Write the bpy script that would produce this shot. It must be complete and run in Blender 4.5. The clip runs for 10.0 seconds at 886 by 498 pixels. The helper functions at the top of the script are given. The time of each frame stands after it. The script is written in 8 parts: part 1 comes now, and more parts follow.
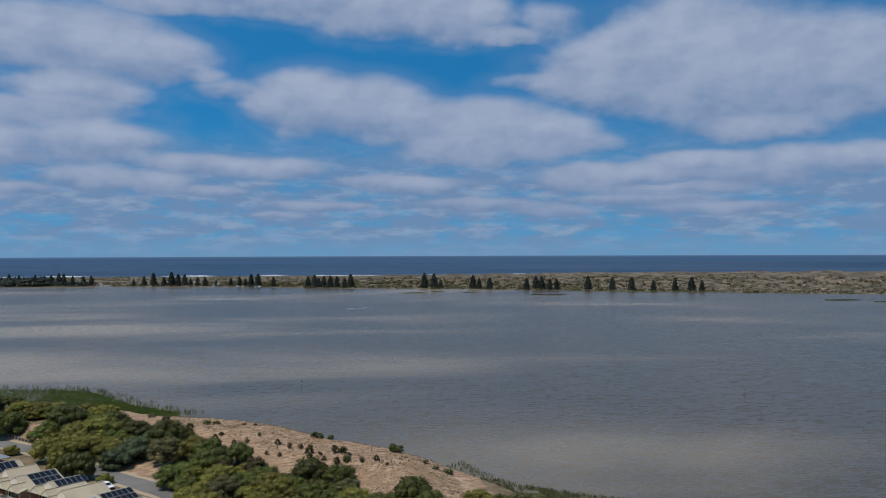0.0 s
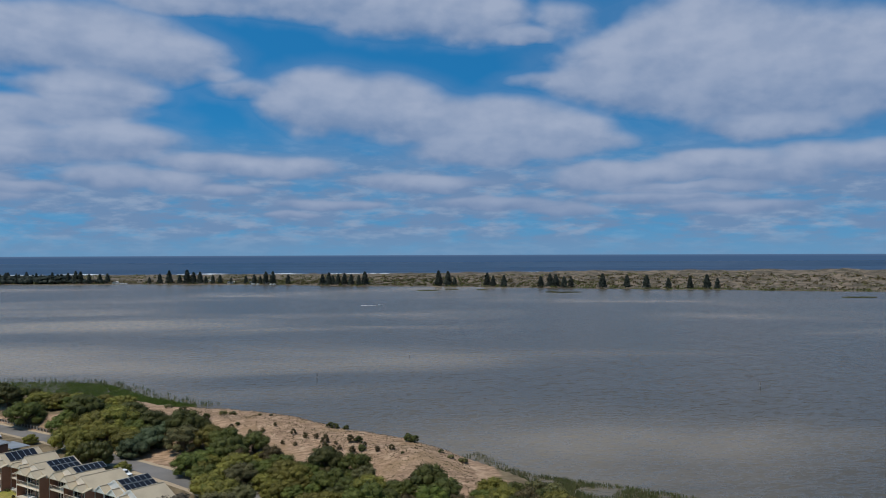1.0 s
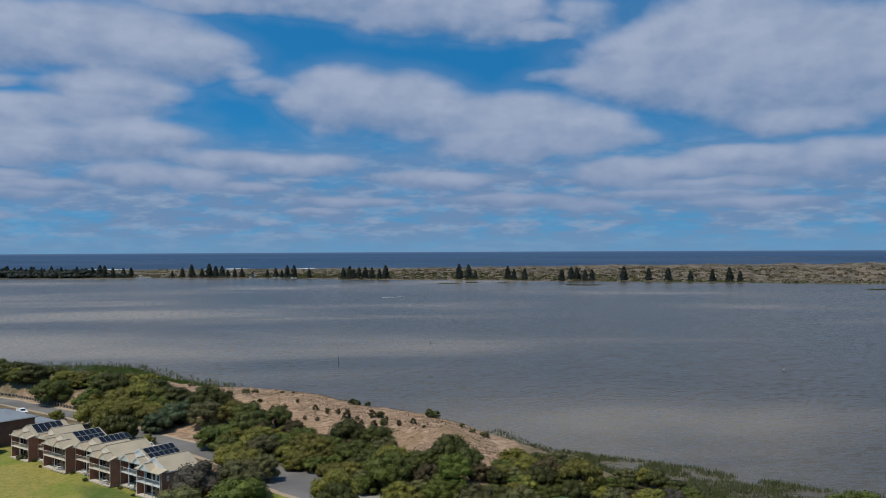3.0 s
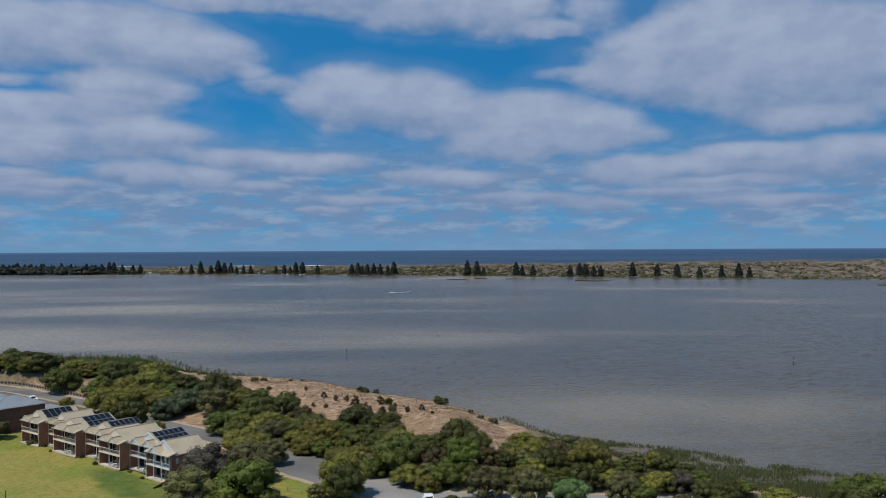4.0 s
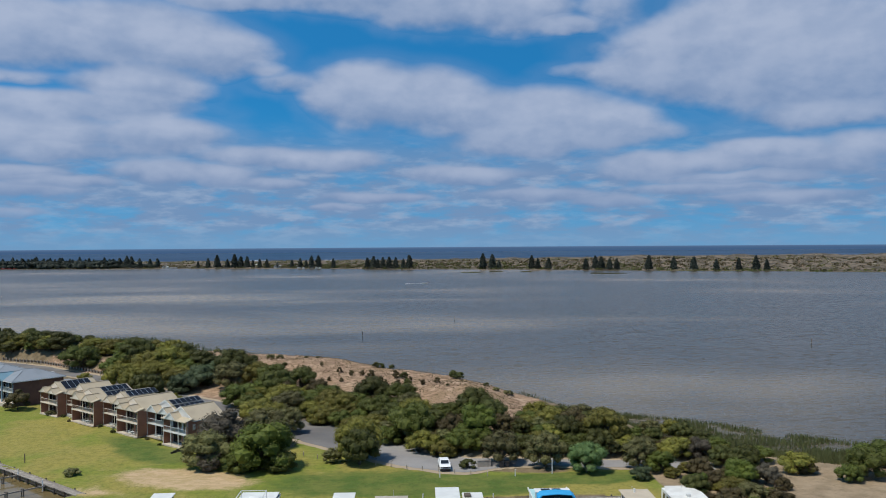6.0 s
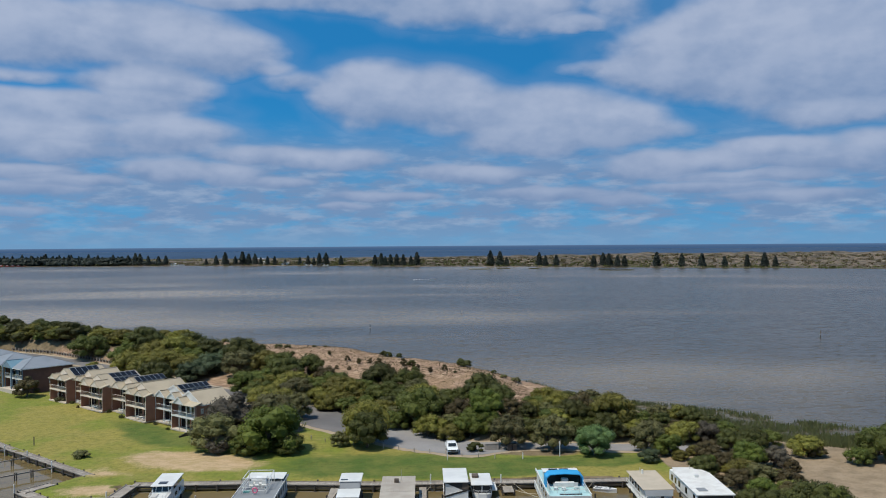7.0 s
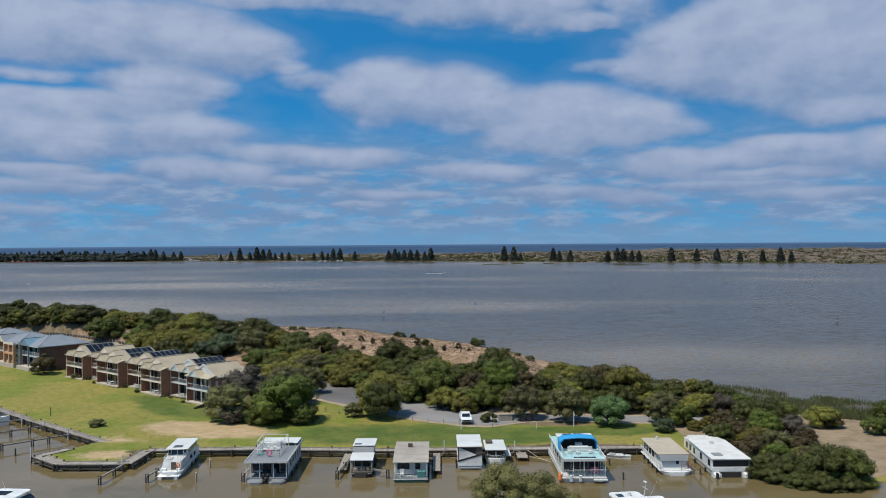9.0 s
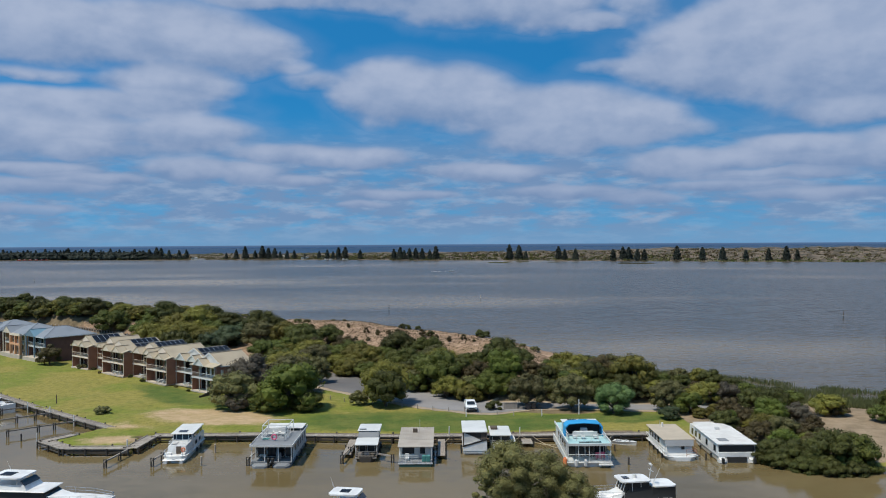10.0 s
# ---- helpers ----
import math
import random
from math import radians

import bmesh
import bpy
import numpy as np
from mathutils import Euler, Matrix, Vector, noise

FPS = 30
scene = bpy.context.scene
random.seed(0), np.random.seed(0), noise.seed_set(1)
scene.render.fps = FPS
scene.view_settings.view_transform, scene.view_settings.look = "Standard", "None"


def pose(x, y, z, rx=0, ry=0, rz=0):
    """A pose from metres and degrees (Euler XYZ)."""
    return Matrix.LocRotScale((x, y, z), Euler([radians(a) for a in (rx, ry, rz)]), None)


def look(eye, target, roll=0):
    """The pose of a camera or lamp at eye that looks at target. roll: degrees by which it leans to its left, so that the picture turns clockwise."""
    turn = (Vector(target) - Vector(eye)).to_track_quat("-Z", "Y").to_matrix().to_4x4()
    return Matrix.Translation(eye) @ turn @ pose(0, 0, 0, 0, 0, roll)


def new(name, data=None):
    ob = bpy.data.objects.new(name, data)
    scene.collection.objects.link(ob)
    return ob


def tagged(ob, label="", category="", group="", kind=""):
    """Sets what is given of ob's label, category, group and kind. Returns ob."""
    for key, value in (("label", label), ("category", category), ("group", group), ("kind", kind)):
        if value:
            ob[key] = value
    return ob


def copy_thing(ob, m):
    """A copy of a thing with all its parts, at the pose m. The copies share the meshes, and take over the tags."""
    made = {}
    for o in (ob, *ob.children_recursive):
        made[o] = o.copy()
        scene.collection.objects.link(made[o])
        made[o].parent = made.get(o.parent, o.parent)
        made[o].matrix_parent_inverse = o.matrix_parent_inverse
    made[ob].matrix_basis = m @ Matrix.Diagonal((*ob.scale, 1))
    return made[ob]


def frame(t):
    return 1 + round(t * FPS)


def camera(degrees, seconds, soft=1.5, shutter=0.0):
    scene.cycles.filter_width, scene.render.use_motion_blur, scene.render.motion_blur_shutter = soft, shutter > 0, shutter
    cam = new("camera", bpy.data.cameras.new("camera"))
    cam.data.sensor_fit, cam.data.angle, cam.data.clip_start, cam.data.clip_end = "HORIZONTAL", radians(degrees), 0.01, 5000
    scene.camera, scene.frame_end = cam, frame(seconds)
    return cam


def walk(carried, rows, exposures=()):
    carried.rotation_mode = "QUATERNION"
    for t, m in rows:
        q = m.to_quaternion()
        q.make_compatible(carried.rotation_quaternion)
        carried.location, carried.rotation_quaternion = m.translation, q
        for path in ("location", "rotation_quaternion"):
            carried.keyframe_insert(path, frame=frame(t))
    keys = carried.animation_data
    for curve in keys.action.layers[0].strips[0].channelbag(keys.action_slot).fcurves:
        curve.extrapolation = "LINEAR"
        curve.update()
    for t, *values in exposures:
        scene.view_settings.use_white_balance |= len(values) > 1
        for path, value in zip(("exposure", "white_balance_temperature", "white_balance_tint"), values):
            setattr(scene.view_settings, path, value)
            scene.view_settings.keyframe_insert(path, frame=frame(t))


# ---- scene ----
cam = camera(54.1, 10.0, soft=1.0)
# seconds, eye x y z, yaw, pitch, roll: a drone sinking over the marina
PATH = [
    (0, 0.578, 0.134, 57.754, -5.587, 0.275, -0.195),
    (1, 0.251, -0.191, 55.463, -4.667, 0.214, -0.203),
    (2, 0.090, -0.304, 52.830, -3.933, 0.120, -0.233),
    (3, 0.033, -0.294, 49.976, -3.318, 0.010, -0.274),
    (4, 0.029, -0.230, 47.007, -2.771, -0.105, -0.318),
    (5, 0.043, -0.161, 44.017, -2.255, -0.214, -0.358),
    (6, 0.050, -0.115, 41.087, -1.750, -0.309, -0.389),
    (7, 0.041, -0.099, 38.284, -1.252, -0.385, -0.405),
    (8, 0.016, -0.101, 35.663, -0.774, -0.440, -0.404),
    (9, -0.007, -0.086, 33.263, -0.342, -0.474, -0.384),
    (10, 0.000, 0.000, 31.112, 0.000, -0.488, -0.344),
]


def aim(x, y, z, yaw, pitch, roll):
    a, b = radians(yaw), radians(pitch)
    way = Vector((-math.sin(a) * math.cos(b), math.cos(a) * math.cos(b), math.sin(b)))
    return look((x, y, z), Vector((x, y, z)) + 10 * way, roll)


walk(cam, [(t, aim(*row)) for t, *row in PATH], [(0, -0.12), (4.9, -0.12), (5.4, 0.05), (10, 0.05)])

# ---- world, sun ----
SUN_AZIMUTH, SUN_ELEVATION = 240.0, 64.0  # degrees clockwise from +y; behind the camera and to its left
world = bpy.data.worlds.new("sky")
scene.world = world
world.use_nodes = True


class Net:
    """Short hand for node graphs."""

    def __init__(self, tree):
        self.tree = tree
        self.tree.nodes.clear()

    def node(self, kind):
        return self.tree.nodes.new(kind)

    def feed(self, socket, value):
        if isinstance(value, bpy.types.NodeSocket):
            self.tree.links.new(value, socket)
        elif value is not None:
            socket.default_value = value

    def math(self, op, a, b=None, c=None, clamp=False):
        n = self.node("ShaderNodeMath")
        n.operation, n.use_clamp = op, clamp
        for i, v in enumerate((a, b, c)):
            self.feed(n.inputs[i], v)
        return n.outputs[0]

    def mix(self, fac, a, b):
        n = self.node("ShaderNodeMix")
        n.data_type = "RGBA"
        self.feed(n.inputs[0], fac)
        self.feed(n.inputs[6], a if not isinstance(a, tuple) else (*a[:3], 1))
        self.feed(n.inputs[7], b if not isinstance(b, tuple) else (*b[:3], 1))
        return n.outputs[2]

    def noise(self, vector, scale, detail=4.0, rough=0.55, distort=0.0):
        n = self.node("ShaderNodeTexNoise")
        self.feed(n.inputs["Vector"], vector)
        for key, v in (("Scale", scale), ("Detail", detail), ("Roughness", rough), ("Distortion", distort)):
            self.feed(n.inputs[key], v)
        return n.outputs["Fac"]

    def ramp(self, x, lo, hi, a=0.0, b=1.0, smooth=True):
        n = self.node("ShaderNodeMapRange")
        n.interpolation_type = "SMOOTHSTEP" if smooth else "LINEAR"
        for i, v in enumerate((x, lo, hi, a, b)):
            self.feed(n.inputs[i], v)
        return n.outputs[0]

    def mapped(self, vector, scale=(1, 1, 1), loc=(0, 0, 0), rot=(0, 0, 0)):
        n = self.node("ShaderNodeMapping")
        self.feed(n.inputs[0], vector)
        n.inputs[1].default_value, n.inputs[2].default_value, n.inputs[3].default_value = loc, rot, scale
        return n.outputs[0]

    def xyz(self, vector):
        n = self.node("ShaderNodeSeparateXYZ")
        self.feed(n.inputs[0], vector)
        return n.outputs

    def join(self, x, y, z):
        n = self.node("ShaderNodeCombineXYZ")
        for i, v in enumerate((x, y, z)):
            self.feed(n.inputs[i], v)
        return n.outputs[0]


def build_sky():
    g = Net(world.node_tree)
    way = g.node("ShaderNodeTexCoord").outputs["Generated"]
    x, y, z = g.xyz(way)
    flat = g.math("SQRT", g.math("ADD", g.math("MULTIPLY", x, x), g.math("MULTIPLY", y, y)))
    az = g.math("ARCTAN2", x, y)
    el = g.math("ARCTAN2", z, flat)
    sky = g.node("ShaderNodeTexSky")
    sky.sky_type, sky.sun_disc = "NISHITA", False
    sky.sun_elevation, sky.sun_rotation = radians(SUN_ELEVATION), radians(SUN_AZIMUTH)
    sky.altitude, sky.air_density, sky.dust_density, sky.ozone_density = 40.0, 1.0, 0.6, 2.2
    # clear air: the deep blue of higher up reaches down between the clouds
    lift = g.join(x, y, g.math("ADD", g.math("MULTIPLY", g.math("MAXIMUM", z, 0.0), 1.3), 0.30))
    unit = g.node("ShaderNodeVectorMath")
    unit.operation = "NORMALIZE"
    g.feed(unit.inputs[0], lift)
    g.feed(sky.inputs[0], unit.outputs[0])
    blue = g.node("ShaderNodeVectorMath")
    blue.operation = "MULTIPLY"
    g.feed(blue.inputs[0], sky.outputs[0])
    g.feed(blue.inputs[1], g.mix(g.ramp(el, 0.0, 0.20), SKY_LOW, SKY_HIGH))
    # a sheet of broken cloud seen in perspective, with its larger masses where they hang
    up = g.math("MAXIMUM", z, 0.012)
    sheet = g.join(g.math("DIVIDE", x, up), g.math("DIVIDE", y, up), 0.0)
    angle = g.join(g.math("MULTIPLY", az, 10.0), g.math("MULTIPLY", el, 16.0), 0.0)
    wisp = g.noise(angle, 0.9, 3.0, 0.5)
    fine = g.noise(g.mapped(angle, loc=(7, 3, 1)), 2.2, 5.0, 0.48)
    above = g.noise(g.mapped(angle, loc=(6.93, 3.10, 1)), 2.2, 5.0, 0.48)
    billow = g.math("SUBTRACT", fine, above)
    wob = g.math("MULTIPLY", g.math("SUBTRACT", wisp, 0.5), 0.07)
    wob2 = g.math("MULTIPLY", g.math("SUBTRACT", fine, 0.5), 0.012)
    az2, el2 = g.math("ADD", az, wob), g.math("ADD", el, g.math("ADD", wob2, g.math("MULTIPLY", wob, -0.22)))
    mass, weight, rise = None, None, None
    for a, e, ra, re, body in [(*c, 1.0 if c[3] > 0.0155 else 0.3) for c in CLOUDS_HIGH] + [(*c, 0.90) for c in CLOUDS_LOW] + [(*c, 0.22) for c in VEILS]:
        da = g.math("DIVIDE", g.math("SUBTRACT", az2, a), ra)
        de = g.math("DIVIDE", g.math("SUBTRACT", el2, e), re)
        d = g.math("ADD", g.math("MULTIPLY", da, da), g.math("MULTIPLY", de, de))
        blob = g.math("SUBTRACT", body, d)
        w = g.math("MAXIMUM", g.math("ADD", blob, 0.6), 0.0)
        mass = blob if mass is None else g.math("SMOOTH_MAX", mass, blob, 0.5)
        weight = w if weight is None else g.math("ADD", weight, w)
        up_part = g.math("MULTIPLY", w, de)
        rise = up_part if rise is None else g.math("ADD", rise, up_part)
    top = g.math("DIVIDE", rise, g.math("MAXIMUM", weight, 0.05))
    rough = g.math("ADD", mass, g.math("ADD", g.math("MULTIPLY", g.math("SUBTRACT", fine, 0.5), 1.0), g.math("MULTIPLY", g.math("SUBTRACT", wisp, 0.5), 0.7)))
    body = g.math("MULTIPLY", g.ramp(rough, -0.74, 0.46), 0.95)
    veil = g.math("MULTIPLY", g.ramp(rough, -1.6, -0.3), 0.16)
    soft = g.math("MAXIMUM", body, veil)
    # far layers low over the sea; open broken cloud outside the view
    low = g.noise(g.join(g.math("MULTIPLY", az, 15.0), g.math("MULTIPLY", el, 60.0), 0.4), 1.0, 7.0, 0.60)
    streak = g.noise(g.join(g.math("MULTIPLY", az, 24.0), g.math("MULTIPLY", el, 92.0), 2.7), 1.0, 6.0, 0.58)
    low = g.math("MULTIPLY", g.ramp(low, 0.34, 0.56, 0.42, 1.0), g.ramp(el, 0.150, 0.075))
    around = g.math("MULTIPLY", g.ramp(g.noise(sheet, 0.35, 6.0, 0.55), 0.47, 0.62),
                    g.math("MAXIMUM", g.ramp(el, 0.30, 0.40), g.ramp(g.math("ABSOLUTE", az), 0.62, 0.75)))
    # lit tops, greyer undersides
    shade = g.math("ADD", g.math("MULTIPLY", g.ramp(top, -0.75, 0.55), 0.5), g.math("ADD", g.math("MULTIPLY", g.ramp(rough, -0.5, 1.0), 0.30), g.math("MULTIPLY", g.ramp(fine, 0.32, 0.68), 0.24)))
    shade = g.math("ADD", shade, g.math("MULTIPLY", billow, 0.35))
    shade = g.math("MULTIPLY", shade, g.ramp(el, 0.035, 0.130, 0.60, 1.0), clamp=True)
    cloud = g.mix(shade, CLOUD_GREY, CLOUD_WHITE)
    layer = g.mix(g.ramp(streak, 0.44, 0.68), CLOUD_FAR, CLOUD_STREAK)
    lowd = g.math("MULTIPLY", low, 0.86)
    other = g.math("MULTIPLY", around, 0.9)
    base = g.mix(lowd, blue.outputs[0], layer)
    base = g.mix(other, base, CLOUD_WHITE)
    dens = g.math("MULTIPLY", soft, g.ramp(el, 0.004, 0.05, 0.15, 1.0))
    lit = g.mix(dens, base, cloud)
    lit = g.mix(g.ramp(el, 0.030, 0.0, 0.0, 0.75), lit, SKY_RIM)
    # the sea goes on to the horizon below the sky
    band = g.noise(g.join(g.math("MULTIPLY", az, 2.0), g.math("MULTIPLY", el, 900.0), 0.0), 1.0, 2.0)
    sea = g.mix(band, SEA_FAR, SEA_NEAR)
    # haze is mixed into the sea's colour, paler towards the horizon
    sea = g.mix(g.ramp(el, -0.0058, -0.0034), sea, (0.088, 0.152, 0.272))
    lit = g.mix(g.ramp(el, -0.0028, -0.0036), lit, sea)
    back = g.node("ShaderNodeBackground")
    g.feed(back.inputs[0], lit)
    back.inputs[1].default_value = 1.0
    out = g.node("ShaderNodeOutputWorld")
    g.feed(out.inputs[0], back.outputs[0])


SKY_LOW, SKY_HIGH = (0.034, 0.132, 0.148), (0.017, 0.104, 0.141)
CLOUD_WHITE, CLOUD_GREY = (0.384, 0.452, 0.602), (0.162, 0.256, 0.440)
CLOUD_FAR, CLOUD_STREAK, SKY_RIM = (0.180, 0.268, 0.442), (0.298, 0.374, 0.524), (0.150, 0.315, 0.525)
SEA_FAR, SEA_NEAR = (0.066, 0.124, 0.232), (0.044, 0.096, 0.198)
# large cloud masses: azimuth, elevation and half sizes, in radians
CLOUDS_HIGH = [
    (-0.432, 0.222, 0.130, 0.036), (-0.309, 0.226, 0.104, 0.036), (-0.237, 0.212, 0.078, 0.027), (-0.175, 0.195, 0.046, 0.012),
    (-0.304, 0.173, 0.068, 0.027), (-0.438, 0.177, 0.078, 0.009), (-0.373, 0.148, 0.124, 0.017), (-0.433, 0.119, 0.124, 0.027),
    (-0.280, 0.119, 0.072, 0.021), (-0.357, 0.100, 0.111, 0.010), (-0.054, 0.170, 0.062, 0.038), (0.005, 0.166, 0.078, 0.034),
    (0.069, 0.150, 0.072, 0.029), (0.153, 0.142, 0.091, 0.033), (0.216, 0.134, 0.062, 0.026), (0.265, 0.127, 0.046, 0.014),
    (0.121, 0.117, 0.078, 0.017), (0.377, 0.217, 0.137, 0.059), (0.438, 0.194, 0.124, 0.065), (0.290, 0.218, 0.072, 0.036),
    (0.216, 0.193, 0.072, 0.012), (0.262, 0.190, 0.060, 0.024), (-0.187, 0.297, 0.085, 0.022), (-0.072, 0.288, 0.104, 0.029), (0.044, 0.276, 0.098, 0.033),
    (0.122, 0.263, 0.065, 0.027), (-0.200, 0.273, 0.085, 0.016),
]
# thin veils between them
VEILS = [(-0.132, 0.181, 0.065, 0.016), (0.220, 0.259, 0.045, 0.028), (0.449, 0.128, 0.085, 0.015), (-0.362, 0.173, 0.045, 0.011)]
# lower and smaller ones
CLOUDS_LOW = [
    (0.331, 0.174, 0.098, 0.023), (0.443, 0.134, 0.072, 0.014), (0.179, 0.243, 0.033, 0.010), (0.388, 0.102, 0.072, 0.011),
    (0.331, 0.091, 0.078, 0.014), (0.271, 0.084, 0.078, 0.013), (0.437, 0.088, 0.072, 0.017), (-0.281, 0.083, 0.046, 0.013),
    (-0.220, 0.079, 0.039, 0.012), (-0.157, 0.099, 0.085, 0.012), (-0.084, 0.096, 0.046, 0.014), (-0.164, 0.069, 0.039, 0.007),
    (0.056, 0.080, 0.072, 0.010), (0.146, 0.055, 0.072, 0.008), (0.215, 0.048, 0.052, 0.007), (-0.087, 0.041, 0.027, 0.005),
    (-0.439, 0.078, 0.059, 0.009), (-0.434, 0.059, 0.078, 0.010), (-0.385, 0.069, 0.059, 0.007), (-0.042, 0.054, 0.059, 0.006),
    (0.540, 0.190, 0.120, 0.056), (0.525, 0.098, 0.080, 0.018), (0.325, 0.059, 0.085, 0.008), (0.404, 0.049, 0.078, 0.007), (-0.440, 0.036, 0.046, 0.005),
    (0.147, 0.057, 0.036, 0.008), (0.364, 0.070, 0.098, 0.007), (0.070, 0.075, 0.039, 0.009), (-0.401, 0.100, 0.039, 0.012),
]
build_sky()
sun = new("sun", bpy.data.lights.new("sun", "SUN"))
sun.data.energy, sun.data.angle, sun.data.color = 4.2, radians(0.6), (1.0, 0.932, 0.805)
a, e = radians(SUN_AZIMUTH), radians(SUN_ELEVATION)
sun.matrix_world = look(Vector((math.sin(a) * math.cos(e), math.cos(a) * math.cos(e), math.sin(e))) * 100, (0, 0, 0))

# ---- materials ----
def material(name, base, rough=0.7, metal=0.0, vary=0.25, grain=6.0, coarse=0.4, bump=0.0, tint=None, spec=None, island=0.0):
    """A surface with variation at two scales, and per-object variation."""
    m = bpy.data.materials.new(name)
    m.use_nodes = True
    g = Net(m.node_tree)
    at = g.node("ShaderNodeTexCoord").outputs["Object"]
    fine, wide = g.noise(at, grain, 5.0, 0.6), g.noise(at, coarse, 3.0)
    lum = g.math("ADD", g.math("MULTIPLY", g.math("SUBTRACT", fine, 0.5), vary), g.math("MULTIPLY", g.math("SUBTRACT", wide, 0.5), vary))
    rnd = g.node("ShaderNodeObjectInfo").outputs["Random"]
    lum = g.math("ADD", lum, g.math("MULTIPLY", g.math("SUBTRACT", rnd, 0.5), vary * 0.5))
    if island:
        one = g.node("ShaderNodeNewGeometry").outputs["Random Per Island"]
        lum = g.math("ADD", lum, g.math("MULTIPLY", g.math("SUBTRACT", one, 0.5), island))
    col = g.mix(g.ramp(wide, 0.35, 0.65), base, tint or tuple(c * 0.85 for c in base))
    hsv = g.node("ShaderNodeHueSaturation")
    g.feed(hsv.inputs["Value"], g.math("ADD", 1.0, lum))
    g.feed(hsv.inputs["Color"], col)
    b = g.node("ShaderNodeBsdfPrincipled")
    g.feed(b.inputs["Base Color"], hsv.outputs[0])
    b.inputs["Metallic"].default_value = metal
    g.feed(b.inputs["Roughness"], g.math("ADD", rough - 0.05, g.math("MULTIPLY", fine, 0.1)))
    if spec is not None:
        b.inputs["Specular IOR Level"].default_value = spec
    if bump:
        n = g.node("ShaderNodeBump")
        n.inputs["Strength"].default_value, n.inputs["Distance"].default_value = 0.6, bump
        g.feed(n.inputs["Height"], fine)
        g.feed(b.inputs["Normal"], n.outputs[0])
    g.feed(g.node("ShaderNodeOutputMaterial").inputs[0], b.outputs[0])
    return m


def leaf_material(name, base, tip):
    """Leaves: colour by leaf and by tree, some light through them."""
    m = bpy.data.materials.new(name)
    m.use_nodes = True
    g = Net(m.node_tree)
    one = g.node("ShaderNodeNewGeometry").outputs["Random Per Island"]
    rnd = g.node("ShaderNodeObjectInfo").outputs["Random"]
    at = g.node("ShaderNodeTexCoord").outputs["Object"]
    wide, fine = g.noise(at, 0.22, 2.0), g.noise(at, 1.6, 3.0)
    fac = g.math("ADD", g.math("MULTIPLY", one, 0.30), g.math("MULTIPLY", g.ramp(wide, 0.3, 0.7), 0.28))
    fac = g.math("ADD", fac, g.math("MULTIPLY", g.ramp(fine, 0.35, 0.7), 0.22), clamp=True)
    hsv = g.node("ShaderNodeHueSaturation")
    g.feed(hsv.inputs["Color"], g.mix(fac, base, tip))
    g.feed(hsv.inputs["Value"], g.math("ADD", 0.75, g.math("MULTIPLY", rnd, 0.5)))
    g.feed(hsv.inputs["Hue"], g.math("ADD", 0.488, g.math("MULTIPLY", rnd, 0.024)))
    b = g.node("ShaderNodeBsdfPrincipled")
    g.feed(b.inputs["Base Color"], hsv.outputs[0])
    b.inputs["Roughness"].default_value = 0.6
    b.inputs["Specular IOR Level"].default_value = 0.25
    t = g.node("ShaderNodeBsdfTranslucent")
    g.feed(t.inputs[0], hsv.outputs[0])
    s = g.node("ShaderNodeMixShader")
    s.inputs[0].default_value = 0.25
    g.feed(s.inputs[1], b.outputs[0])
    g.feed(s.inputs[2], t.outputs[0])
    g.feed(g.node("ShaderNodeOutputMaterial").inputs[0], s.outputs[0])
    return m


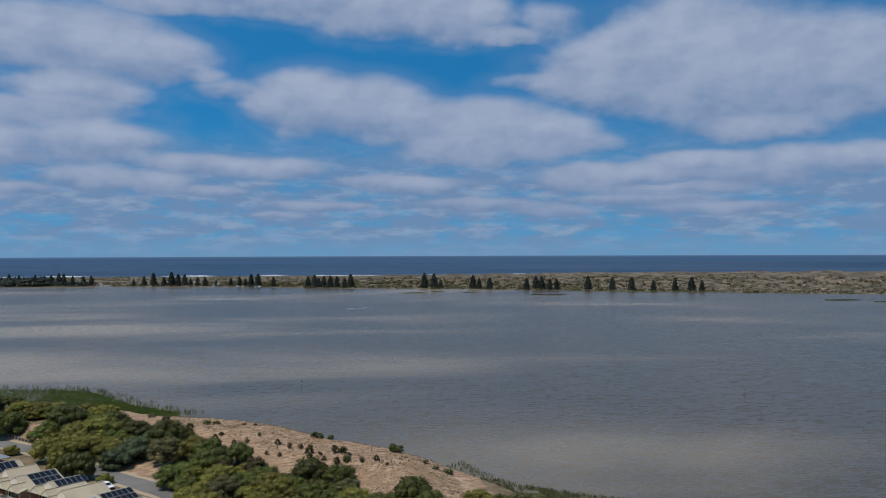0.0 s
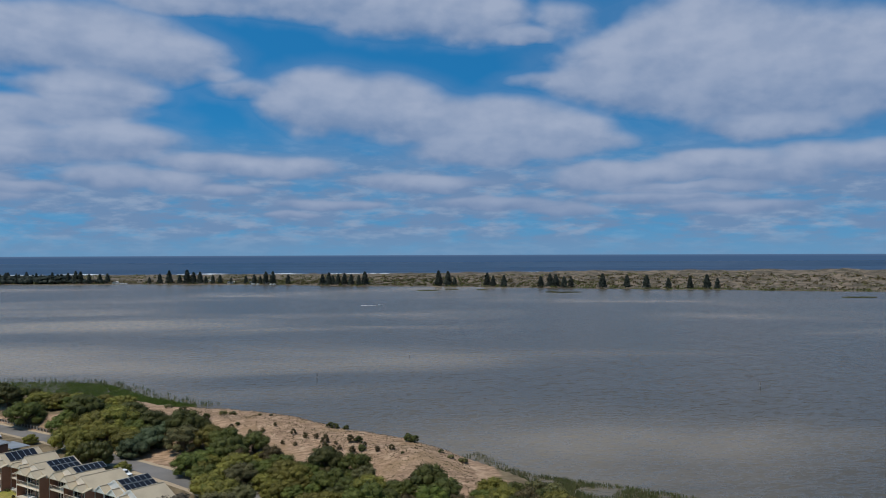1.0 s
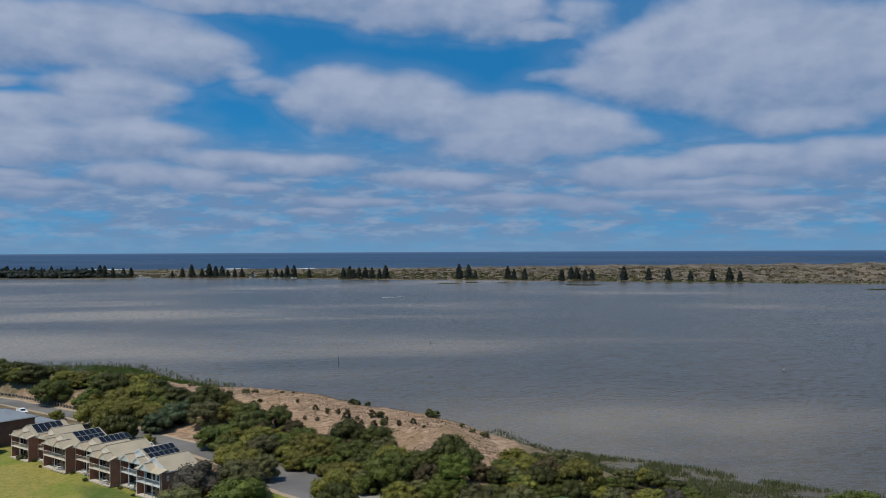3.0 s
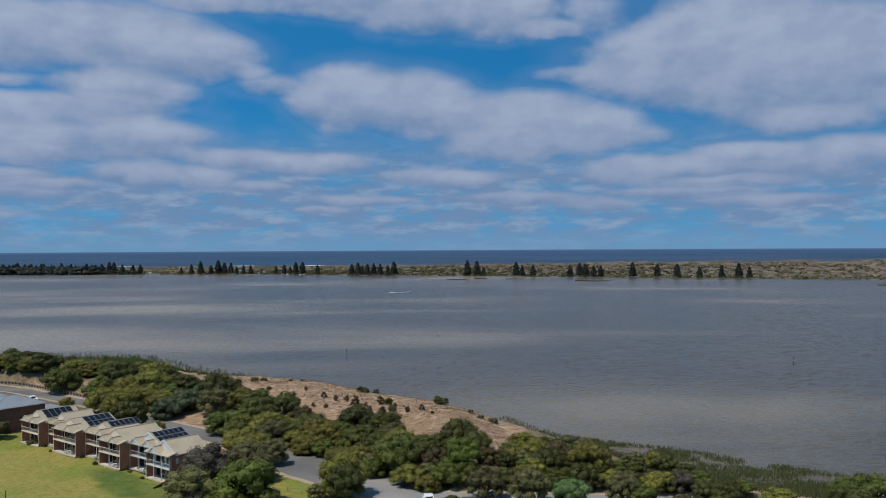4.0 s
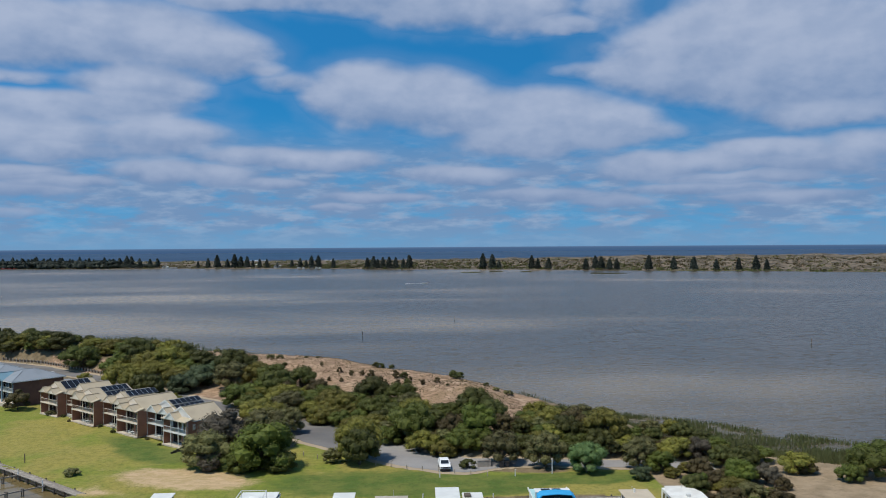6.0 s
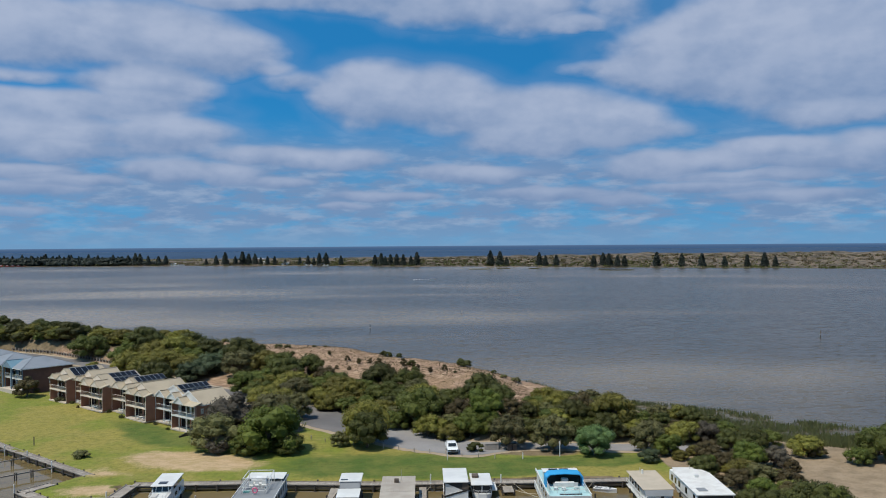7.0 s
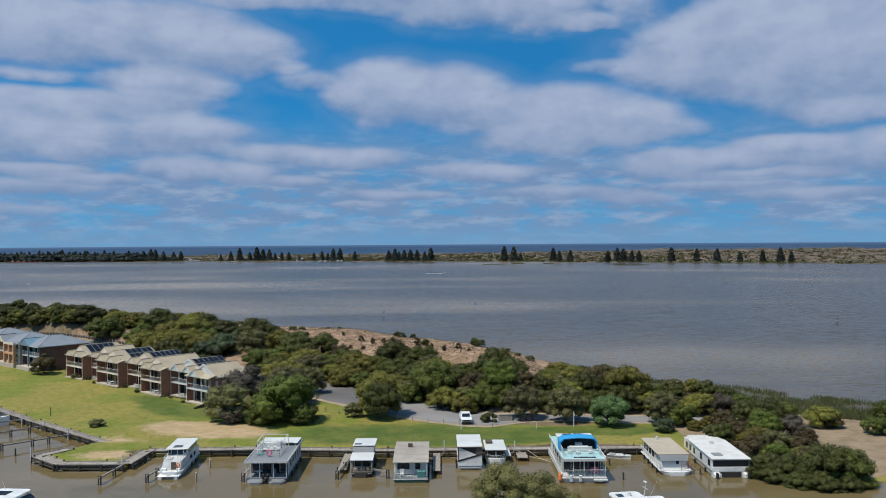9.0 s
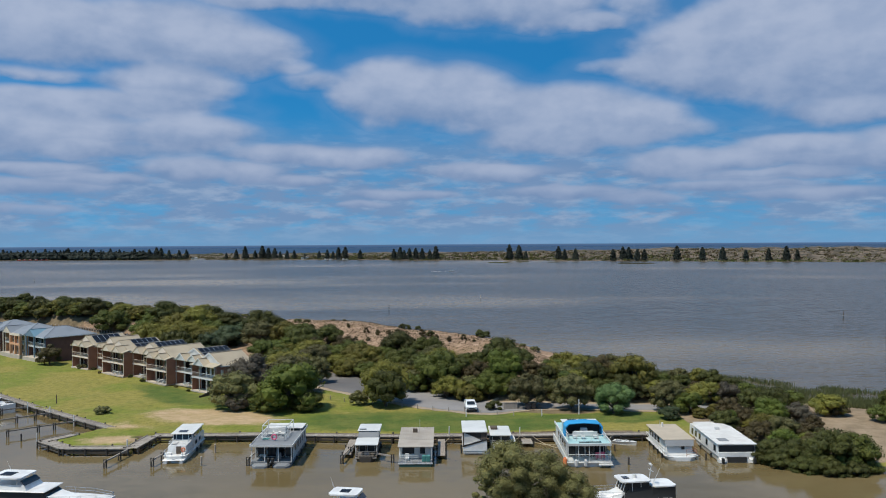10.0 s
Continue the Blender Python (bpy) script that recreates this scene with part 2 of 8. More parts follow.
def ground_material():
    """Lawn, dry grass, sand and litter by the masks of the sheet."""
    m = bpy.data.materials.new("ground")
    m.use_nodes = True
    g = Net(m.node_tree)
    at = g.node("ShaderNodeTexCoord").outputs["Object"]

    def mask(name):
        n = g.node("ShaderNodeAttribute")
        n.attribute_name = name
        return n.outputs["Fac"]

    fine, mid, wide = g.noise(at, 3.0, 5.0, 0.65), g.noise(at, 0.35, 4.0, 0.6), g.noise(at, 0.055, 3.0, 0.5)
    tuft = g.noise(g.mapped(at, scale=(0.35, 1.5, 1), rot=(0, 0, 0.6)), 0.8, 6.0, 0.72, 0.6)
    litter = g.mix(g.ramp(mid, 0.3, 0.7), (0.10, 0.075, 0.045), (0.19, 0.145, 0.09))
    dry = g.mix(g.ramp(tuft, 0.42, 0.58), (0.335, 0.229, 0.154), (0.180, 0.114, 0.075))
    dry = g.mix(g.ramp(mid, 0.50, 0.72), dry, (0.385, 0.272, 0.189))
    dry = g.mix(g.ramp(g.noise(g.mapped(at, scale=(0.5, 1.2, 1), rot=(0, 0, 0.6)), 0.9, 6.0, 0.8), 0.53, 0.64, 0.0, 0.75), dry, (0.120, 0.078, 0.046))
    dry = g.mix(g.ramp(g.noise(at, 0.12, 5.0, 0.68), 0.50, 0.62, 0.0, 0.7), dry, (0.225, 0.150, 0.088))
    lawn = g.mix(g.ramp(wide, 0.42, 0.57), (0.250, 0.212, 0.054), (0.160, 0.185, 0.031))
    lawn = g.mix(g.ramp(mid, 0.45, 0.72, 0.0, 0.45), lawn, (0.255, 0.215, 0.070))
    lawn = g.mix(g.ramp(g.noise(at, 0.9, 6.0, 0.78), 0.42, 0.66, 0.0, 0.62), lawn, (0.088, 0.102, 0.022))
    lawn = g.mix(g.ramp(g.noise(g.mapped(at, scale=(0.6, 1.6, 1), rot=(0, 0, 0.75)), 0.5, 6.0, 0.75), 0.54, 0.68, 0.0, 0.6), lawn, (0.290, 0.235, 0.090))
    worn = g.mix(g.ramp(g.noise(g.mapped(at, scale=(0.7, 1.3, 1)), 0.6, 5.0, 0.65), 0.35, 0.65), (0.44, 0.315, 0.195), (0.33, 0.245, 0.125))
    # deeper green lawn; its eastern patch also carries painted tree shade
    lush_shade = g.mix(g.ramp(g.noise(at, 0.16, 5.0, 0.7), 0.38, 0.62), (0.070, 0.108, 0.022), (0.128, 0.142, 0.034))
    lush_shade = g.mix(g.ramp(g.noise(at, 0.8, 6.0, 0.78), 0.46, 0.66, 0.0, 0.6), lush_shade, (0.062, 0.080, 0.019))
    sand = g.mix(g.ramp(mid, 0.3, 0.7), (0.295, 0.222, 0.148), (0.205, 0.152, 0.098))
    sand = g.mix(g.ramp(g.noise(at, 1.1, 5.0, 0.75), 0.52, 0.72, 0.0, 0.7), sand, (0.12, 0.095, 0.055))
    dune = g.mix(g.ramp(g.noise(at, 0.045, 6.0, 0.7), 0.36, 0.58), (0.170, 0.132, 0.100), (0.058, 0.050, 0.036))
    dune = g.mix(g.ramp(g.noise(at, 0.09, 4.0, 0.7), 0.60, 0.68), dune, (0.34, 0.28, 0.21))
    col = litter
    for name, c in (("dune", dune), ("dry", dry), ("sand", sand), ("lawn", lawn), ("lush_shade", lush_shade), ("worn", worn)):
        edge = g.math("ADD", mask(name), g.math("MULTIPLY", g.math("SUBTRACT", fine, 0.5), 0.35))
        edge = g.math("ADD", edge, g.math("MULTIPLY", g.math("SUBTRACT", mid, 0.5), 0.5))
        col = g.mix(g.ramp(edge, 0.35, 0.65), col, c)
    hsv = g.node("ShaderNodeHueSaturation")
    g.feed(hsv.inputs["Color"], col)
    g.feed(hsv.inputs["Value"], g.math("ADD", 0.72, g.math("MULTIPLY", fine, 0.56)))
    b = g.node("ShaderNodeBsdfPrincipled")
    g.feed(b.inputs["Base Color"], hsv.outputs[0])
    b.inputs["Roughness"].default_value = 0.95
    b.inputs["Specular IOR Level"].default_value = 0.15
    n = g.node("ShaderNodeBump")
    n.inputs["Strength"].default_value, n.inputs["Distance"].default_value = 0.7, 0.25
    g.feed(n.inputs["Height"], g.math("ADD", g.math("MULTIPLY", fine, 0.5), tuft))
    g.feed(b.inputs["Normal"], n.outputs[0])
    g.feed(g.node("ShaderNodeOutputMaterial").inputs[0], b.outputs[0])
    return m


def water_material(name, deep, silt, rough, wave, height, patch, streak=(0.004, 0.018, 1), lo=0.42, hi=0.66, gloss=0.5, banks=()):
    """Turbid water: a murky body under a rippled gloss, silt in long wind-drawn patches."""
    m = bpy.data.materials.new(name)
    m.use_nodes = True
    g = Net(m.node_tree)
    at = g.node("ShaderNodeTexCoord").outputs["Object"]
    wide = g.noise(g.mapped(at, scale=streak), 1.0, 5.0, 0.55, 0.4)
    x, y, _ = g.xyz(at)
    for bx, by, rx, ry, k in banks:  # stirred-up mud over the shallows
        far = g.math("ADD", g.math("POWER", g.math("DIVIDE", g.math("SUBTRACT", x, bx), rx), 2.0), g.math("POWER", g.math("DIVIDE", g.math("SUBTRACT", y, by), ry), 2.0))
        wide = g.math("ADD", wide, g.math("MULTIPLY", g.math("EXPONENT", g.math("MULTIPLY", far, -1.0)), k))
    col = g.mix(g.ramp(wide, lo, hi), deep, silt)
    b = g.node("ShaderNodeBsdfPrincipled")
    g.feed(b.inputs["Base Color"], col)
    b.inputs["Roughness"].default_value = rough
    b.inputs["IOR"].default_value = 1.33
    b.inputs["Specular IOR Level"].default_value = gloss
    # wave facets: two slopes from noise, at the chop's and the swell's size
    slopes = []
    for size, amount, turn in ((wave, height, 0.25), (wave * 0.45, height * patch, 0.1), (wave * 2.6, height * 0.6, 0.3)):
        n = g.node("ShaderNodeTexNoise")
        g.feed(n.inputs["Vector"], g.mapped(at, scale=(size * 0.45, size, 1), rot=(0, 0, turn)))
        n.inputs["Scale"].default_value, n.inputs["Detail"].default_value = 1.0, 2.0
        r, gr, _ = g.xyz(n.outputs["Color"])
        slopes.append((g.math("MULTIPLY", g.math("SUBTRACT", r, 0.5), amount * 0.6), g.math("MULTIPLY", g.math("SUBTRACT", gr, 0.5), amount)))
    nx = g.math("ADD", g.math("ADD", slopes[0][0], slopes[1][0]), slopes[2][0])
    ny = g.math("ADD", g.math("ADD", slopes[0][1], slopes[1][1]), slopes[2][1])
    unit = g.node("ShaderNodeVectorMath")
    unit.operation = "NORMALIZE"
    g.feed(unit.inputs[0], g.join(nx, ny, 1.0))
    g.feed(b.inputs["Normal"], unit.outputs[0])
    g.feed(g.node("ShaderNodeOutputMaterial").inputs[0], b.outputs[0])
    return m


GROUND = ground_material()
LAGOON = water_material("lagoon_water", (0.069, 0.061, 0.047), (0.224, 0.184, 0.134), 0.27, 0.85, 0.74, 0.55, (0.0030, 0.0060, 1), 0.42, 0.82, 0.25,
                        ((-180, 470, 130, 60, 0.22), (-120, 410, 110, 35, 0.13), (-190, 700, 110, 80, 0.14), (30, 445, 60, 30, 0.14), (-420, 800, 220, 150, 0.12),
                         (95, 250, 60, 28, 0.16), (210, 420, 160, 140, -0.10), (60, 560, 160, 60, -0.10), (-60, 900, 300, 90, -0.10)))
BASIN = water_material("basin_water", (0.130, 0.096, 0.043), (0.160, 0.121, 0.060), 0.09, 0.9, 0.05, 0.6, (0.02, 0.03, 1), 0.42, 0.66, 0.37)
OCEAN = water_material("ocean_water", (0.012, 0.030, 0.062), (0.030, 0.056, 0.098), 0.4, 0.05, 0.35, 0.6, (0.0006, 0.004, 1), 0.40, 0.62, 0.17)
ASPHALT = material("asphalt", (0.112, 0.104, 0.101), 0.9, vary=0.3, grain=2.0, coarse=0.08, tint=(0.150, 0.138, 0.130), bump=0.02)
PALE_ROAD = material("pale_worn_road", (0.255, 0.240, 0.232), 0.95, vary=0.25, grain=2.5, coarse=0.15, tint=(0.200, 0.190, 0.186), bump=0.02)
SANDY = material("sandy_verge", (0.36, 0.28, 0.19), 0.95, vary=0.3, grain=3.0, coarse=0.3)
BRICK = material("brown_brick", (0.305, 0.145, 0.096), 0.85, vary=0.3, grain=5.0, coarse=0.5, tint=(0.240, 0.112, 0.074), bump=0.01)
DARK_BRICK = material("dark_brown_brick", (0.150, 0.078, 0.058), 0.85, vary=0.3, grain=5.0, coarse=0.5, tint=(0.105, 0.056, 0.044), bump=0.01)
CREAM = material("cream_paint", (0.66, 0.575, 0.475), 0.7, vary=0.12)
WHITE = material("white_paint", (0.62, 0.62, 0.60), 0.45, vary=0.10, grain=3.0)
GEL = material("white_gelcoat", (0.76, 0.76, 0.74), 0.3, vary=0.10, grain=1.5, coarse=0.5, tint=(0.60, 0.59, 0.57))
DIRTY_ROOF = material("weathered_white_roof", (0.62, 0.61, 0.58), 0.55, vary=0.3, grain=2.0, coarse=0.6, tint=(0.50, 0.48, 0.45))
BEIGE_ROOF = material("beige_roof_sheet", (0.44, 0.37, 0.28), 0.6, vary=0.15, grain=2.0, coarse=0.4)
TAN_ROOF = material("tan_metal_roof", (0.395, 0.328, 0.232), 0.55, vary=0.14, grain=1.5, coarse=0.3)
GREY_ROOF = material("blue_grey_metal_roof", (0.205, 0.222, 0.245), 0.55, vary=0.14, grain=1.5, coarse=0.3)
SOLAR = material("solar_glass", (0.012, 0.014, 0.020), 0.45, vary=0.3, grain=4.0, spec=0.12)
ALU = material("aluminium", (0.55, 0.56, 0.57), 0.4, metal=0.8, vary=0.1)
GLASS = material("dark_glass", (0.02, 0.024, 0.028), 0.06, vary=0.2, grain=0.7)
TIMBER = material("weathered_timber", (0.34, 0.30, 0.255), 0.9, vary=0.4, grain=3.0, coarse=0.6, tint=(0.235, 0.20, 0.17), island=0.35, bump=0.01)
DARK_TIMBER = material("dark_brown_timber", (0.055, 0.046, 0.038), 0.8, vary=0.4, grain=4.0)
# near-black: dark cabin sides and glass, and shade painted into openings
SHADOW = material("dark_panel_and_shade", (0.03, 0.028, 0.026), 0.8)
RUBBER = material("black_rubber", (0.02, 0.02, 0.02), 0.7)
GREEN_HULL = material("dark_green_hull_paint", (0.030, 0.080, 0.066), 0.45, vary=0.2)
RIBBED = material("weathered_tan_roof_sheet", (0.40, 0.355, 0.30), 0.6, vary=0.3, grain=2.0, coarse=0.5, tint=(0.31, 0.27, 0.225))
BLUE = material("blue_canvas", (0.025, 0.28, 0.56), 0.7, vary=0.15)
TEAL = material("teal_paint", (0.06, 0.22, 0.20), 0.5, vary=0.15)
AQUA = material("pale_aqua_deck", (0.36, 0.55, 0.56), 0.6, vary=0.15)
RED = material("red_plastic", (0.55, 0.06, 0.05), 0.5)
PINK = material("pink_plastic", (0.65, 0.12, 0.22), 0.5)
ORANGE = material("orange_plastic", (0.72, 0.20, 0.06), 0.5)
GREY_DECK = material("grey_deck", (0.20, 0.21, 0.22), 0.8, vary=0.2)
PAVING = material("pale_paving", (0.46, 0.40, 0.33), 0.9, vary=0.2)
TERRACOTTA = material("apricot_render", (0.56, 0.31, 0.18), 0.85, vary=0.12)
BLUE_PAINT = material("slate_blue_render", (0.16, 0.24, 0.31), 0.8, vary=0.12)
BARK = material("bark", (0.11, 0.085, 0.065), 0.95, vary=0.4, grain=8.0)
FOAM = material("foam", (0.75, 0.76, 0.78), 0.8, vary=0.15, grain=0.5)
LEAF = {
    "olive": leaf_material("olive_leaves", (0.062, 0.06, 0.011), (0.283, 0.254, 0.05)),
    "dark": leaf_material("dark_leaves", (0.029, 0.034, 0.009), (0.125, 0.127, 0.028)),
    "green": leaf_material("green_leaves", (0.042, 0.055, 0.01), (0.162, 0.179, 0.035)),
    "grey": leaf_material("grey_green_leaves", (0.066, 0.064, 0.024), (0.221, 0.207, 0.079)),
    "bright": leaf_material("bright_green_leaves", (0.068, 0.116, 0.038), (0.19, 0.262, 0.092)),
    "light": leaf_material("light_green_leaves", (0.085, 0.094, 0.017), (0.259, 0.257, 0.051)),
    "teal": leaf_material("blue_green_leaves", (0.036, 0.052, 0.024), (0.105, 0.132, 0.062)),
    "vivid": leaf_material("fresh_green_leaves", (0.052, 0.077, 0.011), (0.178, 0.211, 0.035)),
    "brown": leaf_material("brown_green_leaves", (0.056, 0.044, 0.018), (0.135, 0.105, 0.044)),
    "mauve": leaf_material("mauve_brown_twigs", (0.068, 0.06, 0.042), (0.175, 0.15, 0.108)),
    "pine": leaf_material("pine_needles", (0.02, 0.027, 0.023), (0.05, 0.062, 0.046)),
    "gum": leaf_material("gum_leaves", (0.084, 0.08, 0.028), (0.275, 0.248, 0.092)),
    "reed": leaf_material("reed_blades", (0.075, 0.085, 0.03), (0.165, 0.165, 0.07)),
    "reedgreen": leaf_material("green_reed_blades", (0.085, 0.141, 0.024), (0.135, 0.202, 0.04)),
    "straw": leaf_material("straw_tufts", (0.3, 0.215, 0.15), (0.42, 0.32, 0.235)),
}

# ---- mesh helpers ----
def part(name, bm, mat, parent=None, label=""):
    """Links a bmesh as one mesh object, under a thing or a part if one is given."""
    me = bpy.data.meshes.new(name)
    bm.to_mesh(me)
    bm.free()
    for mm in mat if isinstance(mat, (list, tuple)) else [mat]:
        me.materials.append(mm)
    ob = new(name, me)
    if parent is not None:
        ob.parent = parent
    if label:
        tagged(ob, label)
    return ob


def thing(name, m, label, category, group=""):
    ob = new(name)
    ob.empty_display_size = 0.3
    ob.matrix_basis = m
    return tagged(ob, label, category, group)


def box(x0, x1, y0, y1, z0, z1, bm=None, bevel=0.0):
    bm = bm if bm is not None else bmesh.new()
    v = [bm.verts.new(p) for p in ((x0, y0, z0), (x1, y0, z0), (x1, y1, z0), (x0, y1, z0), (x0, y0, z1), (x1, y0, z1), (x1, y1, z1), (x0, y1, z1))]
    fs = [bm.faces.new([v[i] for i in q]) for q in ((3, 2, 1, 0), (4, 5, 6, 7), (0, 1, 5, 4), (1, 2, 6, 5), (2, 3, 7, 6), (3, 0, 4, 7))]
    if bevel:
        es = list({e for f in fs for e in f.edges})
        bmesh.ops.bevel(bm, geom=es, offset=bevel, segments=1, affect="EDGES")
    return bm


def bar(p, q, w, h=None, bm=None):
    """A square bar from p to q."""
    bm = bm if bm is not None else bmesh.new()
    h = w if h is None else h
    p, q = Vector(p), Vector(q)
    d = (q - p).normalized()
    side = d.cross((0, 0, 1))
    side = Vector((1, 0, 0)) if side.length < 1e-3 else side.normalized()
    top = side.cross(d)
    ring = [(-w / 2, -h / 2), (w / 2, -h / 2), (w / 2, h / 2), (-w / 2, h / 2)]
    a = [bm.verts.new(p + side * i + top * j) for i, j in ring]
    b = [bm.verts.new(q + side * i + top * j) for i, j in ring]
    bm.faces.new(a[::-1]), bm.faces.new(b)
    for i in range(4):
        bm.faces.new((a[i], a[(i + 1) % 4], b[(i + 1) % 4], b[i]))
    return bm


def rod(p, q, r0, r1=None, n=7, bm=None):
    """A tapered round rod from p to q."""
    bm = bm if bm is not None else bmesh.new()
    r1 = r0 if r1 is None else r1
    p, q = Vector(p), Vector(q)
    d = (q - p).normalized()
    side = d.cross((0, 0, 1))
    side = Vector((1, 0, 0)) if side.length < 1e-3 else side.normalized()
    top = side.cross(d)
    a, b = [], []
    for i in range(n):
        t = 2 * math.pi * i / n
        o = side * math.cos(t) + top * math.sin(t)
        a.append(bm.verts.new(p + o * r0)), b.append(bm.verts.new(q + o * r1))
    bm.faces.new(a[::-1]), bm.faces.new(b)
    for i in range(n):
        bm.faces.new((a[i], a[(i + 1) % n], b[(i + 1) % n], b[i]))
    return bm


def slab(outline, z0, z1, bm=None):
    """A flat plate with the given outline."""
    bm = bm if bm is not None else bmesh.new()
    a = [bm.verts.new((x, y, z0)) for x, y in outline]
    b = [bm.verts.new((x, y, z1)) for x, y in outline]
    bm.faces.new(a[::-1]), bm.faces.new(b)
    n = len(a)
    for i in range(n):
        bm.faces.new((a[i], a[(i + 1) % n], b[(i + 1) % n], b[i]))
    return bm


def loft(rings, bm=None, caps=True):
    """Skin between rings of equally many points."""
    bm = bm if bm is not None else bmesh.new()
    vs = [[bm.verts.new(p) for p in r] for r in rings]
    n = len(vs[0])
    for a, b in zip(vs, vs[1:]):
        for i in range(n):
            bm.faces.new((a[i], a[(i + 1) % n], b[(i + 1) % n], b[i]))
    if caps:
        bm.faces.new(vs[0][::-1]), bm.faces.new(vs[-1])
    return bm


# ---- the ground ----
# the near land's edge on the water, the far spit's edge, and the crest of the bare dune
SHORE = [(-900, 330), (-400, 330), (-250, 350), (-170, 352), (-125, 343), (-95, 321), (-72, 300), (-55, 292), (-43, 286), (-31, 279), (-14, 264), (1, 247),
         (15.5, 236.5), (26, 222.5), (35, 208), (43, 193), (52, 184), (64, 176), (76, 167), (88, 161), (112, 156), (160, 156), (300, 160), (300, 60),
         (160, 70), (100, 98), (72, 112), (60, 117), (56, 114.6), (52, 113.2), (48.5, 114.8), (44, 119.5), (41, 127), (36, 134.6),
         (30, 136.2), (-46.5, 137.2), (-47.3, 135.8), (-47, 129.2), (-56, 129.2), (-60.5, 133), (-56, 142.6), (-64, 149.2), (-77, 161), (-88, 172.5),
         (-120, 202), (-180, 226), (-300, 240), (-900, 240)]
SPIT = [(-5000, 1900), (-1400, 1700), (-640, 1625), (-430, 1586), (-230, 1548), (-31, 1438), (136, 1385), (312, 1290), (424, 1232), (500, 1210),
        (597, 1149), (706, 1113), (1100, 980), (5000, 400)]
CREST = [(-300, 300), (-170, 314), (-120, 304), (-66, 276), (-50, 270), (-38, 265), (-26, 258.5), (-16, 249.5), (-7, 242), (2, 235), (9, 228), (15, 219), (20, 208), (23, 199), (28, 186)]
ROAD = [(-190, 320, 6.5), (-123, 282.5, 6.5), (-107, 269.5, 6), (-88.8, 255.4, 5.6), (-67, 232, 5.6), (-47, 212.5, 6.5), (-35, 201, 8), (-26, 190, 13), (-17, 179.5, 13),
        (-8, 170, 12), (0, 162.5, 13), (8, 156.4, 10.8), (13.5, 157.8, 7.2), (19, 158.3, 5), (27, 157.5, 5), (38, 155.8, 5.4), (55, 153, 5)]


# bare earth slopes cut into the dune: x, y, radius
SCARS = [(-53.5, 229.0, 11), (-100.5, 272.0, 9.5), (-115, 286, 8)]


def cross_distance(X, Y, line):
    """Distance to a polyline, and the place along it."""
    best, where = np.full(X.shape, 1e9), np.zeros(X.shape)
    for i in range(len(line) - 1):
        (ax, ay), (bx, by) = line[i][:2], line[i + 1][:2]
        dx, dy = bx - ax, by - ay
        t = np.clip(((X - ax) * dx + (Y - ay) * dy) / (dx * dx + dy * dy), 0, 1)
        d = np.hypot(X - ax - t * dx, Y - ay - t * dy)
        where = np.where(d < best, i + t, where)
        best = np.minimum(best, d)
    return best, where


def within(X, Y, ring):
    inside = np.zeros(X.shape, bool)
    for (ax, ay), (bx, by) in zip(ring, ring[1:] + ring[:1]):
        cross = (ay > Y) != (by > Y)
        inside ^= cross & (X < (bx - ax) * (Y - ay) / ((by - ay) or 1e-9) + ax)
    return inside


def ease(x, a, b):
    t = np.clip((x - a) / (b - a), 0, 1)
    return t * t * (3 - 2 * t)


def ripple(X, Y, size, seed):
    """Smooth random relief, about -1 to 1."""
    rng = np.random.RandomState(seed)
    out = np.zeros(X.shape)
    for k in range(10):
        a, p = rng.uniform(0, math.tau, 2)
        f = math.tau / (size * rng.uniform(0.6, 1.7))
        out += np.sin((X * math.cos(a) + Y * math.sin(a)) * f + p) * 0.32
    return out


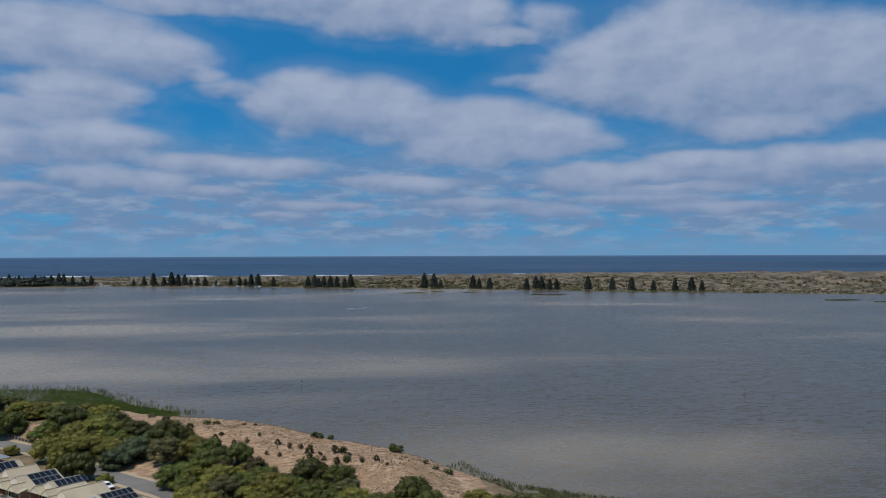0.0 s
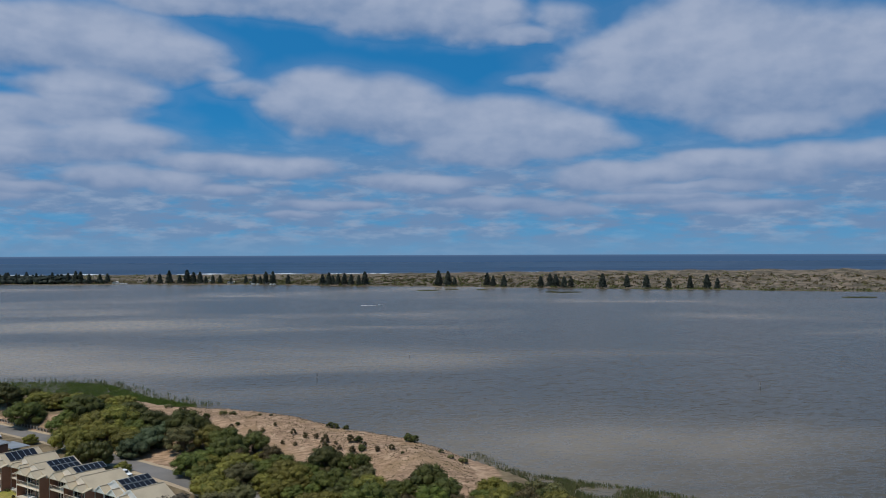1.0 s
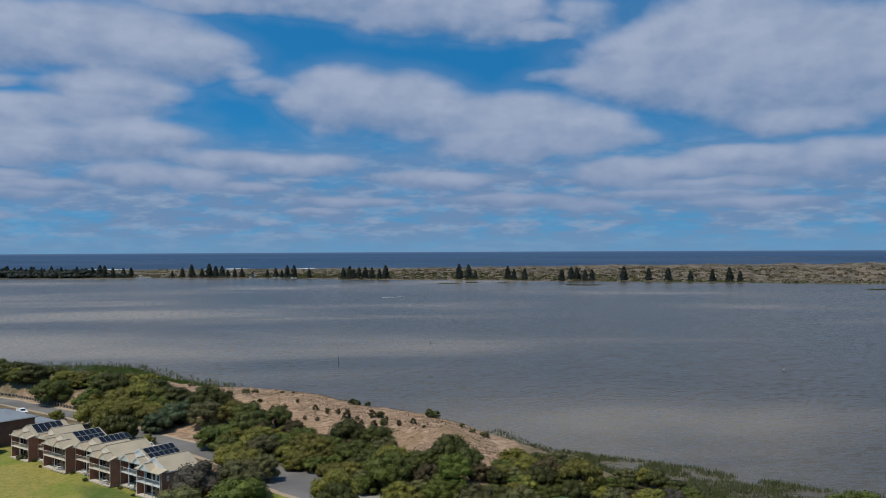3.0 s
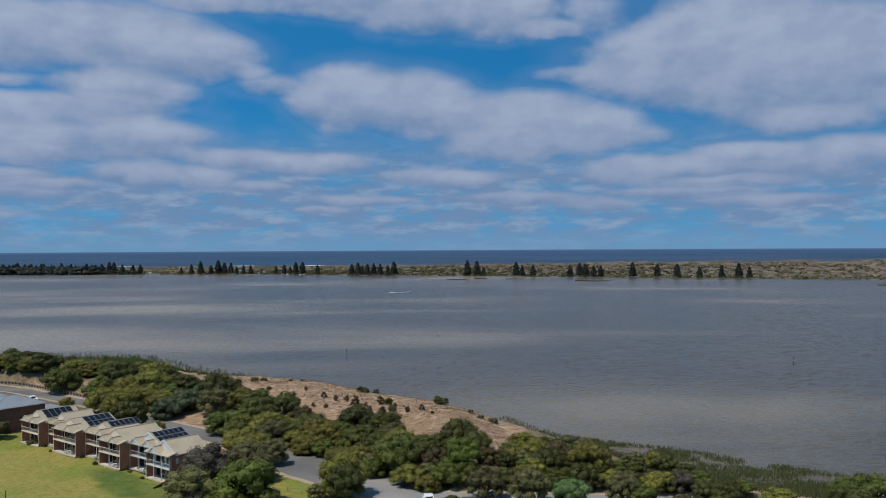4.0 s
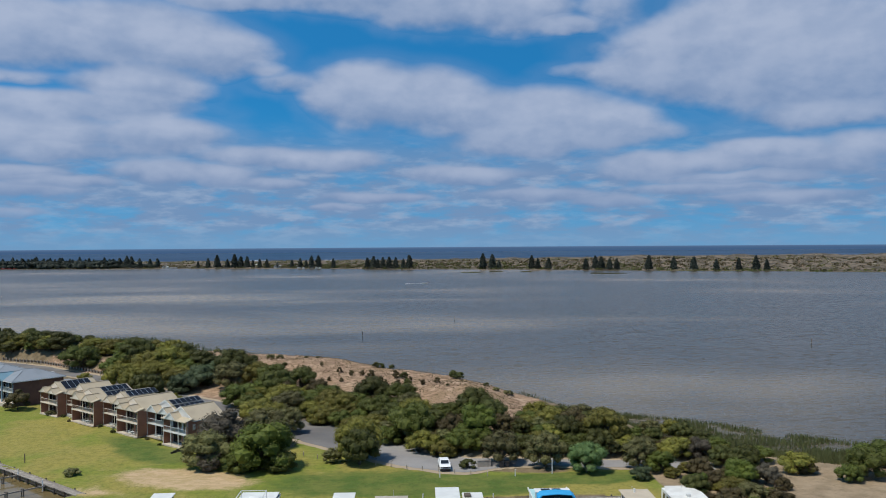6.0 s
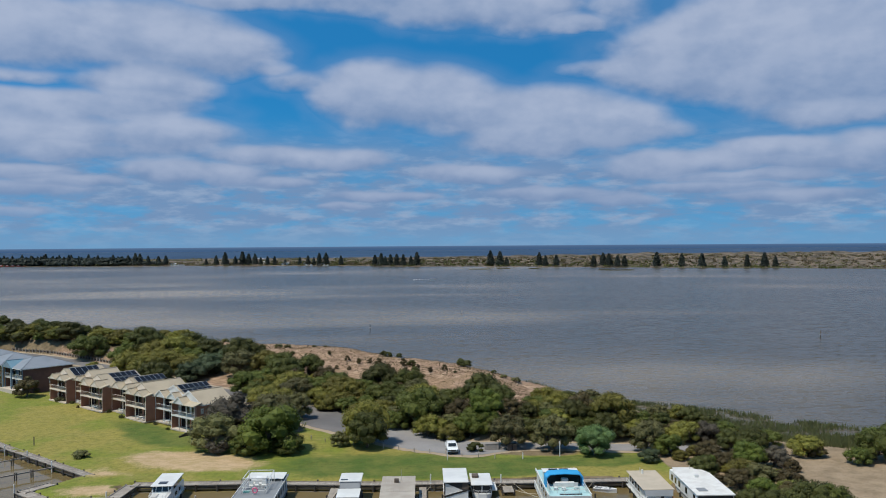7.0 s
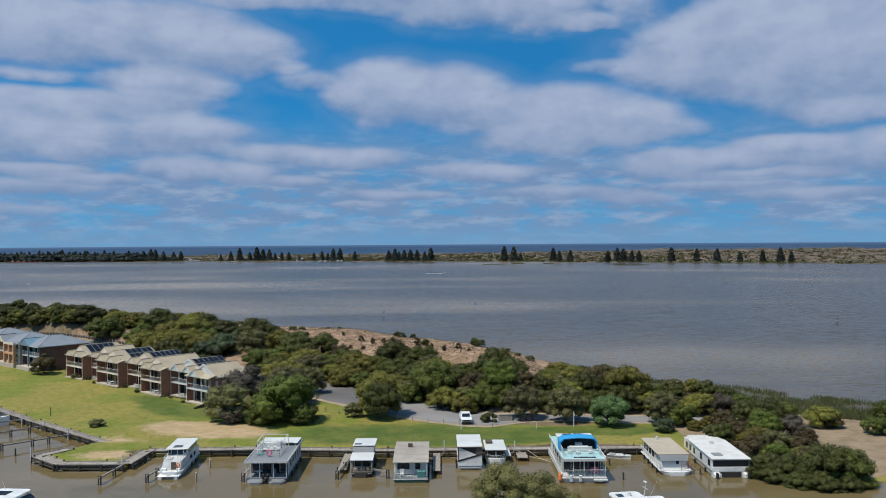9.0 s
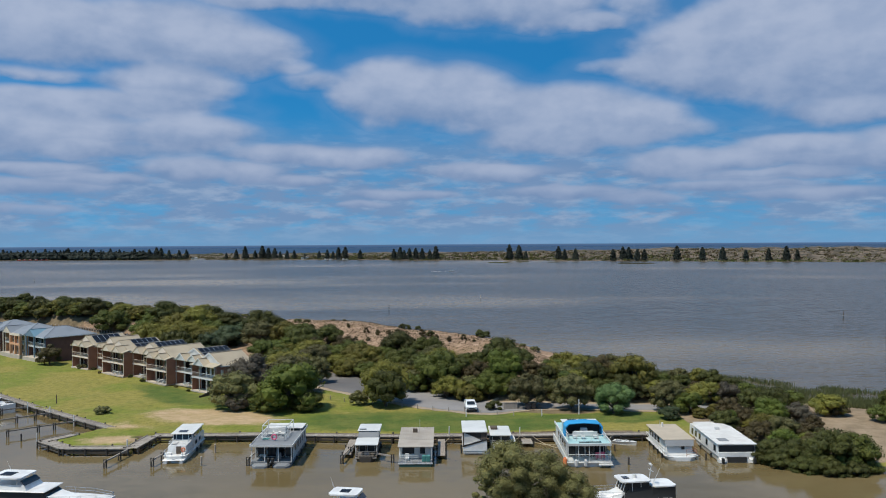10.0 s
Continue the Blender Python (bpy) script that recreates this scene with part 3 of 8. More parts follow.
def lie(X, Y):
    """Height of the ground and its cover."""
    X, Y = np.asarray(X, float), np.asarray(Y, float)
    near = within(X, Y, SHORE)
    edge, at = cross_distance(X, Y, SHORE + SHORE[:1])
    edge = np.where(near, edge, -edge)
    slope = np.where(at < 23, np.interp(at, [14.5, 17.0], [0.75, 0.12]), np.where(at < 32, 0.35, 2.2))
    bank = -0.7 + (edge + 0.6) * slope
    crest, _ = cross_distance(X, Y, CREST)
    tall = np.interp(X, [-200, -150, -112, -80, -50, -8, 4, 11, 18, 24], [8.0, 7.4, 6.0, 6.2, 6.4, 5.9, 5.8, 5.5, 4.4, 3.2])
    hill = 0.95 + 0.12 * ripple(X, Y, 6, 14) * ease(crest, 40, 25) + tall * np.exp(-(crest / 30.0) ** 2) * (1 + 0.12 * ripple(X, Y, 26, 3)) + 0.10 * ripple(X, Y, 14, 4)
    road, rat = cross_distance(X, Y, ROAD)
    rw = np.interp(rat, range(len(ROAD)), [r[2] for r in ROAD])
    rz = np.interp(rat, range(len(ROAD)), [2.6, 2.4, 2.2, 2.0, 1.9, 1.7, 1.4, 1.2, 1.1] + [1.0] * (len(ROAD) - 9))
    hill = rz + (hill - rz) * ease(road, rw * 0.5 + 0.5, rw * 0.5 + 7)
    hill = np.where(((X + 68) * 0.663 + (Y - 191.5) * 0.749) < 13, np.where(X < -20, np.minimum(hill, 1.0 + 0.3 * ease(Y, 140, 180) + 0.9 * ease(Y, 182, 214)), np.minimum(hill, rz)), hill)
    hill = np.where((X > -20) & (Y < 158), np.minimum(hill, 1.05), hill)
    bumps = 0.05 * ripple(X, Y, 9, 5)
    z = np.where(near, np.minimum(hill + bumps, bank), np.maximum(bank, -2.5))
    south = 88 + 2 * ripple(X, 0 * X, 60, 6)
    z = np.where(Y < south + 4, np.clip((south - Y) * 0.4, -2.5, 1.2), z)
    # the far spit with its dunes, and the sea beyond
    sy = np.interp(X, [p[0] for p in SPIT], [p[1] for p in SPIT])
    deep = Y - sy
    tall = np.interp(X, [-1400, -400, 0, 250, 480, 700, 1200], [6, 7, 9, 13, 19, 20, 20])
    dunes = tall * (0.52 + 0.15 * ripple(X, Y, 130, 7) + 0.10 * ripple(X, Y, 60, 8) + 0.07 * ripple(X, Y, 28, 9)) * ease(deep, 25, 190) + 1.0
    dunes = np.minimum(dunes, tall * 1.02)
    dunes = np.where(deep > 0, np.minimum(dunes, deep * 0.06), -2.5)
    dunes = np.minimum(dunes, (2180 - Y) * 0.05)
    z = np.where(Y > 700, np.maximum(dunes, -2.5), z)
    # cover
    side = (X + 68) * 0.663 + (Y - 191.5) * 0.749
    bare = near & (crest < 44) & (Y > 168) & (X > -85) & (X < 36) & (road > rw / 2 + 8)
    inland = ease(crest, 40, 29)
    dry = np.where(bare, inland, 0.0) * ease(X + 2 * ripple(X, Y, 7, 12), 34, 24)
    for cx, cy, r in SCARS:
        dry = np.maximum(dry, near * 0.95 * np.exp(-(((X - cx) / r) ** 2 + ((Y - cy) / r) ** 2)))
    verge = ease(road, rw / 2 + 1.8, rw / 2 + 0.4) * near
    grass = near & (road > rw / 2 - 1) & ((side < 14) | (X > -25)) & (X < 41) & ~((X > -30) & (Y > np.interp(X, [r[0] for r in ROAD], [r[1] for r in ROAD])))
    grass = grass | (near & (X > 57) & (Y < 119.5) & (Y > 105))
    lawnm = np.where(grass & (edge > 0.3), 1.0, 0.0) * ease(road, rw / 2 - 0.8, rw / 2 + 0.8)
    for cx, cy, rx, ry in ((16.5, 153.4, 6, 2.6), (23.5, 152.4, 4.5, 1.9)):  # leaf litter under the roadside trees
        lawnm = lawnm * (1 - 0.95 * np.exp(-(((X - cx) / rx) ** 2 + ((Y - cy) / ry) ** 2)))
    worn = np.exp(-(((X + 40) / 13) ** 2 + ((Y - 150.4 + (X + 40) * 0.25) / 6.6) ** 2)) * 1.2
    worn = np.maximum(worn, 0.62 * np.exp(-(((X + 54) / 10) ** 2 + ((Y - 143) / 4.5) ** 2)))
    worn = np.maximum(worn, 0.75 * np.exp(-(((X + 50) / 9) ** 2 + ((Y - 133) / 4) ** 2)))
    worn = np.maximum(worn, 0.85 * np.exp(-(((X - 18) / 7) ** 2 + ((Y - 153.6) / 2.6) ** 2)))
    lush_shade = 1.0 * np.exp(-(((X + 2) / 28) ** 2 + ((Y - 145.0 + (X + 6) * 0.10) / 10.5) ** 2))
    lush_shade = np.maximum(lush_shade, 0.9 * np.exp(-(((X + 58) / 9) ** 2 + ((Y - 178 + (X + 58) * 0.8) / 7) ** 2)))
    # darker green here also paints the trees' shade onto the lawn
    lush_shade = np.maximum(lush_shade, 1.15 * np.exp(-(((X - 26) / 15) ** 2 + ((Y - 147.5) / 5) ** 2)))
    lush_shade = np.maximum(lush_shade, 0.95 * np.exp(-(((X + 50) / 12) ** 2 + ((Y - 168 + (X + 50) * 0.6) / 7) ** 2)))
    sand = near & (X > 40) & (Y < 166)
    sandm = np.maximum(np.where(sand, 1.0, 0.0), verge * 0.9)
    return z, dict(lawn=lawnm, dry=dry, sand=sandm, worn=worn * lawnm, lush_shade=lush_shade * lawnm, dune=np.where(Y > 700, 1.0, 0.0))


def height(x, y):
    return float(lie(np.array([x]), np.array([y]))[0][0])


def spread(*runs):
    out = [runs[0][0]]
    for a, b, step in runs:
        n = max(1, int(round((b - a) / step)))
        out += [a + (b - a) * (i + 1) / n for i in range(n)]
    return np.array(out)


def build_ground():
    xs = spread((-4900, -1500, 850), (-1500, -900, 60), (-900, -190, 14), (-190, 125, 1.5), (125, 900, 14), (900, 1500, 60), (1500, 4900, 850))
    ys = spread((-600, 60, 60), (60, 108, 4), (108, 330, 1.5), (330, 410, 4), (410, 960, 50), (960, 1700, 9), (1700, 2250, 18), (2250, 4900, 500))
    X, Y = np.meshgrid(xs, ys)
    Z, cover = lie(X, Y)
    nx, ny = len(xs), len(ys)
    me = bpy.data.meshes.new("ground")
    i = np.arange(nx * ny).reshape(ny, nx)
    faces = np.stack([i[:-1, :-1], i[:-1, 1:], i[1:, 1:], i[1:, :-1]], -1).reshape(-1, 4)
    me.from_pydata(np.stack([X, Y, Z], -1).reshape(-1, 3).tolist(), [], faces.tolist())
    for name, values in cover.items():
        me.attributes.new(name, "FLOAT", "POINT").data.foreach_set("value", values.ravel().astype(np.float32))
    me.polygons.foreach_set("use_smooth", np.ones(len(faces), bool))
    me.materials.append(GROUND)
    tagged(new("ground", me), "dry coastal ground with lawn, bare dune and sand", "ground", kind="structure")


def water_sheet(name, outline, mat, label):
    bm = bmesh.new()
    bm.faces.new([bm.verts.new((x, y, 0)) for x, y in outline])
    return tagged(part(name, bm, mat), label, "water", kind="structure")


def build_road():
    """The asphalt strip follows the ground."""
    pts = []
    for (ax, ay, aw), (bx, by, bw) in zip(ROAD, ROAD[1:]):
        for k in range(8):
            t = k / 8
            pts.append(Vector((ax + (bx - ax) * t, ay + (by - ay) * t, aw + (bw - aw) * t)))
    for _ in range(4):
        pts = [pts[0]] + [(a + b * 2 + c) / 4 for a, b, c in zip(pts, pts[1:], pts[2:])] + [pts[-1]]
    for name, grow, lift, mat, label in (("verge", 2.8, 0.035, SANDY, "pale sandy verge of the road"), ("road", 0.0, 0.08, [ASPHALT, PALE_ROAD], "worn grey asphalt road and turning place")):
        bm = bmesh.new()
        rows = []
        rng = random.Random(5)
        for i, p in enumerate(pts):
            d = (pts[min(i + 1, len(pts) - 1)] - pts[max(i - 1, 0)]).xy.normalized()
            side = Vector((-d.y, d.x))
            w = p.z / 2 + grow * 0.5 + rng.uniform(-0.25, 0.25) * (1 if grow else 0.6)
            zc = height(p.x, p.y)
            row = []
            for k in range(7):
                s = (k / 3 - 1) * w
                q = p.xy + side * s
                row.append(bm.verts.new((q.x, q.y, max(height(q.x, q.y), zc - 0.05) + lift)))
            rows.append(row)
        for a, b in zip(rows, rows[1:]):
            for k in range(6):
                f = bm.faces.new((a[k], a[k + 1], b[k + 1], b[k]))
                f.material_index = 1 if not grow and a[k].co.x > -12 + rng.uniform(-1, 1) else 0
        bmesh.ops.recalc_face_normals(bm, faces=bm.faces)
        tagged(part(name, bm, mat), label, "road", kind="structure")


build_ground()
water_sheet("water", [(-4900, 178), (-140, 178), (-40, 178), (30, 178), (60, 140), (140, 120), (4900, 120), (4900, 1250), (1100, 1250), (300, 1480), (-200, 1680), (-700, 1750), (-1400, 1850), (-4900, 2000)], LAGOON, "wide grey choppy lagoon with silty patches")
water_sheet("basin_water", [(-4900, 60), (4900, 60), (4900, 119.9), (140, 119.9), (60, 139.9), (30, 177.9), (-4900, 177.9)], BASIN, "still brown water of the boat basin")
water_sheet("sea", [(-4900, 2002), (-1400, 1852), (-700, 1752), (-200, 1682), (300, 1482), (1100, 1252), (4900, 1252), (4900, 4880), (-4900, 4880)], OCEAN, "dark blue open sea with swell")
build_road()

# ---- plants ----
def leafy(bm, rng, centre, radii, count, size, up=0.35, loose=0.30):
    """Small leaf faces spread through the outer part of a lobe."""
    c = Vector(centre)
    for _ in range(count):
        d = Vector((rng.gauss(0, 1), rng.gauss(0, 1), rng.gauss(0, 1))).normalized()
        if d.z < -0.35 and rng.random() < 0.7:
            d.z = -d.z
        r = rng.uniform(0.80, 1.10)
        p = c + Vector((d.x * radii[0], d.y * radii[1], d.z * radii[2])) * r
        n = (d + Vector((rng.uniform(-1, 1), rng.uniform(-1, 1), rng.uniform(-1, 1) + up)) * loose).normalized()
        t = n.orthogonal().normalized()
        t = Matrix.Rotation(rng.uniform(0, math.tau), 3, n) @ t
        b = n.cross(t)
        s = size * rng.uniform(0.55, 1.3)
        bm.faces.new([bm.verts.new(p + t * s * i + b * s * j * 0.75) for i, j in ((-1, -0.3), (0.2, -1), (1, 0.2), (-0.1, 1))])


def core(bm, centre, radii, rng, fine=1):
    """A lumpy inner mass that keeps the light from passing straight through."""
    got = bmesh.ops.create_icosphere(bm, subdivisions=fine, radius=1.0)
    for v in got["verts"]:
        k = rng.uniform(0.80, 1.02)
        v.co = Vector((v.co.x * radii[0] * k, v.co.y * radii[1] * k, v.co.z * radii[2] * k)) + Vector(centre)


def tree_mesh(seed, height_, spread_, lobes, leaf, per=90, size=0.22, low=0.25, flat=0.74, inner=0.84, fine=1, loose=0.45):
    """The trunk with limbs, and the crown of many lobes, unit by metres."""
    rng = random.Random(seed)
    trunk, crown = bmesh.new(), bmesh.new()
    fork = Vector((rng.uniform(-0.3, 0.3), rng.uniform(-0.3, 0.3), height_ * max(low, 0.16)))
    thick = 0.045 * height_
    rod((0, 0, -0.6), fork, thick, thick * 0.7, 7, trunk)
    spots = []
    for k in range(lobes):
        a = math.tau * (k + rng.uniform(-0.35, 0.35)) / lobes * 2.4
        rr = spread_ * 0.5 * math.sqrt((k + 0.4) / lobes) * rng.uniform(0.72, 1.0)
        top = 1.0 - 0.50 * (rr / (spread_ * 0.5)) ** 2
        z = height_ * (low + (top - low) * rng.uniform(0.55, 0.92))
        r = spread_ * rng.uniform(0.115, 0.205)
        rad = (r * rng.uniform(0.9, 1.25), r * rng.uniform(0.9, 1.25), r * rng.uniform(flat, flat + 0.25))
        z = min(z, height_ - rad[2])
        spots.append((Vector((rr * math.cos(a), rr * math.sin(a), max(z, rad[2] * 0.7))), rad))
    for k in range(max(3, lobes // 3)):
        a = math.tau * rng.random()
        rr = spread_ * 0.40 * rng.uniform(0.8, 1.05)
        r = spread_ * rng.uniform(0.13, 0.18)
        spots.append((Vector((rr * math.cos(a), rr * math.sin(a), height_ * (low * 0.8 + 0.16) + r * 0.3)), (r, r, r * 0.75)))
    for c, rad in spots:
        core(crown, c, [q * inner for q in rad], rng, fine)
        leafy(crown, rng, c, rad, per, size, loose=loose)
        if rng.random() < 0.6:
            mid = fork.lerp(c, 0.55) + Vector((0, 0, 0.15 * height_ * rng.random()))
            rod(fork, mid, thick * 0.5, thick * 0.3, 5, trunk)
            rod(mid, c, thick * 0.3, thick * 0.12, 5, trunk)
    return trunk, crown


def tree(name, seed, h, w, lobes, leaf, label, category="tree", **more):
    trunk, crown = tree_mesh(seed, h, w, lobes, leaf, **more)
    ob = thing(name, Matrix(), label, category)
    part("trunk", trunk, BARK, ob)
    part("crown", crown, LEAF[leaf], ob)
    return ob


def plant(ob, x, y, scale=1.0, turn=0.0, wide=1.0, group="", label="", sink=0.15, first=False):
    """Stands a tree, or a copy of it, on the ground."""
    m = Matrix.Translation((x, y, height(x, y) - sink)) @ Matrix.Rotation(turn, 4, "Z")
    made = ob if first else copy_thing(ob, m)
    made.matrix_basis = m @ Matrix.Diagonal((scale * wide, scale * wide, scale, 1))
    return tagged(made, label, group=group)

# ---- woods on the dune, trees round the lawn ----
KINDS = [
    tree("wattle_tree", 11, 5.8, 7.6, 27, "olive", "spreading olive-green coastal wattle with a billowy crown", per=150, size=0.135, low=0.10),
    tree("wattle_tree", 12, 6.2, 7.2, 27, "dark", "dark green spreading coastal wattle on the dune", per=150, size=0.135, low=0.10),
    tree("wattle_tree", 13, 5.4, 7.4, 27, "green", "mid-green bushy coastal wattle on the dune", per=150, size=0.135, low=0.05),
    tree("wattle_tree", 14, 6.0, 7.0, 25, "grey", "grey-green coastal wattle with thin foliage", per=150, size=0.130, low=0.10),
    tree("wattle_tree", 15, 4.6, 6.8, 24, "olive", "low yellowish-green coastal shrub tree", per=150, size=0.130, low=0.04),
    tree("wattle_tree", 16, 4.8, 6.2, 22, "brown", "brownish-green drying coastal shrub tree", per=150, size=0.125, low=0.05),
    tree("wattle_tree", 18, 5.0, 6.6, 24, "light", "light green bushy coastal wattle", per=150, size=0.130, low=0.04),
    tree("wattle_tree", 19, 4.6, 6.8, 24, "teal", "dense blue-green coastal shrub tree on the bank", per=150, size=0.120, low=0.03),
    tree("tea_tree", 20, 5.2, 6.4, 24, "mauve", "mauve-grey bushy tea tree among green shrubs", per=170, size=0.110, low=0.06),
    tree("wattle_tree", 24, 5.4, 6.6, 26, "vivid", "fresh green dense rounded coastal tree", per=160, size=0.120, low=0.04),
]
USED = set()


def stand(k, x, y, scale, turn, wide=1.0, group="", label="", sink=0.15):
    first = k not in USED
    USED.add(k)
    return plant(KINDS[k], x, y, scale, turn, wide, group, label, sink, first)


PLACED = []


def grove(rows, group):
    """Stands single trees: kind, place, scale and breadth."""
    for k, x, y, s, w in rows:
        PLACED.append((x, y, s))
        stand(k, x, y, s, x * 1.7 + y, w, group)


grove([(2, -105.8, 275.4, 1.45, 1.10), (1, -117.3, 290.2, 1.15, 1.10), (0, -105.6, 288.4, 1.0, 1.15), (0, -98.9, 287.4, 0.92, 1.15), (1, -85.4, 266.8, 1.38, 1.05),
       (2, -89.0, 265.4, 1.10, 1.00), (2, -91.2, 263.6, 1.05, 1.00), (0, -77.5, 254.4, 1.42, 1.00), (0, -71.1, 254.0, 1.42, 1.00), (0, -72.1, 244.0, 1.33, 1.00),
       (1, -69.3, 258.8, 1.12, 1.10), (1, -61.6, 251.8, 1.05, 1.10), (2, -65.7, 248.4, 1.04, 1.00), (7, -60.0, 239.2, 1.33, 1.00), (7, -62.5, 233.4, 1.18, 1.00),
       (7, -57.8, 247.6, 0.99, 1.00)], "wood on the dune")
grove([(1, -52.2, 246.4, 1.30, 1.00), (1, -48.2, 247.4, 0.93, 1.00), (3, -49.9, 234.0, 1.35, 1.00), (0, -43.3, 235.0, 1.14, 1.00), (2, -38.2, 231.2, 1.20, 1.00),
       (1, -35.3, 220.5, 1.22, 1.00), (2, -44.0, 213.5, 1.12, 1.00), (0, -41.3, 212.3, 0.75, 1.00), (2, -39.0, 207.0, 0.88, 1.00), (1, -29.8, 225.1, 1.08, 1.00),
       (0, -34.6, 203.5, 0.83, 1.00), (5, -32.5, 215.9, 1.10, 1.00), (3, -30.0, 201.4, 1.10, 1.00), (2, -25.7, 205.7, 0.96, 1.00), (5, -24.9, 217.6, 1.00, 1.00),
       (2, -21.6, 207.7, 1.08, 1.00), (4, -21.5, 194.3, 0.95, 1.00)], "wood on the dune")
grove([(2, -17.8, 200.1, 0.75, 1.00), (2, -13.6, 201.5, 0.86, 1.00), (1, -10.6, 205.1, 1.17, 1.00), (2, -8.8, 193.7, 1.04, 1.00), (2, -3.9, 202.3, 1.05, 1.00),
       (3, -1.7, 192.3, 0.83, 1.00), (0, 0.0, 183.1, 0.96, 1.00), (8, -7.7, 191.7, 0.67, 1.00), (2, -1.1, 174.4, 1.58, 0.84), (2, -5.9, 174.5, 0.75, 1.00),
       (1, 3.4, 175.5, 0.71, 1.00), (4, 0.8, 166.9, 0.94, 1.00), (5, 6.7, 171.3, 1.03, 1.00), (9, 8.6, 165.3, 1.05, 1.00), (4, 5.0, 163.4, 0.75, 1.00),
       (1, 11.9, 181.7, 1.08, 0.95), (1, 15.0, 176.5, 0.90, 1.00), (9, 11.6, 168.3, 1.22, 0.92), (2, 6.5, 180.0, 0.80, 1.00), (5, 17.0, 171.0, 0.75, 1.00)], "wood along the road")
grove([(5, 19.3, 170.9, 0.63, 1.00), (0, 21.9, 171.1, 0.62, 1.00), (0, 26.4, 172.9, 0.95, 1.00), (5, 31.0, 170.3, 1.11, 1.00), (1, 20.7, 162.3, 0.72, 1.00),
       (4, 25.1, 181.7, 0.90, 1.10), (0, 36.6, 165.3, 1.22, 0.87), (3, 39.3, 152.7, 1.00, 0.87), (9, 42.4, 149.8, 0.75, 1.00), (0, 48.2, 159.3, 0.75, 1.00),
       (8, 51.9, 158.7, 0.80, 1.00), (4, 50.2, 170.9, 0.77, 1.00), (5, 48.4, 146.5, 0.75, 1.00), (1, 54.4, 153.5, 0.66, 1.00), (1, 57.0, 150.1, 0.71, 1.00),
       (7, 37.9, 145.8, 0.55, 1.00), (1, 28.5, 166.0, 0.80, 1.00), (1, 34.0, 162.0, 0.80, 1.00)], "wood by the reeds")
grove([(9, 53.1, 141.0, 0.84, 1.00), (8, 57.6, 141.4, 0.70, 1.00), (5, 59.2, 138.6, 0.46, 1.00), (5, 47.2, 129.0, 0.70, 1.00), (3, 50.9, 130.0, 0.66, 1.00),
       (5, 54.0, 129.0, 0.66, 1.00), (5, 48.3, 140.0, 0.64, 1.00), (9, 45.4, 139.0, 0.55, 1.00), (1, 44.0, 136.0, 0.60, 1.00), (0, 50.4, 136.0, 0.56, 1.10),
       (4, 65.9, 148.7, 0.80, 1.15), (5, 67.2, 147.6, 0.55, 1.00), (2, 76.5, 145.1, 1.00, 1.00), (2, 72.0, 142.3, 0.57, 1.00), (4, 56.3, 157.4, 0.66, 1.00),
       (1, 59.3, 154.6, 0.64, 1.00), (9, 49.0, 124.5, 0.58, 1.10), (5, 53.0, 124.5, 0.55, 1.10)], "thicket at the basin")
grove([(3, -38.7, 158.3, 1.23, 1.00), (8, -37.5, 155.9, 0.72, 1.11), (8, -37.7, 170.1, 1.65, 1.00), (9, -27.5, 155.9, 1.65, 1.00), (2, -31.9, 155.1, 0.72, 1.11), (2, -24.5, 154.7, 0.73, 1.11), (9, -29.2, 156.9, 0.72, 1.11), (3, -30.0, 172.1, 1.38, 1.00),
       (0, -36.5, 197.0, 0.95, 1.00), (0, -32.0, 189.5, 1.08, 1.00), (2, -34.0, 193.0, 0.90, 1.00), (3, -27.2, 184.5, 1.02, 0.83), (1, -31.0, 182.0, 0.80, 1.00), (0, -11.4, 162.0, 1.48, 0.78), (1, -10.6, 158.2, 1.12, 0.88),
       (3, -15.6, 159.8, 0.50, 1.00), (3, 15.3, 157.2, 1.10, 0.88), (3, 22.6, 154.8, 1.15, 0.86), (0, -82.3, 243.0, 1.30, 0.83), (0, -78.2, 242.0, 1.15, 0.83),
       (1, -70.5, 224.4, 1.19, 0.70), (1, -67.2, 223.8, 1.15, 0.62), (0, -74.5, 227.5, 1.25, 0.70)], "trees round the lawn")


def scatter(ring, gap, seed, pick, lo, hi, group):
    """Stands an understorey over an area, clear of the larger trees."""
    rng = random.Random(seed)
    xs, ys = [p[0] for p in ring], [p[1] for p in ring]
    got = []
    for _ in range(2500):
        x, y = rng.uniform(min(xs), max(xs)), rng.uniform(min(ys), max(ys))
        if not within(np.array([x]), np.array([y]), ring)[0] or any((x - a) ** 2 + (y - b) ** 2 < gap * gap for a, b in got):
            continue
        if any((x - a) ** 2 + (y - b) ** 2 < (2.7 * q) ** 2 for a, b, q in PLACED) or any((x - a) ** 2 + (y - b) ** 2 < (r * 1.2) ** 2 for a, b, r in SCARS):
            continue
        got.append((x, y))
        stand(rng.choice(pick), x, y, rng.uniform(lo, hi), rng.uniform(0, 6.28), rng.uniform(0.95, 1.25), group)


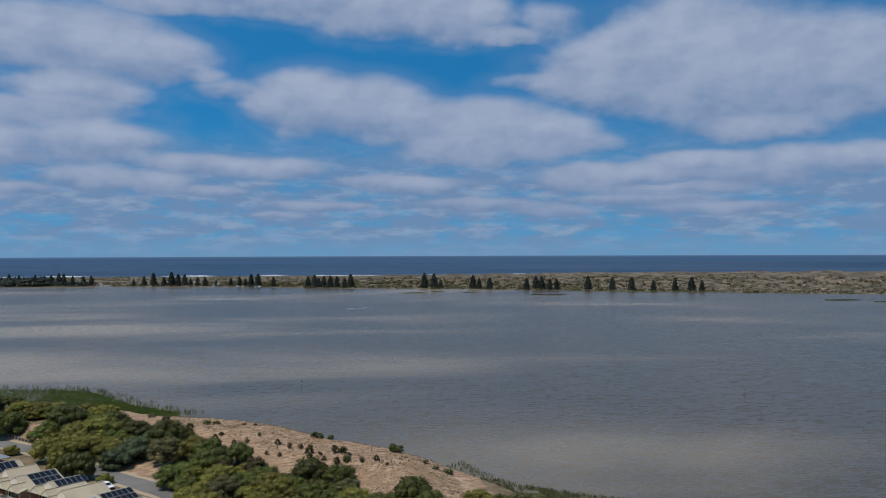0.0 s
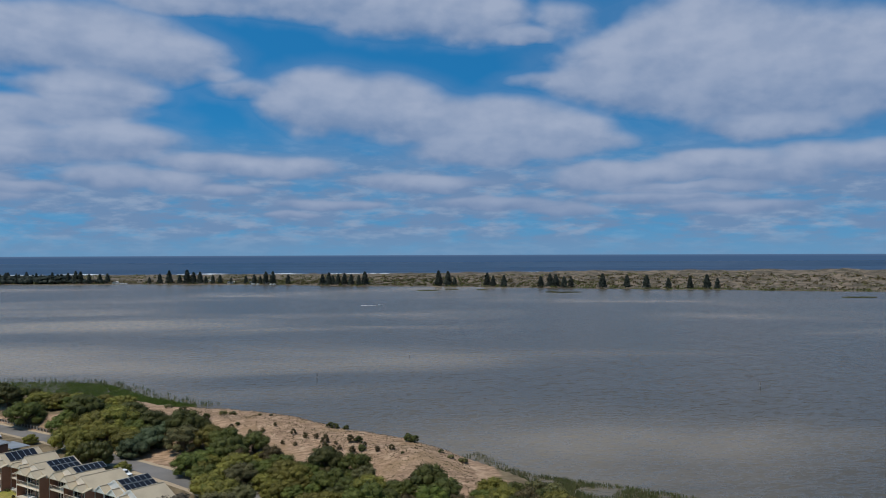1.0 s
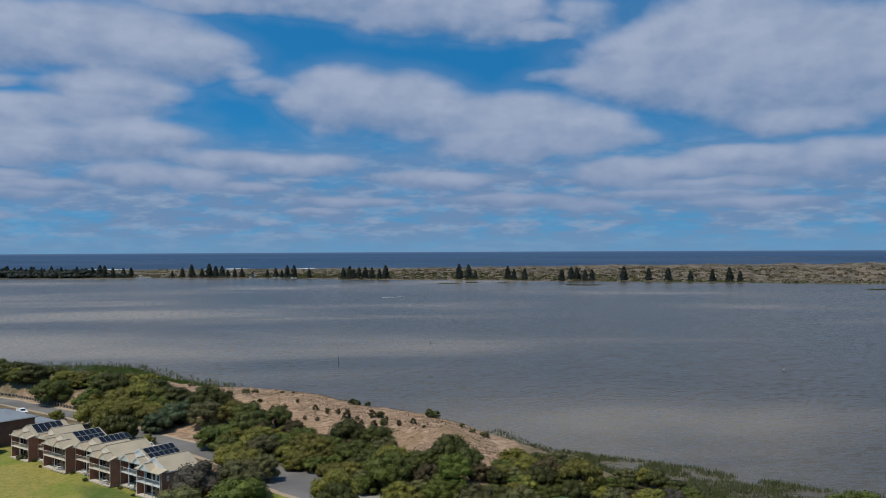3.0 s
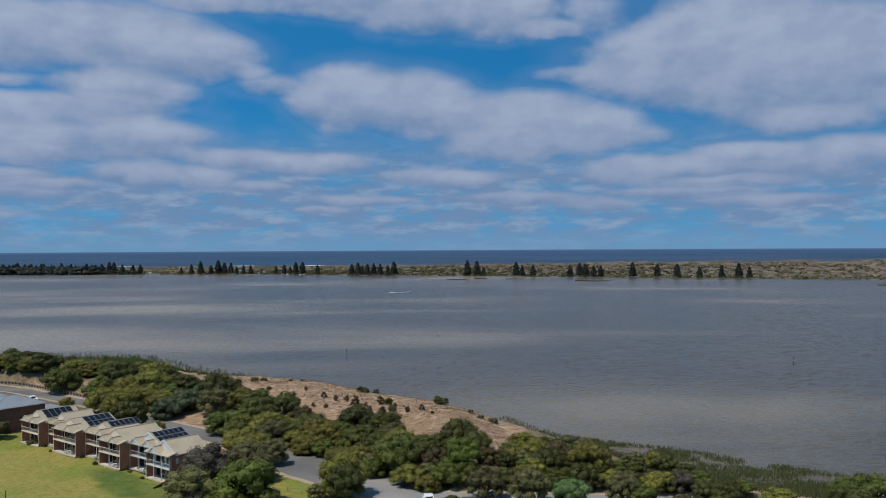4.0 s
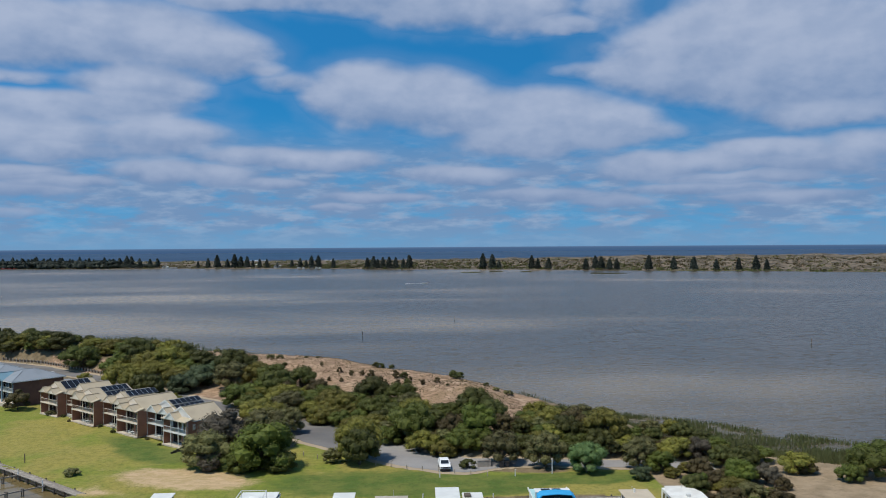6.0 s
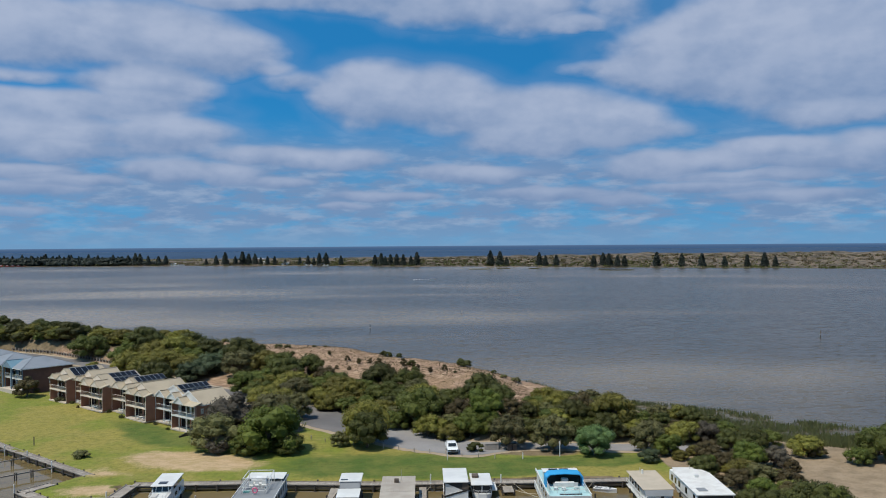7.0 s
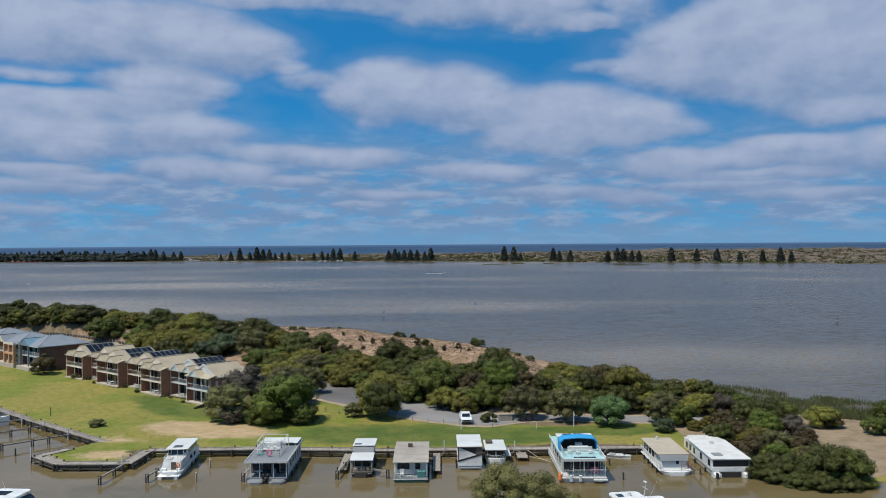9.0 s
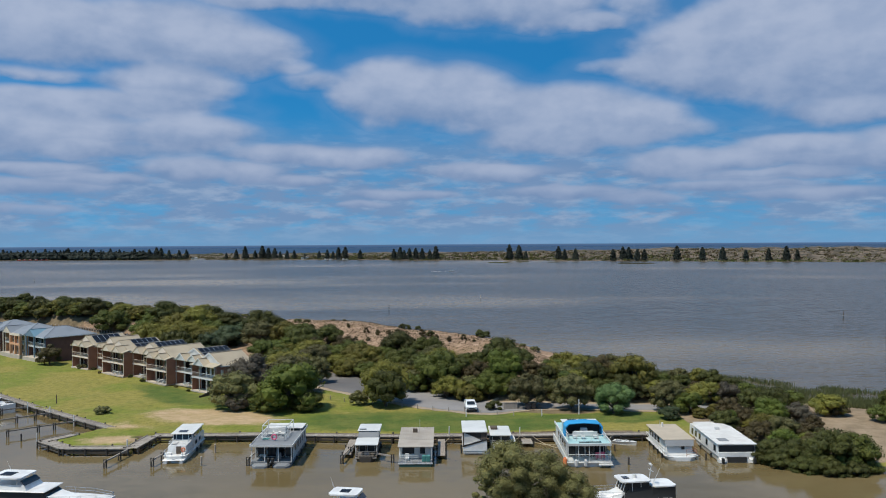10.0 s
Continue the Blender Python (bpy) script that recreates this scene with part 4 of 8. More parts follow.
WOOD = [(-120, 296), (-93, 270), (-80, 259), (-66, 243), (-56, 232), (-43, 222), (-30, 209), (-18, 196), (-9, 186), (0, 176), (8, 168), (13, 167), (13, 172),
        (8, 178), (0, 190), (-6, 199), (-13, 206), (-23, 216), (-33, 227), (-42, 238), (-54, 252), (-68, 264), (-87, 278)]
scatter(WOOD, 3.6, 21, [1, 1, 2, 2, 3, 0, 4, 5], 0.50, 0.74, "wood on the dune")
scatter([(-190, 322), (-124, 294), (-100, 284), (-88, 280), (-72, 272), (-80, 282), (-104, 296), (-150, 318)], 4.6, 22, [0, 1, 1, 2, 1], 0.62, 0.85, "wood on the dune")
scatter([(18, 167), (24, 165), (34, 167), (48, 162), (56, 160), (56, 165), (46, 174), (36, 182), (24, 178)], 4.0, 23, [1, 1, 2, 3, 5], 0.50, 0.75, "wood by the reeds")
scatter([(46, 128), (50, 123), (54, 122), (57, 130), (56, 142), (52, 150), (43, 152), (43, 140)], 3.6, 24, [4, 5, 5, 9, 6, 3], 0.34, 0.50, "thicket at the basin")
# shrubs down the cut bank of the upper road
rng = random.Random(28)
for k in range(1, 8):
    (ax, ay, aw), (bx, by, bw) = ROAD[k - 1], ROAD[k]
    n = int(math.hypot(bx - ax, by - ay) / 2.6)
    for j in range(n):
        t = (j + rng.random()) / n
        off = aw + (bw - aw) * t
        off = off / 2 + rng.uniform(3.6, 8.5)
        d = Vector((bx - ax, by - ay)).normalized()
        x, y = ax + (bx - ax) * t + abs(d.y) * off, ay + (by - ay) * t + abs(d.x) * off
        if all((x - a) ** 2 + (y - b) ** 2 > (r * 1.3) ** 2 for a, b, r in SCARS):
            stand(rng.choice((0, 2, 4, 1, 0)), x, y, rng.uniform(0.6, 1.05), rng.uniform(0, 6), rng.uniform(0.9, 1.2), "shrubs along the road")
rng = random.Random(27)
x = -24.0
while x < 46:
    y = float(np.interp(x, [r[0] for r in ROAD], [r[1] + r[2] * 0.62 for r in ROAD])) + rng.uniform(2.2, 4.4)
    stand(rng.choice((2, 4, 0, 3)), x, y, rng.uniform(0.45, 0.8), rng.uniform(0, 6), rng.uniform(1.0, 1.3), "shrubs along the road")
    x += rng.uniform(2.4, 4.2)

# ---- houses ----
def window(parent, x0, x1, z0, z1, y, frame_mat, face=-1, panes=2):
    """A framed window or sliding door that lies in a wall facing -y; face=1 turns it to +x at x0."""
    t = 0.06
    fr = bmesh.new()
    for a, b, c, d in ((x0, x1, z0, z0 + t), (x0, x1, z1 - t, z1), (x0, x0 + t, z0, z1), (x1 - t, x1, z0, z1)):
        box(a, b, y - 0.05, y + 0.03, c, d, fr)
    for k in range(1, panes):
        m = x0 + (x1 - x0) * k / panes
        box(m - 0.03, m + 0.03, y - 0.05, y + 0.03, z0, z1, fr)
    w = part("window", fr, frame_mat, parent)
    for k in range(panes):
        a, b = x0 + (x1 - x0) * k / panes + 0.04, x0 + (x1 - x0) * (k + 1) / panes - 0.04
        part("pane", box(a, b, y - 0.015, y + 0.01, z0 + t, z1 - t), GLASS, w)
    return w


def rail(parent, pts, z, h, mat, gap=0.22, name="balustrade", cap=0.06, solid=None):
    """A balustrade along a line: cap rail, bottom rail and uprights."""
    bm = bmesh.new()
    for (ax, ay), (bx, by) in zip(pts, pts[1:]):
        bar((ax, ay, z + h), (bx, by, z + h), cap, cap, bm)
        bar((ax, ay, z + 0.12), (bx, by, z + 0.12), cap * 0.7, cap * 0.7, bm)
        n = max(1, int(math.hypot(bx - ax, by - ay) / gap))
        for k in range(n + 1):
            t = k / n
            x, y = ax + (bx - ax) * t, ay + (by - ay) * t
            bar((x, y, z), (x, y, z + h), 0.022, 0.022, bm)
    ob = part(name, bm, mat, parent)
    if solid:
        for (ax, ay), (bx, by) in zip(pts, pts[1:]):
            part("infill_panel", bar((ax, ay, z + h * 0.52), (bx, by, z + h * 0.52), 0.015, h * 0.66), solid, ob)
    return ob


def gable_roof(parent, x0, x1, y0, y1, z, rise, mat, over=0.3, name="roof_plane", thick=0.14):
    """Two roof planes ; the ridge runs along y."""
    mid = (x0 + x1) / 2
    made = []
    for s, xe in ((-1, x0 - over), (1, x1 + over)):
        drop = rise * over / (mid - x0)
        bm = bmesh.new()
        lo, hi = z - drop, z + rise
        loft([[(xe, y0, lo), (mid, y0, hi), (mid, y0, hi + thick), (xe, y0, lo + thick)],
              [(xe, y1, lo), (mid, y1, hi), (mid, y1, hi + thick), (xe, y1, lo + thick)]], bm)
        bmesh.ops.recalc_face_normals(bm, faces=bm.faces)
        made.append(part(name, bm, mat, parent))
    bm = bmesh.new()
    bar((mid, y0, z + rise + thick + 0.03), (mid, y1, z + rise + thick + 0.03), 0.28, 0.07, bm)
    part("ridge_cap", bm, mat, parent)
    return made


def triangle(parent, x0, x1, y, z, rise, mat, name="gable", label=""):
    mid = (x0 + x1) / 2
    bm = loft([[(x0, y - 0.05, z), (x1, y - 0.05, z), (mid, y - 0.05, z + rise)], [(x0, y + 0.05, z), (x1, y + 0.05, z), (mid, y + 0.05, z + rise)]])
    bmesh.ops.recalc_face_normals(bm, faces=bm.faces)
    return part(name, bm, mat, parent, label)


def solar(parent, x0, x1, z, rise, over, rows, cols, ya, pw=1.0, ph=1.65, start=0.35, side=1):
    """Solar panels on one slope of a gable roof; each panel is a part."""
    mid = (x0 + x1) / 2
    run = math.hypot(mid - x0, rise)
    ux, uz = (mid - x0) / run * side, -rise / run
    for r in range(rows):
        for c in range(cols):
            s = start + r * (ph + 0.25)
            y = ya + c * (pw + 0.05)
            a = Vector((mid + ux * s, y, z + rise + uz * s + 0.26))
            b = Vector((mid + ux * (s + ph), y, z + rise + uz * (s + ph) + 0.26))
            up = Vector((-uz * side, 0, abs(ux))) * 0.04
            q = Vector((0, pw, 0))
            bm = loft([[a, b, b + q, a + q], [a + up, b + up, b + q + up, a + q + up]])
            bmesh.ops.recalc_face_normals(bm, faces=bm.faces)
            p = part("solar_panel", bm, SOLAR, parent, "dark blue solar panel")
            fr = bmesh.new()
            for e, f in ((a, b), (b, b + q), (b + q, a + q), (a + q, a)):
                bar(e + up, f + up, 0.04, 0.05, fr)
            part("panel_frame", fr, ALU, p)


def patio_set(m, seed):
    """A small white table with two chairs."""
    rng = random.Random(seed)
    ob = thing("patio_table", m, "small white outdoor table on a paved patio", "table", "patio furniture")
    part("tabletop", slab([(0.45 * math.cos(k * 0.785), 0.45 * math.sin(k * 0.785)) for k in range(8)], 0.70, 0.74), WHITE, ob)
    part("pedestal", rod((0, 0, 0), (0, 0, 0.7), 0.05), WHITE, ob)
    part("foot", slab([(0.25 * math.cos(k * 1.047), 0.25 * math.sin(k * 1.047)) for k in range(6)], 0, 0.04), WHITE, ob)
    for sx in (-0.9, 0.9):
        ch = thing("patio_chair", m @ pose(sx, rng.uniform(-0.2, 0.2), 0, 0, 0, 90 if sx < 0 else -90), "white plastic outdoor chair beside a patio table", "chair", "patio furniture")
        part("seat", box(-0.25, 0.25, -0.25, 0.25, 0.41, 0.46), WHITE, ch)
        part("backrest", box(-0.25, 0.25, 0.2, 0.25, 0.46, 0.9), WHITE, ch)
        for i in (-0.22, 0.22):
            for j in (-0.22, 0.22):
                part("leg", rod((i, j, 0), (i, j, 0.42), 0.025, n=5), WHITE, ch)


ROW = pose(-90.7, 211.6, 1.22, 0, 0, -41.5)


def townhouse(x0, x1, y0, trim, panels, last=False):
    """One two-storey brick unit: open balcony front, twin front gables, ridge running back."""
    w, d, eave, rise = x1 - x0, (8.9 if last else 10.6) - y0, 5.25, 2.2
    white = trim is WHITE
    label = ("two-storey brown brick townhouse, tan roof, %s gables and balcony%s" % ("white" if white else "cream", ", solar panels" if panels else ""))
    ob = thing("townhouse", ROW @ pose(x0, y0, 0), label, "house", "row of townhouses")
    front = ROW @ Vector((x0 + w / 2, y0 - 0.5, 0))
    step = max(0.02, height(front.x, front.y) - front.z + 0.06)
    for n, a in (("party_wall", 0.0), ("party_wall", w - 0.24)):
        part(n, box(a, a + 0.24, 0.0, d, -0.3, eave + 0.05), BRICK, ob, "brown brick side wall")
    part("back_wall", box(0.24, w - 0.24, d - 0.24, d, -0.3, eave + 0.05), BRICK, ob)
    # front wall, set back behind the balcony, with openings cut between the piers
    yw = 1.75
    for z0, z1 in ((-0.3, 2.55), (2.55, eave)):
        for a, b in ((0.24, 0.7), (w / 2 - 0.25, w / 2 + 0.25), (w - 0.7, w - 0.24)):
            part("front_pier", box(a, b, yw, yw + 0.2, z0, z1), trim if white and z0 > 0 else BRICK, ob)
        for a, b in ((0.7, w / 2 - 0.25), (w / 2 + 0.25, w - 0.7)):
            part("lintel", box(a, b, yw, yw + 0.2, z1 - 0.25, z1), trim if white and z0 > 0 else BRICK, ob)
            window(ob, a, b, (step if z0 < 0 else z0 + 0.32), z1 - 0.25, yw + 0.1, trim, panes=2)
    part("floor_slab", box(0.24, w - 0.24, 0.1, d - 0.24, 2.5, 2.7), trim, ob)
    part("patio", box(0.0, w, -0.3, yw, -0.25, step), PAVING, ob, "pale paved patio")
    part("ground_slab", box(0.24, w - 0.24, yw, d - 0.24, -0.25, 0.03), PAVING, ob)
    part("balcony_fascia", box(0.0, w, -0.10, 0.08, 2.5, 2.72), trim, ob)
    rail(ob, [(0.05, 0.0), (w - 0.05, 0.0)], 2.72, 0.95, trim, gap=0.30, cap=0.06)
    for k in range(4 if white else 3):
        x = 0.12 + (w - 0.24) * k / (3 if white else 2)
        part("veranda_post", box(x - 0.06, x + 0.06, -0.06, 0.06, step, eave), trim, ob)
    part("eave_beam", box(0.0, w, -0.08, 0.08, eave - 0.22, eave), trim, ob)
    part("ceiling_board", box(0.24, w - 0.24, 0.0, d - 0.24, eave - 0.02, eave + 0.04), trim, ob)
    over = 0.12
    gable_roof(ob, 0, w, 1.4, d + 0.35, eave, rise, TAN_ROOF, over)
    triangle(ob, 0.0, w, 1.5, eave, rise, trim, "gable", "white painted main gable" if white else "cream painted main gable")
    # low skirt roof over the balcony and its two small gables
    bm = loft([[(-over, -0.45, eave - 0.12), (w + over, -0.45, eave - 0.12), (w + over, -0.45, eave - 0.0), (-over, -0.45, eave - 0.0)],
               [(-over, 1.7, eave + 0.42), (w + over, 1.7, eave + 0.42), (w + over, 1.7, eave + 0.55), (-over, 1.7, eave + 0.55)]])
    bmesh.ops.recalc_face_normals(bm, faces=bm.faces)
    part("skirt_roof", bm, TAN_ROOF, ob)
    gw = w * 0.36
    for cx in (w * 0.27, w * 0.73) if not last else (w * 0.40,):
        g = gw if not last else w * 0.42
        gable_roof(ob, cx - g / 2, cx + g / 2, -0.62, 2.6, eave + 0.02, g * 0.36, TAN_ROOF, 0.10, "dormer_plane", 0.09)
        triangle(ob, cx - g / 2, cx + g / 2, -0.5, eave + 0.0, g * 0.36, trim, "small_gable")
        if white:
            for s in (-1, 1):
                part("bargeboard", bar((cx + s * (g / 2 + 0.12), -0.66, eave + 0.0), (cx, -0.66, eave + g * 0.36 + 0.12), 0.05, 0.24), WHITE, ob)
    if white:
        for s in (-1, 1):
            part("bargeboard", bar((w / 2 + s * (w / 2 + 0.1), 1.36, eave + 0.05), (w / 2, 1.36, eave + rise + 0.16), 0.05, 0.34), WHITE, ob, "white main bargeboard")
    part("gutter", box(w + over - 0.02, w + over + 0.10, 1.4, d + 0.3, eave - 0.12, eave + 0.02), trim, ob)
    if last:
        part("awning", loft([[(w, 4.0, 4.5), (w, 7.4, 4.5), (w, 7.4, 4.55), (w, 4.0, 4.55)], [(w + 0.7, 4.0, 4.05), (w + 0.7, 7.4, 4.05), (w + 0.7, 7.4, 4.1), (w + 0.7, 4.0, 4.1)]]), BEIGE_ROOF, ob, "faded striped window awning")
        part("window", box(w - 0.02, w + 0.05, 1.4, 2.0, 3.5, 4.6), WHITE, ob)
        part("downpipe", rod((w + 0.06, 0.25, 0), (w + 0.06, 0.25, eave), 0.05), WHITE, ob)
    for spec in panels:
        solar(ob, 0, w, eave, rise, over, *spec)
    return ob


UNITS = [
    (0, 8.3, 0, CREAM, [(1, 5, 2.6, 1.35, 3.2, 0.35)], False), (8.3, 15.1, 2.2, CREAM, [], False),
    (15.1, 25, 0, CREAM, [(2, 5, 4.0, 1.25, 1.9, 0.35)], False), (25, 34.6, 2.2, CREAM, [(1, 6, 2.4, 1.15, 2.1, 0.35)], False),
    (34.6, 42.9, 0, CREAM, [], False), (42.9, 52.4, 2.2, WHITE, [(2, 6, 2.0, 1.15, 1.75, 0.25)], False), (52.4, 60.6, 0, WHITE, [], True),
]
for spec in UNITS:
    townhouse(*spec)
for k, (x, y) in enumerate(((12, 1.2), (21.5, 0.3), (30, 1.6), (40.5, 0.2), (48.5, 1.5))):
    p = ROW @ Vector((x, y - 0.6, 0))
    patio_set(ROW @ pose(x, y, max(0.03, height(p.x, p.y) - p.z + 0.07)), k)


def hip_roof(parent, x0, x1, y0, y1, z, rise, mat, over=0.5):
    """Four slopes and a ridge along the longer side."""
    x0, x1, y0, y1 = x0 - over, x1 + over, y0 - over, y1 + over
    if (y1 - y0) >= (x1 - x0):
        h = (x1 - x0) / 2
        a, b = ((x0 + x1) / 2, y0 + h), ((x0 + x1) / 2, y1 - h)
    else:
        h = (y1 - y0) / 2
        a, b = (x0 + h, (y0 + y1) / 2), (x1 - h, (y0 + y1) / 2)
    A, B = Vector((*a, z + rise)), Vector((*b, z + rise))
    c = [Vector((x0, y0, z)), Vector((x1, y0, z)), Vector((x1, y1, z)), Vector((x0, y1, z))]
    faces = [(c[0], c[1], A), (c[1], c[2], B, A), (c[2], c[3], B), (c[3], c[0], A, B)] if (y1 - y0) >= (x1 - x0) else \
            [(c[0], c[1], B, A), (c[1], c[2], B), (c[2], c[3], A, B), (c[3], c[0], A)]
    for f in faces:
        bm = loft([[v for v in f], [v + Vector((0, 0, 0.12)) for v in f]])
        bmesh.ops.recalc_face_normals(bm, faces=bm.faces)
        part("roof_slope", bm, mat, parent)
    ridge = bmesh.new()
    for p, q in ((A, B), (c[0], A), (c[1], A if len(faces[1]) == 4 and (y1 - y0) >= (x1 - x0) else B), (c[2], B), (c[3], B if (y1 - y0) >= (x1 - x0) else A)):
        bar(p + Vector((0, 0, 0.15)), q + Vector((0, 0, 0.15)), 0.2, 0.06, ridge)
    part("ridge_cap", ridge, mat, parent)
    gut = bmesh.new()
    for p, q in zip(c, c[1:] + c[:1]):
        bar(p, q, 0.14, 0.16, gut)
    part("gutter", gut, WHITE, parent)


def villa(m, w, d, wall, roof, front, label, gable_at, gable_roof_mat, column=None, eave=5.3, rise=2.2):
    """A hip-roofed two-storey house with a gabled balcony bay."""
    ob = thing("villa", m, label, "house")
    part("wall", box(0, 0.25, 0, d, -1.1, eave), wall, ob)
    part("wall", box(w - 0.25, w, 0, d, -1.1, eave), wall, ob, "dark brown brick side wall")
    part("wall", box(0.25, w - 0.25, d - 0.25, d, -0.3, eave), wall, ob)
    for z0, z1 in ((-0.3, 2.6), (2.6, eave)):
        n = 3
        for k in range(n + 1):
            x = 0.25 + (w - 0.5) * k / n
            part("front_pier", box(max(0.25, x - 0.25), min(w - 0.25, x + 0.25), 1.6, 1.8, z0, z1), front, ob)
        for k in range(n):
            a, b = 0.25 + (w - 0.5) * k / n + 0.25, 0.25 + (w - 0.5) * (k + 1) / n - 0.25
            part("lintel", box(a, b, 1.6, 1.8, z1 - 0.3, z1), front, ob)
            window(ob, a, b, z0 + 0.35, z1 - 0.3, 1.7, WHITE, panes=2)
    part("floor_slab", box(0.25, w - 0.25, -0.2, d - 0.25, 2.5, 2.75), WHITE, ob)
    part("patio", box(0.0, w, -1.6, 1.6, -1.1, 0.03), PAVING, ob)
    part("ground_slab", box(0.25, w - 0.25, 1.6, d - 0.25, -0.25, 0.04), PAVING, ob)
    part("ceiling_board", box(0.25, w - 0.25, 0, d - 0.25, eave - 0.05, eave + 0.02), WHITE, ob)
    rail(ob, [(0.1, -0.15), (w - 0.1, -0.15)], 2.75, 1.0, WHITE, gap=0.18, cap=0.08)
    for k in range(4):
        x = 0.2 + (w - 0.4) * k / 3
        part("veranda_post", box(x - 0.08, x + 0.08, -0.2, -0.04, 0, eave), column or WHITE, ob)
    hip_roof(ob, 0, w, -0.2, d, eave, rise, roof)
    a, b = gable_at
    gable_roof(ob, a, b, -1.0, 3.2, eave + 0.05, (b - a) * 0.32, gable_roof_mat, 0.2, "bay_roof", 0.1)
    triangle(ob, a, b, -0.9, eave + 0.05, (b - a) * 0.32, front, "bay_gable")
    for s in (a + 0.15, b - 0.15):
        part("bay_post", box(s - 0.12, s + 0.12, -0.95, -0.7, 0, eave + 0.05), column or WHITE, ob)
    return ob


PALE_BLUE = material("pale_blue_metal_roof", (0.14, 0.25, 0.32), 0.6, vary=0.12)
villa(pose(-108.6, 226.8, 1.95, 0, 0, -41.5), 10.2, 12.8, DARK_BRICK, GREY_ROOF, BLUE_PAINT, "two-storey slate-blue and brick house with a grey hip roof", (0.4, 5.6), PALE_BLUE, BLUE_PAINT)
apricot = villa(pose(-119.5, 236.6, 1.95, 0, 0, -41.5), 12.5, 12.0, TERRACOTTA, GREY_ROOF, CREAM, "two-storey apricot and cream rendered house with a grey hip roof", (0.3, 5.6), GREY_ROOF, CREAM)
for x in (6.4, 9.2, 12.1):
    part("portal_column", box(x - 0.28, x + 0.28, -1.5, -0.9, -0.1, 5.5), TERRACOTTA, apricot, "apricot rendered column")
for z in (2.5, 5.0):
    part("portal_beam", box(6.1, 12.4, -1.52, -0.88, z, z + 0.5), TERRACOTTA if z < 4 else CREAM, apricot)
part("portal_roof", box(6.1, 12.4, -0.88, 0.6, 5.2, 5.42), CREAM, apricot)
villa(pose(-131.5, 247.2, 2.0, 0, 0, -41.5), 12.5, 13.0, DARK_BRICK, GREY_ROOF, CREAM, "two-storey cream house with white balconies and grey roof", (3.5, 8.5), GREY_ROOF)

# ---- boardwalk and moorings ----
def boardwalk(name, line, wide, label):
    """Cross planks on beams and round piles along a line."""
    ob = tagged(new(name), label, "boardwalk", kind="structure")
    z = 0.92
    rng = random.Random(9)
    boards = bmesh.new()
    for (ax, ay), (bx, by) in zip(line, line[1:]):
        d = Vector((bx - ax, by - ay))
        L = d.length
        d.normalize()
        s = Vector((-d.y, d.x))
        k = 0.0
        while k < L:
            c = Vector((ax, ay)) + d * (k + 0.07)
            w2 = wide / 2 + rng.uniform(-0.03, 0.03)
            p, q = c - s * w2, c + s * w2
            lift = z + rng.uniform(-0.012, 0.012)
            bar((p.x, p.y, lift), (q.x, q.y, lift), 0.13, 0.05, boards)
            k += 0.15
        for off in (-wide / 2 + 0.1, wide / 2 - 0.1):
            p, q = Vector((ax, ay)) + s * off, Vector((bx, by)) + s * off
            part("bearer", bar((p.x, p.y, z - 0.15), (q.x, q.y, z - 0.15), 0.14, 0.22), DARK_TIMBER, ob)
            out = Vector((ax, ay)) + s * (off * 1.08), Vector((bx, by)) + s * (off * 1.08)
            part("kerb_rail", bar((out[0].x, out[0].y, z + 0.10), (out[1].x, out[1].y, z + 0.10), 0.12, 0.10), TIMBER, ob)
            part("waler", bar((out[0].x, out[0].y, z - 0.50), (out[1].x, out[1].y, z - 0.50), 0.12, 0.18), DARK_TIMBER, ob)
        m = max(1, int(L / 3.0))
        for j in range(m + 1):
            for off in (-wide / 2, wide / 2):
                p = Vector((ax, ay)) + d * (L * j / m) + s * (off * 1.1)
                top = z + (0.35 if j % 2 and off < 0 else 0.12)
                part("pile", rod((p.x, p.y, -2.0), (p.x, p.y, top), 0.14, 0.13, 8), DARK_TIMBER, ob)
    planks = part("deck_boards", boards, TIMBER, ob)
    planks["kind"] = "stuff"
    return ob


boardwalk("boardwalk_west", [(-54.5, 141.6), (-62.4, 148.6), (-76.0, 160.8), (-87.4, 171.6), (-119, 200.5), (-150, 214)], 1.6, "weathered timber boardwalk along the western lawn edge")
boardwalk("boardwalk_quay", [(34, 135.2), (14, 134.8), (-8, 134.6), (-29, 136.2), (-45.6, 135.9), (-46.2, 127.8), (-55.8, 127.9), (-61.2, 132.6), (-58.4, 137.0)], 2.0, "weathered timber boardwalk around the quay and lawn point")


def mooring_arm(a, b, posts, label="dark timber mooring beam on posts"):
    ob = thing("mooring_beam", Matrix(), label, "mooring", "mooring beams")
    part("beam", bar((*a, 0.95), (*b, 0.95), 0.2, 0.2), TIMBER, ob)
    for t in posts:
        x, y = a[0] + (b[0] - a[0]) * t, a[1] + (b[1] - a[1]) * t
        for s in (-0.16, 0.16):
            part("post", rod((x + s, y, -2), (x + s, y, 1.25), 0.11, 0.10, 7), DARK_TIMBER, ob)
    return ob


